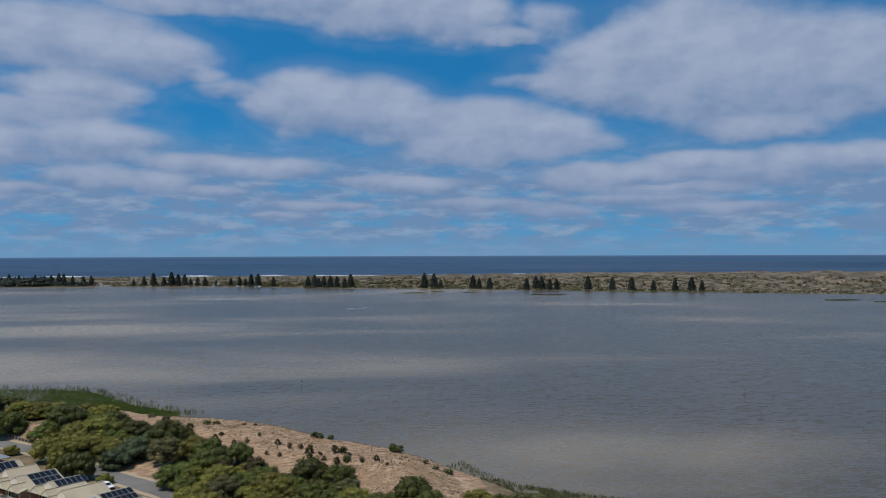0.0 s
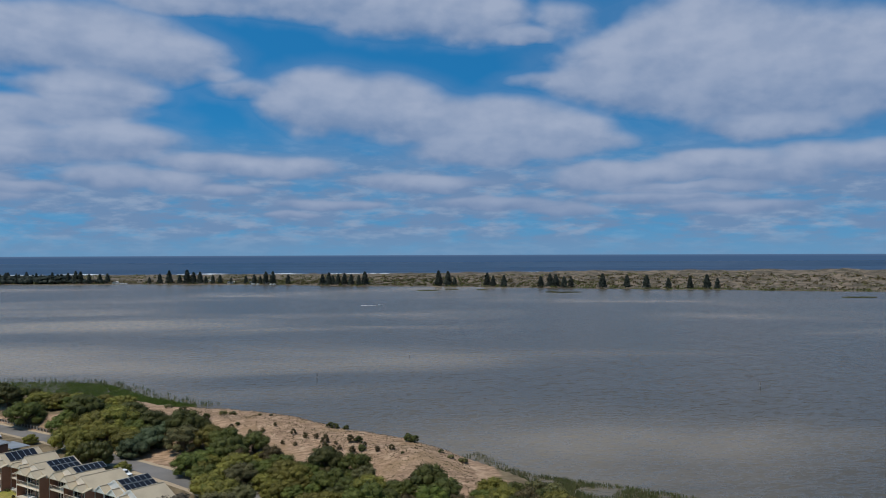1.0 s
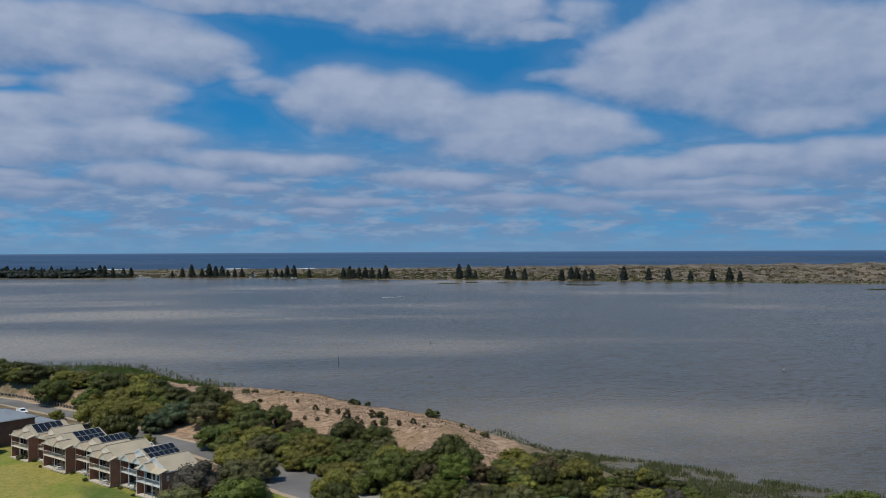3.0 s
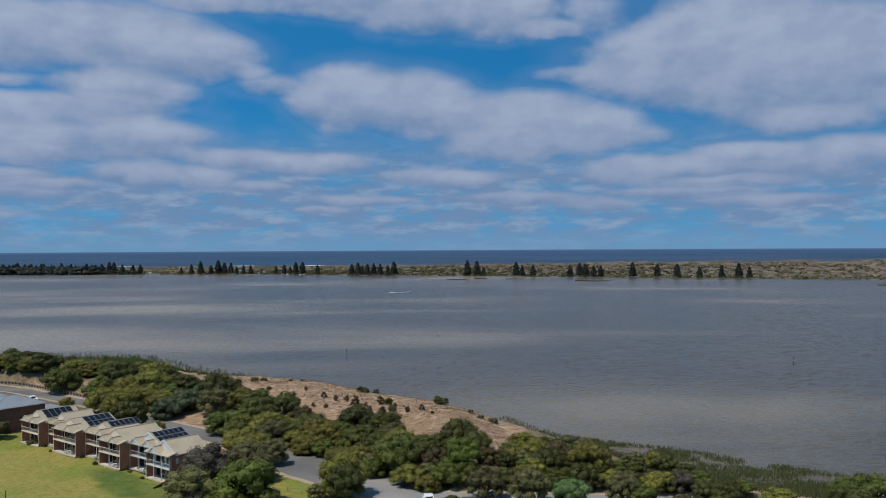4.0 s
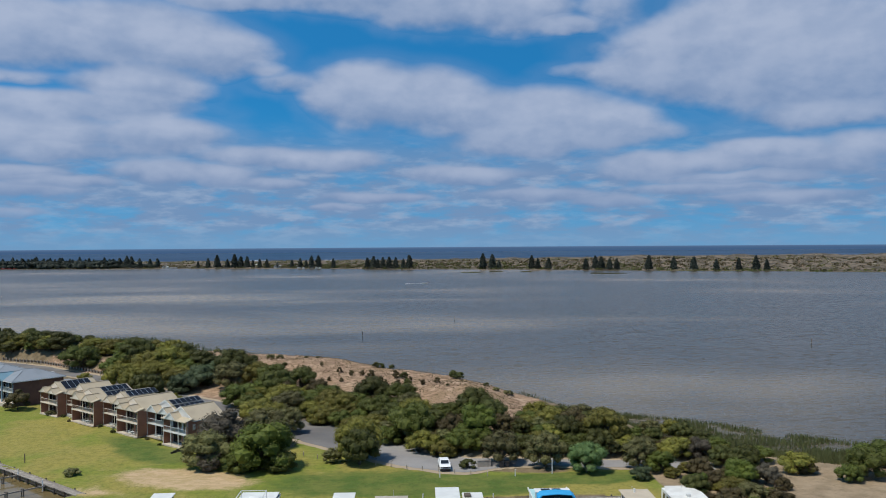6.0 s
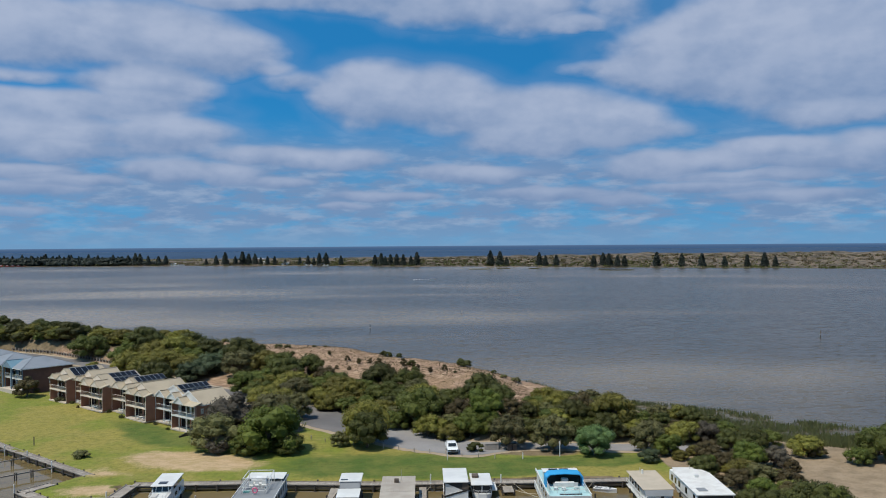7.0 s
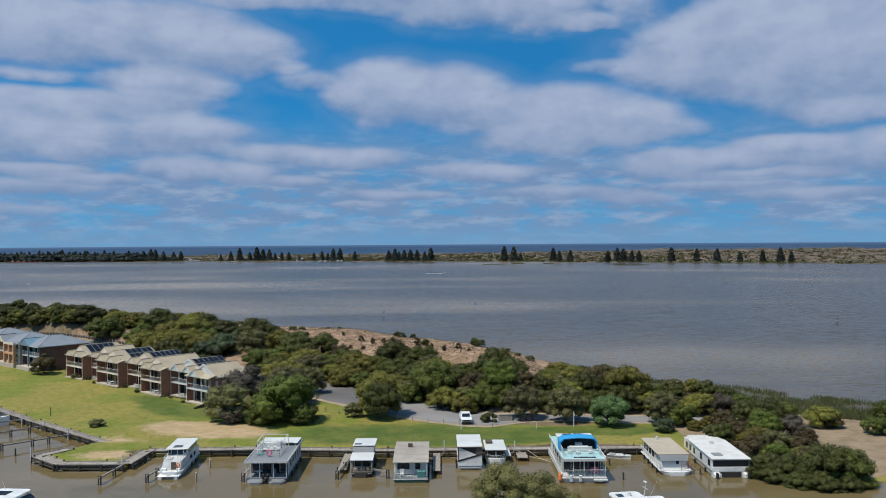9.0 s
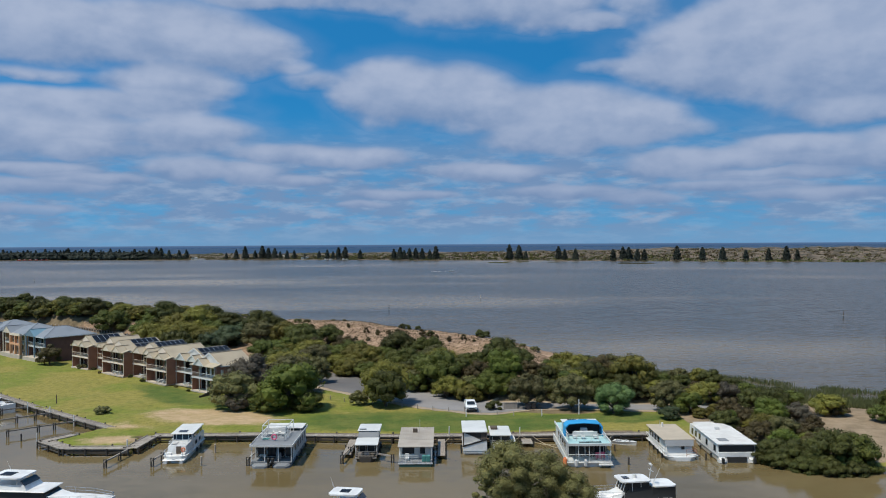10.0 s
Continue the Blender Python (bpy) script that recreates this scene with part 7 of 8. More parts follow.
def mooring_rope(a, b, sag):
    """A slack rope between a boat and the quay."""
    ob = thing("mooring_rope", Matrix(), "slack pale mooring rope between boat and quay", "rope", "mooring ropes")
    a, b = Vector(a), Vector(b)
    n, bm = 8, bmesh.new()
    pts = [a.lerp(b, k / n) - Vector((0, 0, sag * 4 * (k / n) * (1 - k / n))) for k in range(n + 1)]
    for p, q in zip(pts, pts[1:]):
        rod(p, q, 0.035, 0.035, 5, bm)
    part("strand", bm, ROPE, ob)


ROPE = material("pale_rope", (0.46, 0.40, 0.30), 0.9)
for a, b, sag in (((17.4, 125.0, 1.2), (13.6, 133.9, 1.0), 0.5), ((17.3, 127.5, 1.2), (11.9, 133.9, 1.0), 0.6), ((10.0, 131.0, 1.0), (11.8, 134.0, 1.0), 0.25),
                  ((-2.2, 126.0, 1.0), (1.0, 133.9, 1.0), 0.5), ((-26.4, 127.0, 1.2), (-28.6, 135.2, 1.0), 0.4), ((22.7, 127.5, 1.2), (26.0, 134.0, 1.0), 0.4)):
    mooring_rope(a, b, sag)

# ---- vehicles and small things on shore ----
def utility_car(m, paint, label):
    ob = thing("car", m, label, "car")
    w = 1.86
    body = [(0, 0.45), (0.02, 0.85), (0.15, 0.98), (1.35, 1.06), (2.05, 1.62), (2.3, 1.68), (3.6, 1.68), (4.55, 1.5), (4.85, 1.0), (4.9, 0.5)]
    bm = loft([[(x * (1.0 if z < 1.1 else 0.84), y, z) for y, z in body] for x in (-w / 2, -w / 4, w / 4, w / 2)])
    bmesh.ops.recalc_face_normals(bm, faces=bm.faces)
    part("body", bm, paint, ob)
    part("windscreen", loft([[(-0.72, 1.42, 1.12), (0.72, 1.42, 1.12), (0.66, 2.0, 1.58), (-0.66, 2.0, 1.58)], [(-0.72, 1.36, 1.14), (0.72, 1.36, 1.14), (0.66, 1.94, 1.61), (-0.66, 1.94, 1.61)]]), GLASS, ob)
    for s in (-1, 1):
        part("side_window", box(min(s * 0.76, s * 0.82), max(s * 0.76, s * 0.82), 2.05, 4.1, 1.14, 1.52), GLASS, ob)
        part("headlight", box(s * 0.72 - 0.16, s * 0.72 + 0.16, -0.03, 0.03, 0.72, 0.88), GLASS, ob)
        part("mirror", box(s * 0.98 - 0.1, s * 0.98 + 0.1, 1.55, 1.7, 1.1, 1.28), paint, ob)
    part("rear_window", box(-0.62, 0.62, 4.5, 4.62, 1.12, 1.46), GLASS, ob)
    part("grille", box(-0.5, 0.5, -0.04, 0.02, 0.62, 0.86), RUBBER, ob)
    part("bumper", box(-0.9, 0.9, -0.08, 0.1, 0.35, 0.58, bevel=0.04), RUBBER, ob)
    for x in (-0.82, 0.82):
        for y in (0.95, 3.85):
            wh = part("wheel", rod((x - 0.12, y, 0.36), (x + 0.12, y, 0.36), 0.36, n=14), RUBBER, ob)
            part("rim", rod((x + (0.125 if x > 0 else -0.125) - 0.01, y, 0.36), (x + (0.125 if x > 0 else -0.125) + 0.01, y, 0.36), 0.2, n=10), ALU, wh)
    return ob


def on_ground(x, y, turn=0.0, lift=0.0):
    return pose(x, y, height(x, y) + lift, 0, 0, turn)


CAR_WHITE = material("white_car_paint", (0.78, 0.79, 0.80), 0.25, vary=0.05)
CAR_DARK = material("dark_car_paint", (0.03, 0.035, 0.045), 0.25, vary=0.05)
utility_car(on_ground(4.9, 152.0, 4, 0.08), CAR_WHITE, "white four-wheel-drive parked on the asphalt road")
for x, y in ((15.0, 154.8), (16.0, 155.0)):
    ob = thing("wheelie_bin", on_ground(x, y, 8, 0.02), "dark plastic wheelie bin in the shade of a tree", "bin", "bins by the road")
    part("body", loft([[(-0.32, -0.36, 0.12), (0.32, -0.36, 0.12), (0.32, 0.36, 0.12), (-0.32, 0.36, 0.12)], [(-0.40, -0.46, 1.1), (0.40, -0.46, 1.1), (0.40, 0.46, 1.1), (-0.40, 0.46, 1.1)]]), CAR_DARK, ob)
    part("lid", box(-0.43, 0.43, -0.50, 0.50, 1.1, 1.2, bevel=0.04), RUBBER, ob)
    for s in (-0.36, 0.36):
        part("wheel", rod((s - 0.05, 0.40, 0.14), (s + 0.05, 0.40, 0.14), 0.14, n=10), RUBBER, ob)
ob = thing("service_box", on_ground(12.0, 155.6, 4), "low weathered timber service enclosure beside the road", "enclosure")
for k in range(7):
    part("board", box(-1.2 + k * 0.345, -0.875 + k * 0.345, -0.06, 0.0, -0.2, 1.15), TIMBER, ob)
part("top_rail", box(-1.22, 1.22, -0.10, 0.04, 1.15, 1.24), TIMBER, ob)
for x in (-1.15, 1.15):
    part("side", box(x - 0.04, x + 0.04, 0.0, 1.2, -0.2, 1.15), TIMBER, ob)
# a dark board wall running down from the end of the townhouses
ob = thing("edging_wall", ROW @ pose(60.9, -0.2, 0), "low dark timber edging wall sloping down to the lawn", "wall")
for k in range(6):
    part("board", box(0.02, 0.14, -0.6 * (k + 1), -0.6 * k - 0.03, -0.6, 1.0 - 0.16 * k), DARK_TIMBER, ob)
utility_car(on_ground(-58.0, 213.5, 45, 0.06), CAR_WHITE, "white car parked beside the road behind the townhouses")
utility_car(on_ground(-106.5, 257.5, 40, 0.0), CAR_WHITE, "white car parked beside the villas below the road")

for x, y, h, label in ((23.4, 150.2, 2.6, "tall slim white post on the lawn"), (3.8, 148.8, 1.2, "short white marker post by the road"), (16.8, 148.9, 1.1, "short white power pedestal on the grass"),
                       (-72.9, 163.0, 1.6, "thin rusty stake on the lawn")):
    ob = thing("post", on_ground(x, y), label, "post")
    part("shaft", box(-0.07, 0.07, -0.07, 0.07, -0.3, h), WHITE if "white" in label else BARK, ob)
    part("cap", box(-0.09, 0.09, -0.09, 0.09, h, h + 0.05), WHITE if "white" in label else BARK, ob)
rng = random.Random(31)
for k in range(16):
    t = k / 15
    x, y = -30 + 42 * t, 169.5 - 25 * t + 4.5 * t * t
    ob = thing("bollard", on_ground(x, y), "low timber bollard along the road edge", "bollard", "bollards along the lawn")
    part("shaft", rod((0, 0, -0.3), (0, 0, 0.75), 0.08, n=7), TIMBER, ob)
    part("cap", rod((0, 0, 0.75), (0, 0, 0.80), 0.085, 0.04, n=7), TIMBER, ob)

# low retaining wall of posts and planks along the upper road
wall = tagged(new("retaining_wall"), "low timber retaining wall with upright posts along the road", "wall", kind="structure")
line = [(-140, 297.5), (-122, 287.8), (-107, 275.6), (-90, 261.6), (-80, 252)]
for (ax, ay), (bx, by) in zip(line, line[1:]):
    n = int(math.hypot(bx - ax, by - ay) / 1.6)
    for k in range(n):
        x, y = ax + (bx - ax) * k / n, ay + (by - ay) * k / n
        x2, y2 = ax + (bx - ax) * (k + 1) / n, ay + (by - ay) * (k + 1) / n
        z = height(x, y)
        part("post", box(x - 0.16, x + 0.16, y - 0.16, y + 0.16, z - 0.5, z + 1.15), TIMBER, wall)
        part("plank", bar((x, y + 0.25, z + 0.3), (x2, y2 + 0.25, height(x2, y2) + 0.3), 0.08, 0.9), DARK_TIMBER, wall)
# dark garden fence and sheds behind the townhouses
for x in range(3, 60, 9):
    ob = thing("yard_fence", ROW @ pose(x, 13.4, 0.2), "dark timber screen fence behind the townhouses", "fence", "yard fences")
    for k in range(12):
        part("slat", box(k * 0.3, k * 0.3 + 0.27, 0, 0.04, -0.4, 1.7), DARK_TIMBER, ob)
    part("fence_rail", box(0, 3.6, 0.04, 0.1, 1.2, 1.3), DARK_TIMBER, ob)
ob = thing("carport", on_ground(-101.5, 243.5, -41.5), "pale blue-grey flat metal carport behind the houses", "carport")
part("roof", box(0, 9, 0, 5, 2.3, 2.42), GREY_ROOF, ob)
for x in (0.2, 8.8):
    for y in (0.2, 4.8):
        part("post", box(x - 0.06, x + 0.06, y - 0.06, y + 0.06, -0.5, 2.3), WHITE, ob)

# ---- far shore ----
def pine(seed, h):
    """A Norfolk pine: tapered trunk and tiers of drooping branches."""
    rng = random.Random(seed)
    ob = thing("norfolk_pine", Matrix(), "tall dark Norfolk Island pine on the far shore", "tree", "pines on the far shore")
    part("trunk", rod((0, 0, -1), (0, 0, h), 0.45, 0.05, 7), BARK, ob)
    bm = bmesh.new()
    z, k = h * 0.10, 0
    while z < h * 0.985:
        f = 1 - z / h
        reach = (0.6 + h * 0.225 * f ** 0.7) * rng.uniform(0.85, 1.08)
        n = 7 if f > 0.3 else 4
        for i in range(n):
            a = math.tau * (i + rng.uniform(-0.25, 0.25)) / n + k * 0.5
            r = reach * rng.uniform(0.75, 1.1)
            d = Vector((math.cos(a), math.sin(a), 0))
            leafy(bm, rng, d * r * 0.62 + Vector((0, 0, z + r * 0.08)), (r * 0.46, r * 0.46, h * 0.026), 20, 0.40 + 0.11 * r)
        z += max(0.5, h * 0.050 * (0.5 + f))
        k += 1
    part("crown", bm, LEAF["pine"], ob)
    return ob


PINES = [pine(41, 22), pine(42, 19), pine(43, 24)]
SEEN = set()


def stand_pine(k, x, y, s, turn):
    ob = PINES[k]
    m = Matrix.Translation((x, y, max(height(x, y), 0.2) - 0.3)) @ Matrix.Rotation(turn, 4, "Z") @ Matrix.Diagonal((s * 1.36, s * 1.36, s, 1))
    if k in SEEN:
        ob = copy_thing(ob, m)
    SEEN.add(k)
    ob.matrix_basis = m


def shore_y(x):
    return float(np.interp(x, [p[0] for p in SPIT], [p[1] for p in SPIT]))


rng = random.Random(44)
# single pines and their rows along the far shore: x, height
for x, h in ((-550, 20), (-535, 24), (-526, 23), (-510, 19), (-491, 18), (-477, 19), (-398, 13), (-379, 19), (-362, 25), (-344, 17), (-329, 26), (-318, 22), (-306, 22),
             (-295, 15), (-283, 17), (-270, 17), (-250, 11), (-223, 15), (-207, 18), (-196, 15), (-185, 23), (-173, 23), (-145, 18), (-84, 19), (-73, 22), (-66, 17), (-57, 20), (-46, 21), (-35, 20), (-22, 18), (-12, 24),
             (108, 26), (123, 25), (134, 15), (183, 23), (192, 18), (208, 19), (261, 18), (275, 22), (283, 21), (294, 18), (304, 18), (347, 23), (380, 21), (406, 21),
             (434, 17), (464, 19), (488, 22), (500, 17)):
    k = rng.randrange(3)
    stand_pine(k, x, shore_y(x) + 16 + rng.uniform(-3, 4), 0.97 * h / (22, 19, 24)[k], rng.uniform(0, 6))
x = -1000.0
while x < -565:
    k = rng.randrange(3)
    stand_pine(k, x, shore_y(x) + rng.uniform(12, 60), rng.uniform(0.6, 0.95), rng.uniform(0, 6))
    x += rng.uniform(2.0, 4.5) if rng.random() < 0.93 else 22
for k in (0, 1, 2):
    if k not in SEEN:
        stand_pine(k, -700 + k, shore_y(-700) + 20, 0.9, 0)


def clump_band(name, seed, count, place, leaf, size, label, lift=0.0, per=26, fine=0.42):
    """Low scrub too far away to count, one object."""
    rng = random.Random(seed)
    bm = bmesh.new()
    spots = [place(rng) for _ in range(count)]
    ground = lie([p[0] for p in spots], [p[1] for p in spots])[0]
    for (x, y), z in zip(spots, ground):
        if z < -0.5:
            continue
        s = size * rng.uniform(0.5, 1.4)
        leafy(bm, rng, (x, y, z + s * 0.3 + lift), (s * 1.4, s * 1.1, s * 0.7), per, s * fine)
    ob = part(name, bm, LEAF[leaf])
    return tagged(ob, label, "shrubs", kind="stuff")


def along_far(lo, hi, near, far):
    def place(rng):
        x = rng.uniform(lo, hi)
        return x, shore_y(x) + rng.uniform(near, far)
    return place


clump_band("scrub", 54, 800, along_far(-1000, -562, 8, 50), "pine", 5.5, "dense dark grove under the far pines", 2.0, per=70, fine=0.34)
clump_band("scrub", 55, 620, along_far(-1000, -562, 10, 50), "pine", 5.0, "tops of the dense dark far grove", 7.0, per=70, fine=0.34)
clump_band("scrub", 57, 60, along_far(-556, -478, 8, 26), "pine", 4.0, "dark undergrowth between the far pines", 3.0, per=60, fine=0.24)
clump_band("scrub", 56, 500, along_far(300, 1000, 0.5, 12), "reedgreen", 1.0, "green reedy fringe of the far shore", per=8)
clump_band("scrub", 51, 420, along_far(-900, 900, 3, 20), "dark", 2.2, "low dark scrub along the far shore", per=14)
clump_band("scrub", 52, 1500, along_far(-700, 900, 20, 420), "grey", 2.2, "grey-green scrub dotted over the far dunes", per=14)
clump_band("scrub", 58, 1300, along_far(-100, 950, 16, 330), "brown", 2.4, "dry brown scrub over the far dunes", per=14)
clump_band("scrub", 59, 700, along_far(60, 950, 60, 330), "straw", 1.5, "pale tussocks and sand blows on the far dunes", per=10)
clump_band("scrub", 60, 500, along_far(-300, 420, 8, 160), "dark", 2.6, "dark low thickets behind the far shore", per=16)
clump_band("scrub", 53, 500, along_far(-900, -60, 10, 120), "brown", 2.6, "dry brown scrub behind the far pines", per=14)


def islet(x, y, L, w):
    bm = bmesh.new()
    rng = random.Random(int(x))
    ring = [(L / 2 * math.cos(a) * rng.uniform(0.85, 1.1), w / 2 * math.sin(a) * rng.uniform(0.8, 1.1)) for a in [math.tau * k / 16 for k in range(16)]]
    slab(ring, -0.5, 0.12, bm)
    for _ in range(160):
        a, r = rng.uniform(0, math.tau), math.sqrt(rng.random())
        px, py = L / 2 * r * math.cos(a), w / 2 * r * math.sin(a)
        leafy(bm, rng, (px, py, 0.4), (1.0, 0.8, 0.5), 5, 0.5)
    ob = part("reed_islet", bm, LEAF["dark"])
    ob.matrix_basis = pose(x, y, 0)
    tagged(ob, "low dark reedy islet off the far shore", "islet", "islets")


for x, y, L, w in ((80, 1255, 32, 10), (118, 1285, 20, 8), (160, 1262, 14, 6), (245, 1176, 16, 7), (264, 1165, 40, 12), (575, 985, 44, 14), (618, 940, 60, 16)):
    islet(x, y, L, w)


def far_house(x, w, d, h, wall, roof, label, back=34):
    y = shore_y(x) + back
    ob = thing("far_house", pose(x, y, height(x, y)), label, "house", "houses on the far shore")
    part("wall", box(-w / 2, w / 2, 0, d, -1.5, h), wall, ob)
    gable_roof(ob, -w / 2, w / 2, -0.5, d + 0.5, h, w * 0.16, roof, 0.5)
    for k in range(3):
        part("window", box(-w / 2 + w * (k + 0.3) / 3, -w / 2 + w * (k + 0.8) / 3, -0.06, 0.0, h * 0.35, h * 0.75), GLASS, ob)


for x, w, h, back, label in ((-672, 16, 6, 22, "white house among the far pines"), (-640, 10, 4, 26, "small pale house among the far pines"), (-575, 12, 4, 16, "pale shed among the far pines"),
                             (-180, 14, 3.5, 14, "long white boatshed on the far shore"), (-250, 12, 3.5, 14, "low pale house on the far shore"), (-212, 10, 3.5, 26, "low pale house behind far trees"),
                             (-300, 9, 3.5, 60, "small roof behind the far pines"), (-460, 10, 3, 10, "pale boatshed on the far shore")):
    far_house(x, w, 8, h, WHITE, DIRTY_ROOF, label, back)
for k, x in enumerate((-452, -445, -440, -436, -205, -196, -172, -166)):
    ob = thing("beached_boat", pose(x, shore_y(x) + 5, height(x, shore_y(x) + 5) + 0.4, 0, 0, 80 + k * 9), "small white boat drawn up on the far beach", "boat", "beached boats")
    part("hull", hull(2.0, 6.0, 0.9, bow=2.4), GEL, ob)
    part("cabin", box(-0.7, 0.7, 2.4, 4.4, 0.9, 1.9, bevel=0.1), GEL, ob)
for k in range(6):
    ob = thing("red_boat", pose(-800 + k * 11, shore_y(-800) + 2, 0.6, 0, 0, 70 + k * 13), "small red-hulled boat on the far beach", "boat", "beached boats")
    part("hull", hull(2.2, 7.0, 1.2, bow=2.6), RED, ob)
    part("cabin", box(-0.7, 0.7, 2.4, 4.8, 1.2, 2.2, bevel=0.1), GEL, ob)

# surf beyond the dunes
bm = bmesh.new()
rng = random.Random(61)
for _ in range(60):
    x, y = rng.uniform(-1500, 1100), rng.choice((2190, 2230, 2290, 2350)) + rng.uniform(-14, 14)
    L, w = rng.uniform(40, 160), rng.uniform(2, 7)
    n = 8
    top = [bm.verts.new((x + L * (i / n - 0.5), y + w * math.sin(math.pi * i / n) * rng.uniform(0.5, 1), 0.55 * math.sin(math.pi * i / n) + 0.1)) for i in range(n + 1)]
    low = [bm.verts.new((x + L * (i / n - 0.5), y - w * math.sin(math.pi * i / n) * rng.uniform(0.5, 1) - 0.05, 0.05)) for i in range(n + 1)]
    for i in range(n):
        bm.faces.new((low[i], low[i + 1], top[i + 1], top[i]))
tagged(part("surf", bm, FOAM), "white broken surf off the sea beach", "surf", kind="stuff")

# channel marks in the lagoon
for x, y, h, mat, label in ((-23.7, 378, 3.4, DARK_TIMBER, "dark timber channel marker pile in the lagoon"), (154.5, 335, 3.2, BARK, "rust-topped channel marker pile in the lagoon"),
                            (19.8, 458, 2.8, TIMBER, "pale channel marker pile in the lagoon"), (-330, 700, 2.6, TIMBER, "far channel marker pile in the lagoon")):
    ob = thing("channel_marker", pose(x, y, 0), label, "marker", "channel markers")
    part("pile", rod((0, 0, -2), (0, 0, h * 0.55), 0.14, 0.13, 8), DARK_TIMBER, ob)
    part("topmark", rod((0, 0, h * 0.55), (0, 0, h), 0.17, 0.14, 8), mat, ob)
    part("band", rod((0, 0, h * 0.5), (0, 0, h * 0.56), 0.2, n=8), WHITE, ob)
ob = thing("speedboat", pose(12, 909, 0, 0, 0, 90), "small speedboat with a white wake", "boat")
part("hull", hull(2.2, 6.0, 0.9, bow=2.6), GEL, ob)
part("screen", box(-0.8, 0.8, 2.2, 2.3, 0.9, 1.6), GLASS, ob)
bm = bmesh.new()
for a, b in ((-1, -0.4), (0.4, 1)):
    v = [bm.verts.new(p) for p in ((a * 0.6, 5, 0.06), (b * 0.6, 5, 0.06), (b * 2.6, 24, 0.05), (a * 2.6, 24, 0.05))]
    bm.faces.new(v)
part("wake", bm, FOAM, ob, "thin white wake")

# ---- reeds, shrubs and tufts ----
def reed_bed(name, seed, count, place, leaf, h, label, patchy=False, lean=0.14):
    """Upright blades too many to count, rooted at the water's edge."""
    rng = random.Random(seed)
    verts, faces = [], []
    spots = [place(rng) for _ in range(count)]
    if patchy:
        thick = ripple(np.array([p[0] for p in spots]), np.array([p[1] for p in spots]), 9, seed)
        spots = [p for p, q in zip(spots, thick) if q > -0.25]
    ground = np.maximum(lie([p[0] for p in spots], [p[1] for p in spots])[0], -0.3)
    for (x, y, s), z in zip(spots, ground):
        for _ in range(5):
            bx, by = x + rng.gauss(0, 0.45), y + rng.gauss(0, 0.45)
            a = rng.uniform(0, math.pi)
            hh, w = h * s * rng.uniform(0.55, 1.15), rng.uniform(0.04, 0.09)
            lx, ly = rng.gauss(0, lean) * hh, rng.gauss(0, lean) * hh
            dx, dy = w * math.cos(a), w * math.sin(a)
            i = len(verts)
            verts += [(bx - dx, by - dy, z), (bx + dx, by + dy, z), (bx + dx * 0.8 + lx * 0.5, by + dy * 0.8 + ly * 0.5, z + hh * 0.6),
                      (bx + lx, by + ly, z + hh), (bx - dx * 0.8 + lx * 0.5, by - dy * 0.8 + ly * 0.5, z + hh * 0.6)]
            faces.append((i, i + 1, i + 2, i + 3, i + 4))
    me = bpy.data.meshes.new(name)
    me.from_pydata(verts, [], faces)
    me.materials.append(LEAF[leaf])
    return tagged(new(name, me), label, "reeds", kind="stuff")


def between(inner, outer, thin=1.0):
    """Places between two lines of equally many points."""
    def place(rng):
        k = rng.uniform(0, len(inner) - 1.001)
        i, t = int(k), k - int(k)
        a = Vector(inner[i]).lerp(Vector(inner[i + 1]), t)
        b = Vector(outer[i]).lerp(Vector(outer[i + 1]), t)
        u = rng.random() ** thin
        p = a.lerp(b, u)
        return p.x, p.y, 1.0
    return place


reed_bed("reeds", 71, 9000, between([(-180, 352), (-125, 340), (-95, 322), (-75, 304), (-62, 300)], [(-175, 388), (-129, 385), (-109, 374), (-85, 341), (-64, 322)]), "reedgreen", 1.0, "dense green reed bed in the lagoon shallows", lean=0.6)
reed_bed("reeds", 72, 260, between([(-175, 383), (-129, 382), (-109, 372), (-85, 340), (-60, 318)], [(-172, 396), (-126, 393), (-104, 378), (-78, 345), (-55, 322)], 1.4), "reed", 2.0, "tall sparse reeds on the outer edge of the bed")
reed_bed("reeds", 73, 3000, between([(34, 202), (46, 188), (58, 176), (70, 163), (84, 156)], [(42, 211), (53, 203), (66, 195), (78, 182), (90, 172)], 0.85), "reed", 1.25, "olive and straw reeds standing in the lagoon", True)
reed_bed("reeds", 76, 2200, between([(40, 190), (50, 176), (60, 165), (70, 157), (80, 153)], [(41, 200), (52, 189), (64, 180), (77, 169), (88, 161)]), "reed", 0.9, "olive and straw rushes on the low lagoon bank")
reed_bed("reeds", 74, 260, between([(22, 232), (30, 215), (36, 204)], [(29, 238), (36, 220), (42, 210)]), "reed", 1.2, "thin reeds at the foot of the dune")
reed_bed("reeds", 75, 450, between([(84, 156), (120, 150), (160, 152)], [(92, 170), (124, 166), (164, 168)]), "reed", 1.7, "olive reeds along the eastern lagoon edge", True)


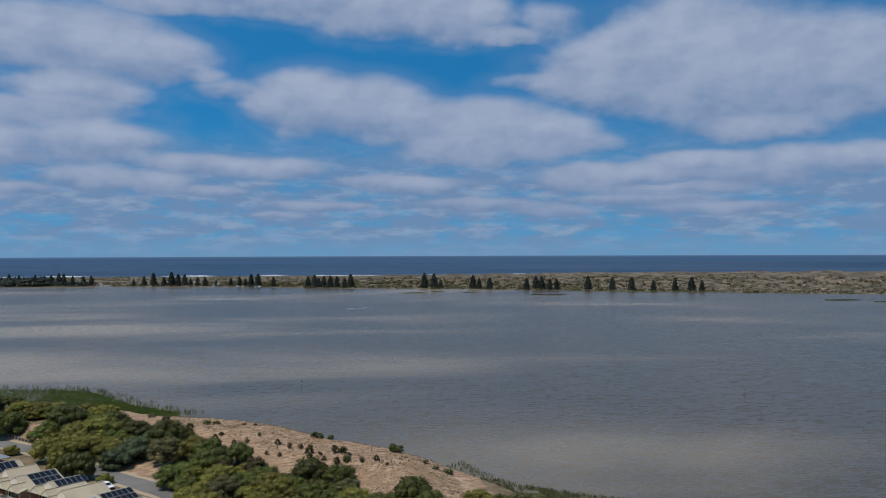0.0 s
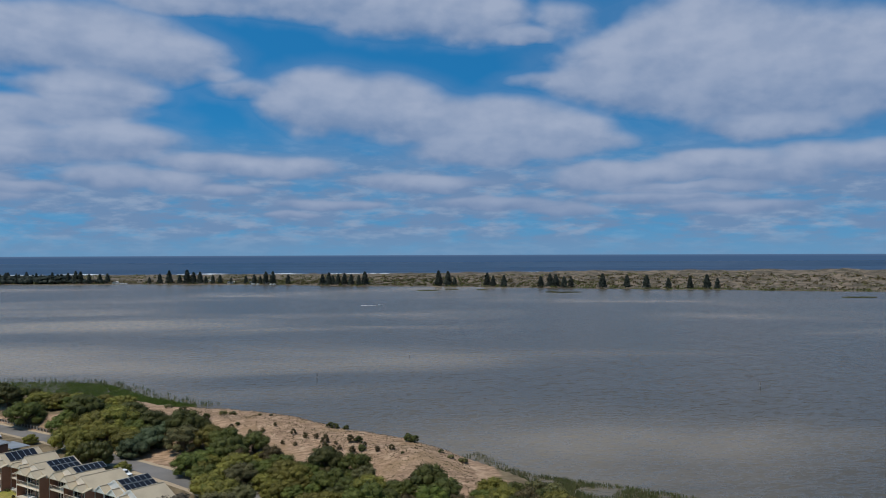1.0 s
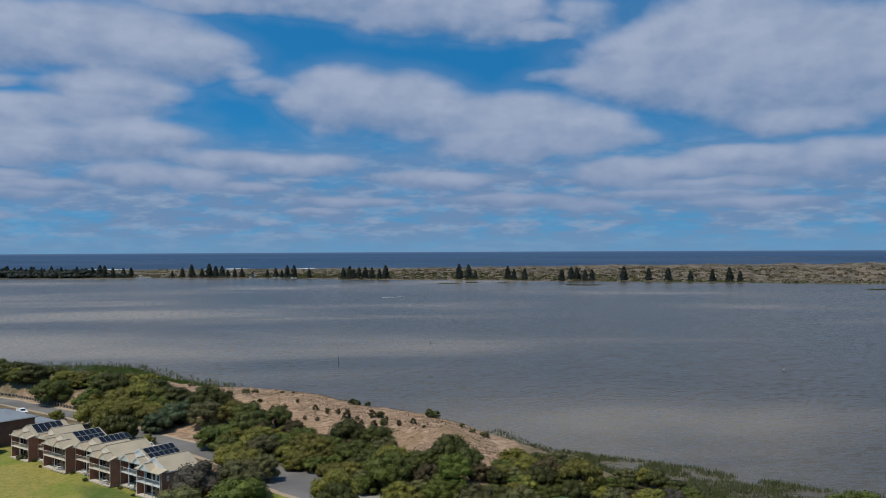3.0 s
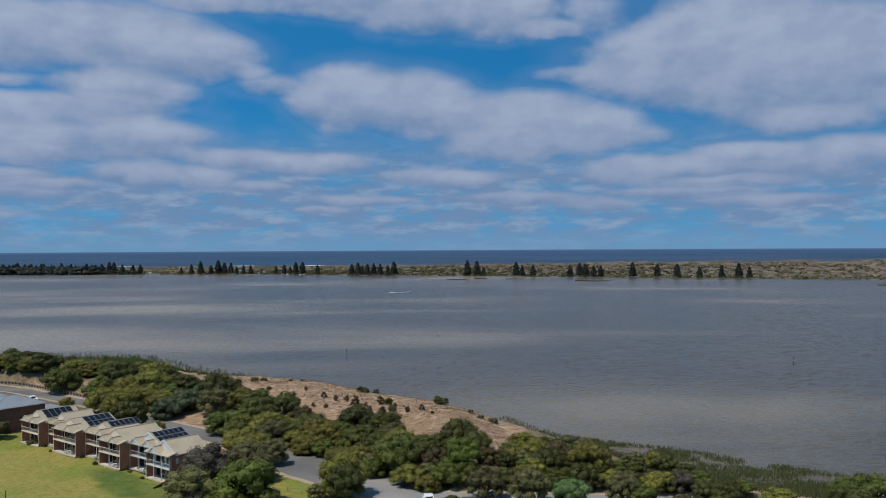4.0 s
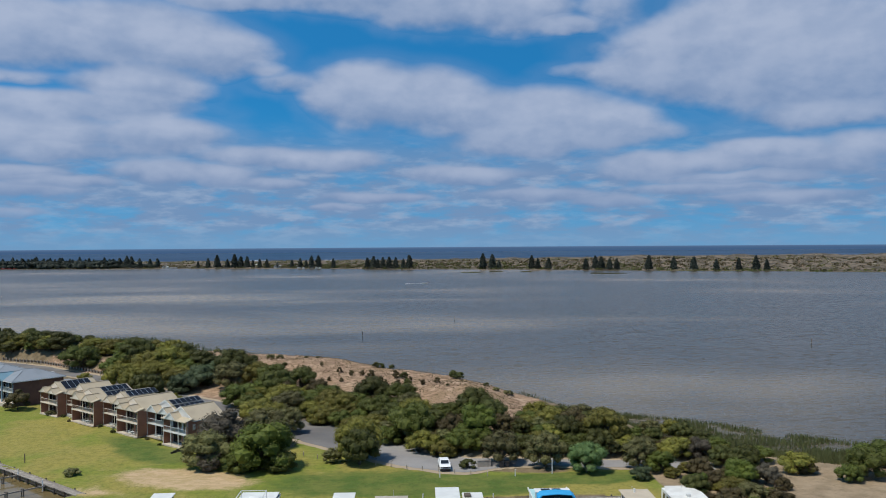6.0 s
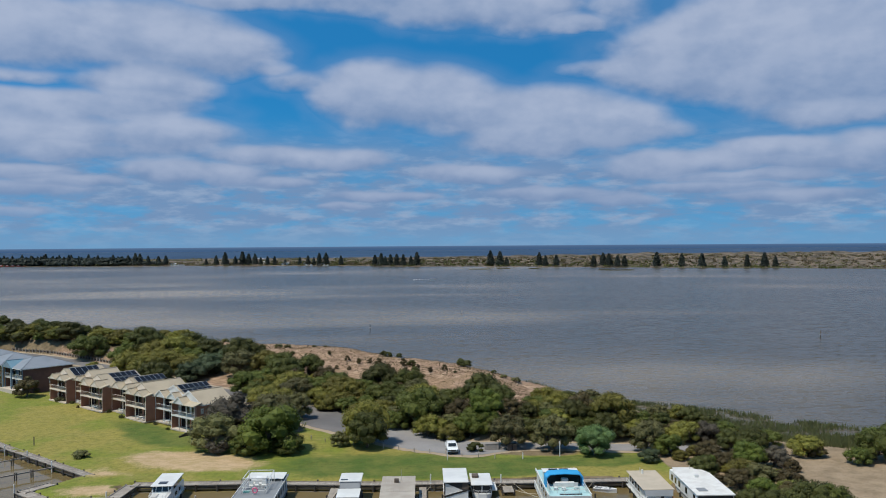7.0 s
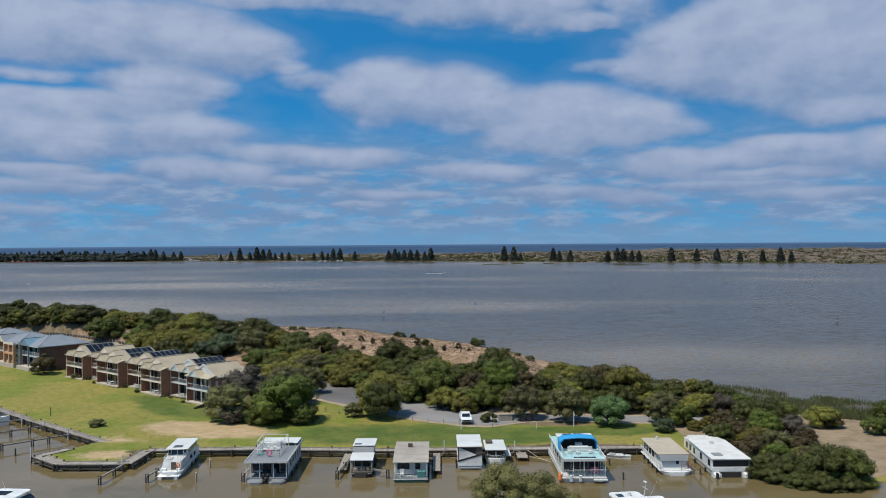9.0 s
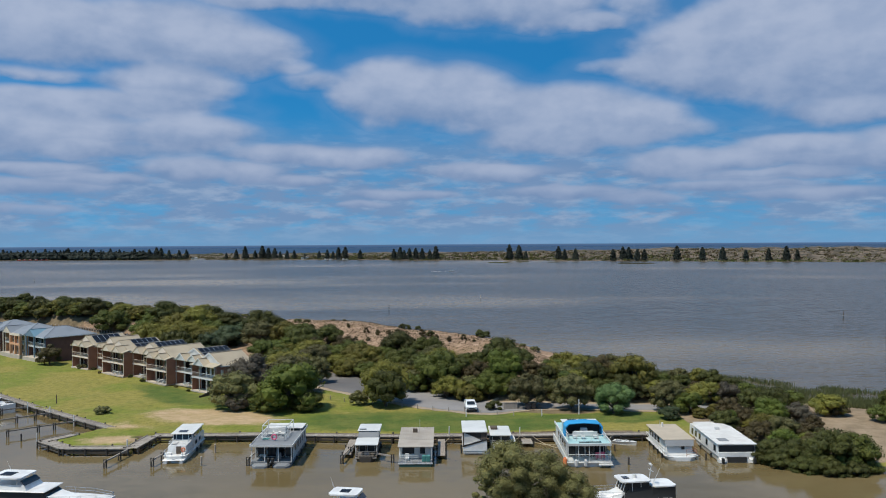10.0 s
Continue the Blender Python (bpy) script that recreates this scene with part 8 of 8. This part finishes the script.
def tufts(name, seed, count, ring, leaf, h, label):
    rng = random.Random(seed)
    xs, ys = [p[0] for p in ring], [p[1] for p in ring]
    spots = []
    while len(spots) < count:
        X = np.array([rng.uniform(min(xs), max(xs)) for _ in range(2000)])
        Y = np.array([rng.uniform(min(ys), max(ys)) for _ in range(2000)])
        keep = within(X, Y, ring)
        spots += list(zip(X[keep], Y[keep]))
    spots = np.array(spots[:count])
    Z = lie(spots[:, 0], spots[:, 1])[0]
    verts, faces = [], []
    for (x, y), z in zip(spots, Z):
        s = h * rng.uniform(0.5, 1.6)
        for k in range(6):
            a = rng.uniform(0, math.tau)
            dx, dy = math.cos(a), math.sin(a)
            i = len(verts)
            w = 0.10 * s / h
            verts += [(x - dy * w, y + dx * w, z - 0.03), (x + dy * w, y - dx * w, z - 0.03), (x + dx * s * 0.8, y + dy * s * 0.8, z + s * rng.uniform(0.5, 1.0))]
            faces.append((i, i + 1, i + 2))
    me = bpy.data.meshes.new(name)
    me.from_pydata(verts, [], faces)
    me.materials.append(LEAF[leaf])
    return tagged(new(name, me), label, "grass", kind="stuff")


BARE = [(-66, 290), (-44, 284), (-15, 263), (2, 246), (14, 233), (21, 218), (24, 205), (24, 190), (18, 170), (12, 176), (4, 192), (-7, 209), (-21, 231), (-43, 257), (-63, 282)]
tufts("dry_grass", 81, 1600, BARE, "straw", 0.10, "dry straw-coloured grass tufts over the bare dune")
tufts("dry_brush", 82, 6500, BARE, "brown", 0.13, "low brown dry brush over the bare dune")

for k, x, y, s, w in ((6, -102.5, 240.5, 0.62, 0.9), (4, -95, 251, 0.6, 1.0), (4, -61, 219, 0.6, 1.0)):
    stand(k, x, y, s, x * 1.3, w, "trees behind the townhouses")

# single bushes on the bare dune
LITTLE = [tree("dune_bush", 91, 1.7, 2.3, 9, "dark", "small dark saltbush on the bare dune", "bush", per=90, size=0.11, low=0.02, inner=0.92),
          tree("dune_bush", 92, 1.8, 1.7, 9, "brown", "small brown planted sapling on the bare dune", "bush", per=80, size=0.10, low=0.05, inner=0.92),
          tree("dune_bush", 93, 1.3, 2.6, 9, "grey", "low grey-green saltbush on the bare dune", "bush", per=90, size=0.11, low=0.02, inner=0.92)]
FIRST = set()


def little(k, x, y, s, wide=1.0):
    s *= 0.74
    first = k not in FIRST
    FIRST.add(k)
    plant(LITTLE[k], x, y, s, x * 3.1, wide, "bushes on the dune", "", 0.05, first)


for k, x, y, s in ((0, -11.6, 244.8, 1.3), (0, -10.2, 243.6, 1.2), (0, 9.6, 228.0, 1.6), (0, 11.2, 226.9, 1.4), (2, 22.0, 208.5, 1.2), (1, -5.6, 226.0, 1.6), (0, -3.4, 225.6, 1.4),
                   (1, -12.2, 227.2, 1.8), (1, -21.2, 238.8, 1.3), (1, -17.8, 234.6, 1.2), (1, -28.1, 233.4, 1.2), (0, -38.1, 250.2, 0.9), (1, -39.4, 248.8, 1.2),
                   (0, -48.5, 259.6, 1.3), (1, 10.4, 195.6, 1.4), (1, 8.7, 190.6, 1.0), (0, -2.5, 218.6, 1.3), (1, -4.8, 217.8, 1.4), (1, 1.4, 215.2, 1.1),
                   (1, 5.0, 214.0, 1.2), (1, -12.0, 224.2, 1.2)):
    little(k, x, y, s)
for k, x, y, s in ((1, -14.6, 232.0, 1.2), (2, -14.0, 222.2, 1.3), (1, -33.4, 243.0, 1.1), (1, -30.1, 243.4, 1.0), (2, -42.0, 267.5, 1.2), (2, -45.0, 268.0, 1.3), (2, -58.0, 272.5, 1.2),
                   (2, -63.0, 276.0, 1.3), (0, -7.0, 241.5, 1.0), (1, -8.2, 221.4, 1.0), (0, 7.4, 209.0, 0.5), (1, -1.8, 221.4, 0.9), (1, -9.2, 225.0, 0.8), (1, -20.0, 229.5, 0.9),
                   (1, -23.5, 232.0, 0.9), (1, 13.0, 190.0, 1.0), (0, 17.0, 213.0, 0.8), (2, 19.0, 209.0, 0.9), (1, -27.0, 246.5, 0.9), (2, -33.0, 259.5, 0.7), (2, -29.5, 258.0, 0.6)):
    little(k, x, y, s)
for x, y, s, k in ((-60.7, 153.9, 1.35, 2), (-87.2, 209.2, 1.2, 2), (8.9, 154.4, 1.4, 0), (-70, 252, 1.3, 2), (-58, 240, 1.0, 0)):
    little(k, x, y, s, 1.2)
for x, y, s, k in ((9.2, 0.9, 0.55, 0), (15.3, -0.8, 0.5, 1), (26.0, 0.9, 0.6, 0), (34.4, -0.7, 0.6, 0), (45.0, 0.9, 0.5, 2), (52.2, -0.7, 0.45, 0), (60.8, 0.2, 0.6, 1)):
    p = ROW @ Vector((x, y, 0))
    little(k, p.x, p.y, s, 1.2)
# a rounded garden tree by the villa, a gum over the near bank
ob = tree("garden_tree", 95, 5.2, 6.0, 16, "brown", "rounded dark olive garden tree on the lawn", per=240, size=0.14, low=0.04)
plant(ob, -98.5, 216.4, 1.0, 0.5, 1.0, "", "", 0.1, True)
ob = tree("round_tree", 96, 5.6, 6.4, 30, "bright", "dense bright green rounded tree beside the road", per=280, size=0.12, low=0.05, flat=0.8)
plant(ob, 29.6, 150.6, 1.0, 0.2, 1.0, "", "", 0.1, True)
def gum_tree(m):
    """A gum with one tall dome of foliage and lower ones leaning away from it."""
    rng = random.Random(97)
    ob = thing("gum_tree", m, "tall olive-grey gum tree on the near bank", "tree")
    trunk, crown = bmesh.new(), bmesh.new()
    fork = Vector((0, 0, 3.2))
    rod((0, 0, -0.8), fork, 0.34, 0.24, 9, trunk)
    for cx, cy, cz, r, up, n in ((-2.8, 0.0, 7.6, 2.7, 3.0, 26), (0.4, 0.6, 6.6, 2.9, 3.0, 26), (3.4, 0.0, 5.0, 2.5, 2.5, 20), (-5.4, 0.0, 6.4, 1.0, 1.3, 5), (-3.4, -0.4, 4.6, 2.2, 1.8, 12), (1.4, -1.0, 3.6, 2.8, 1.8, 14)):
        rod(fork, (cx * 0.8, cy, cz - 0.3), 0.2, 0.08, 6, trunk)
        for k in range(n):
            h = 1 - 2 * (k + 0.5) / n
            a, w = k * 2.4 + rng.uniform(-0.3, 0.3), math.sqrt(1 - h * h)
            q = r * rng.uniform(0.27, 0.40)
            c = Vector((cx + (r - q * 0.6) * w * math.cos(a), cy + (r - q * 0.6) * w * math.sin(a), cz + (up - q * 0.6) * h))
            rad = (q * rng.uniform(0.95, 1.3), q * rng.uniform(0.95, 1.3), q * rng.uniform(0.75, 1.0))
            core(crown, c, [v * 0.74 for v in rad], rng, 1)
            leafy(crown, rng, c, rad, 720, 0.070, loose=0.55)
    part("trunk", trunk, BARK, ob)
    part("crown", crown, LEAF["gum"], ob)


gum_tree(on_ground(8.9, 84.0, 0, -0.2))
for k, x, y, s, w in ((1, 43.4, 124.6, 0.42, 1.3), (1, 44.8, 121.4, 0.45, 1.3), (1, 46.2, 118.6, 0.46, 1.3), (1, 48.6, 116.2, 0.46, 1.3), (1, 51.2, 114.6, 0.46, 1.3), (1, 54.0, 114.8, 0.46, 1.3), (2, 56.6, 115.8, 0.42, 1.3),
                      (1, 52.4, 117.0, 0.88, 1.0), (1, 48.6, 119.0, 0.62, 1.1), (2, 55.8, 117.6, 0.95, 0.9), (2, 53.8, 116.0, 0.55, 1.2), (1, 50.4, 116.4, 0.5, 1.2), (6, 57.0, 118.0, 0.45, 1.1), (1, 46.4, 121.6, 0.55, 1.2), (2, 62, 156, 0.6, 1.3), (2, 85.5, 153, 1.0, 1.2), (2, 82, 155, 0.8, 1.2)):
    stand(k, x, y, s, x * 1.3, w, "thicket at the basin", "", 0.6 if y < 122 else 0.15)
# dead branch by the sand
ob = thing("dead_branch", on_ground(57.5, 139), "bare grey dead branch leaning over the sand", "branch")
for p, q, r in (((0, 0, -0.2), (1.3, 0.2, 1.1), 0.10), ((1.3, 0.2, 1.1), (2.4, 0.3, 1.6), 0.06), ((2.4, 0.3, 1.6), (3.4, 0.2, 1.7), 0.04), ((1.3, 0.2, 1.1), (1.7, 0.5, 2.1), 0.05),
                ((2.4, 0.3, 1.6), (2.9, 0.6, 2.3), 0.035), ((0.5, 0.1, 0.4), (0.4, 0.2, 1.6), 0.05)):
    part("limb", rod(p, q, r, r * 0.6, 6), BARK, ob)
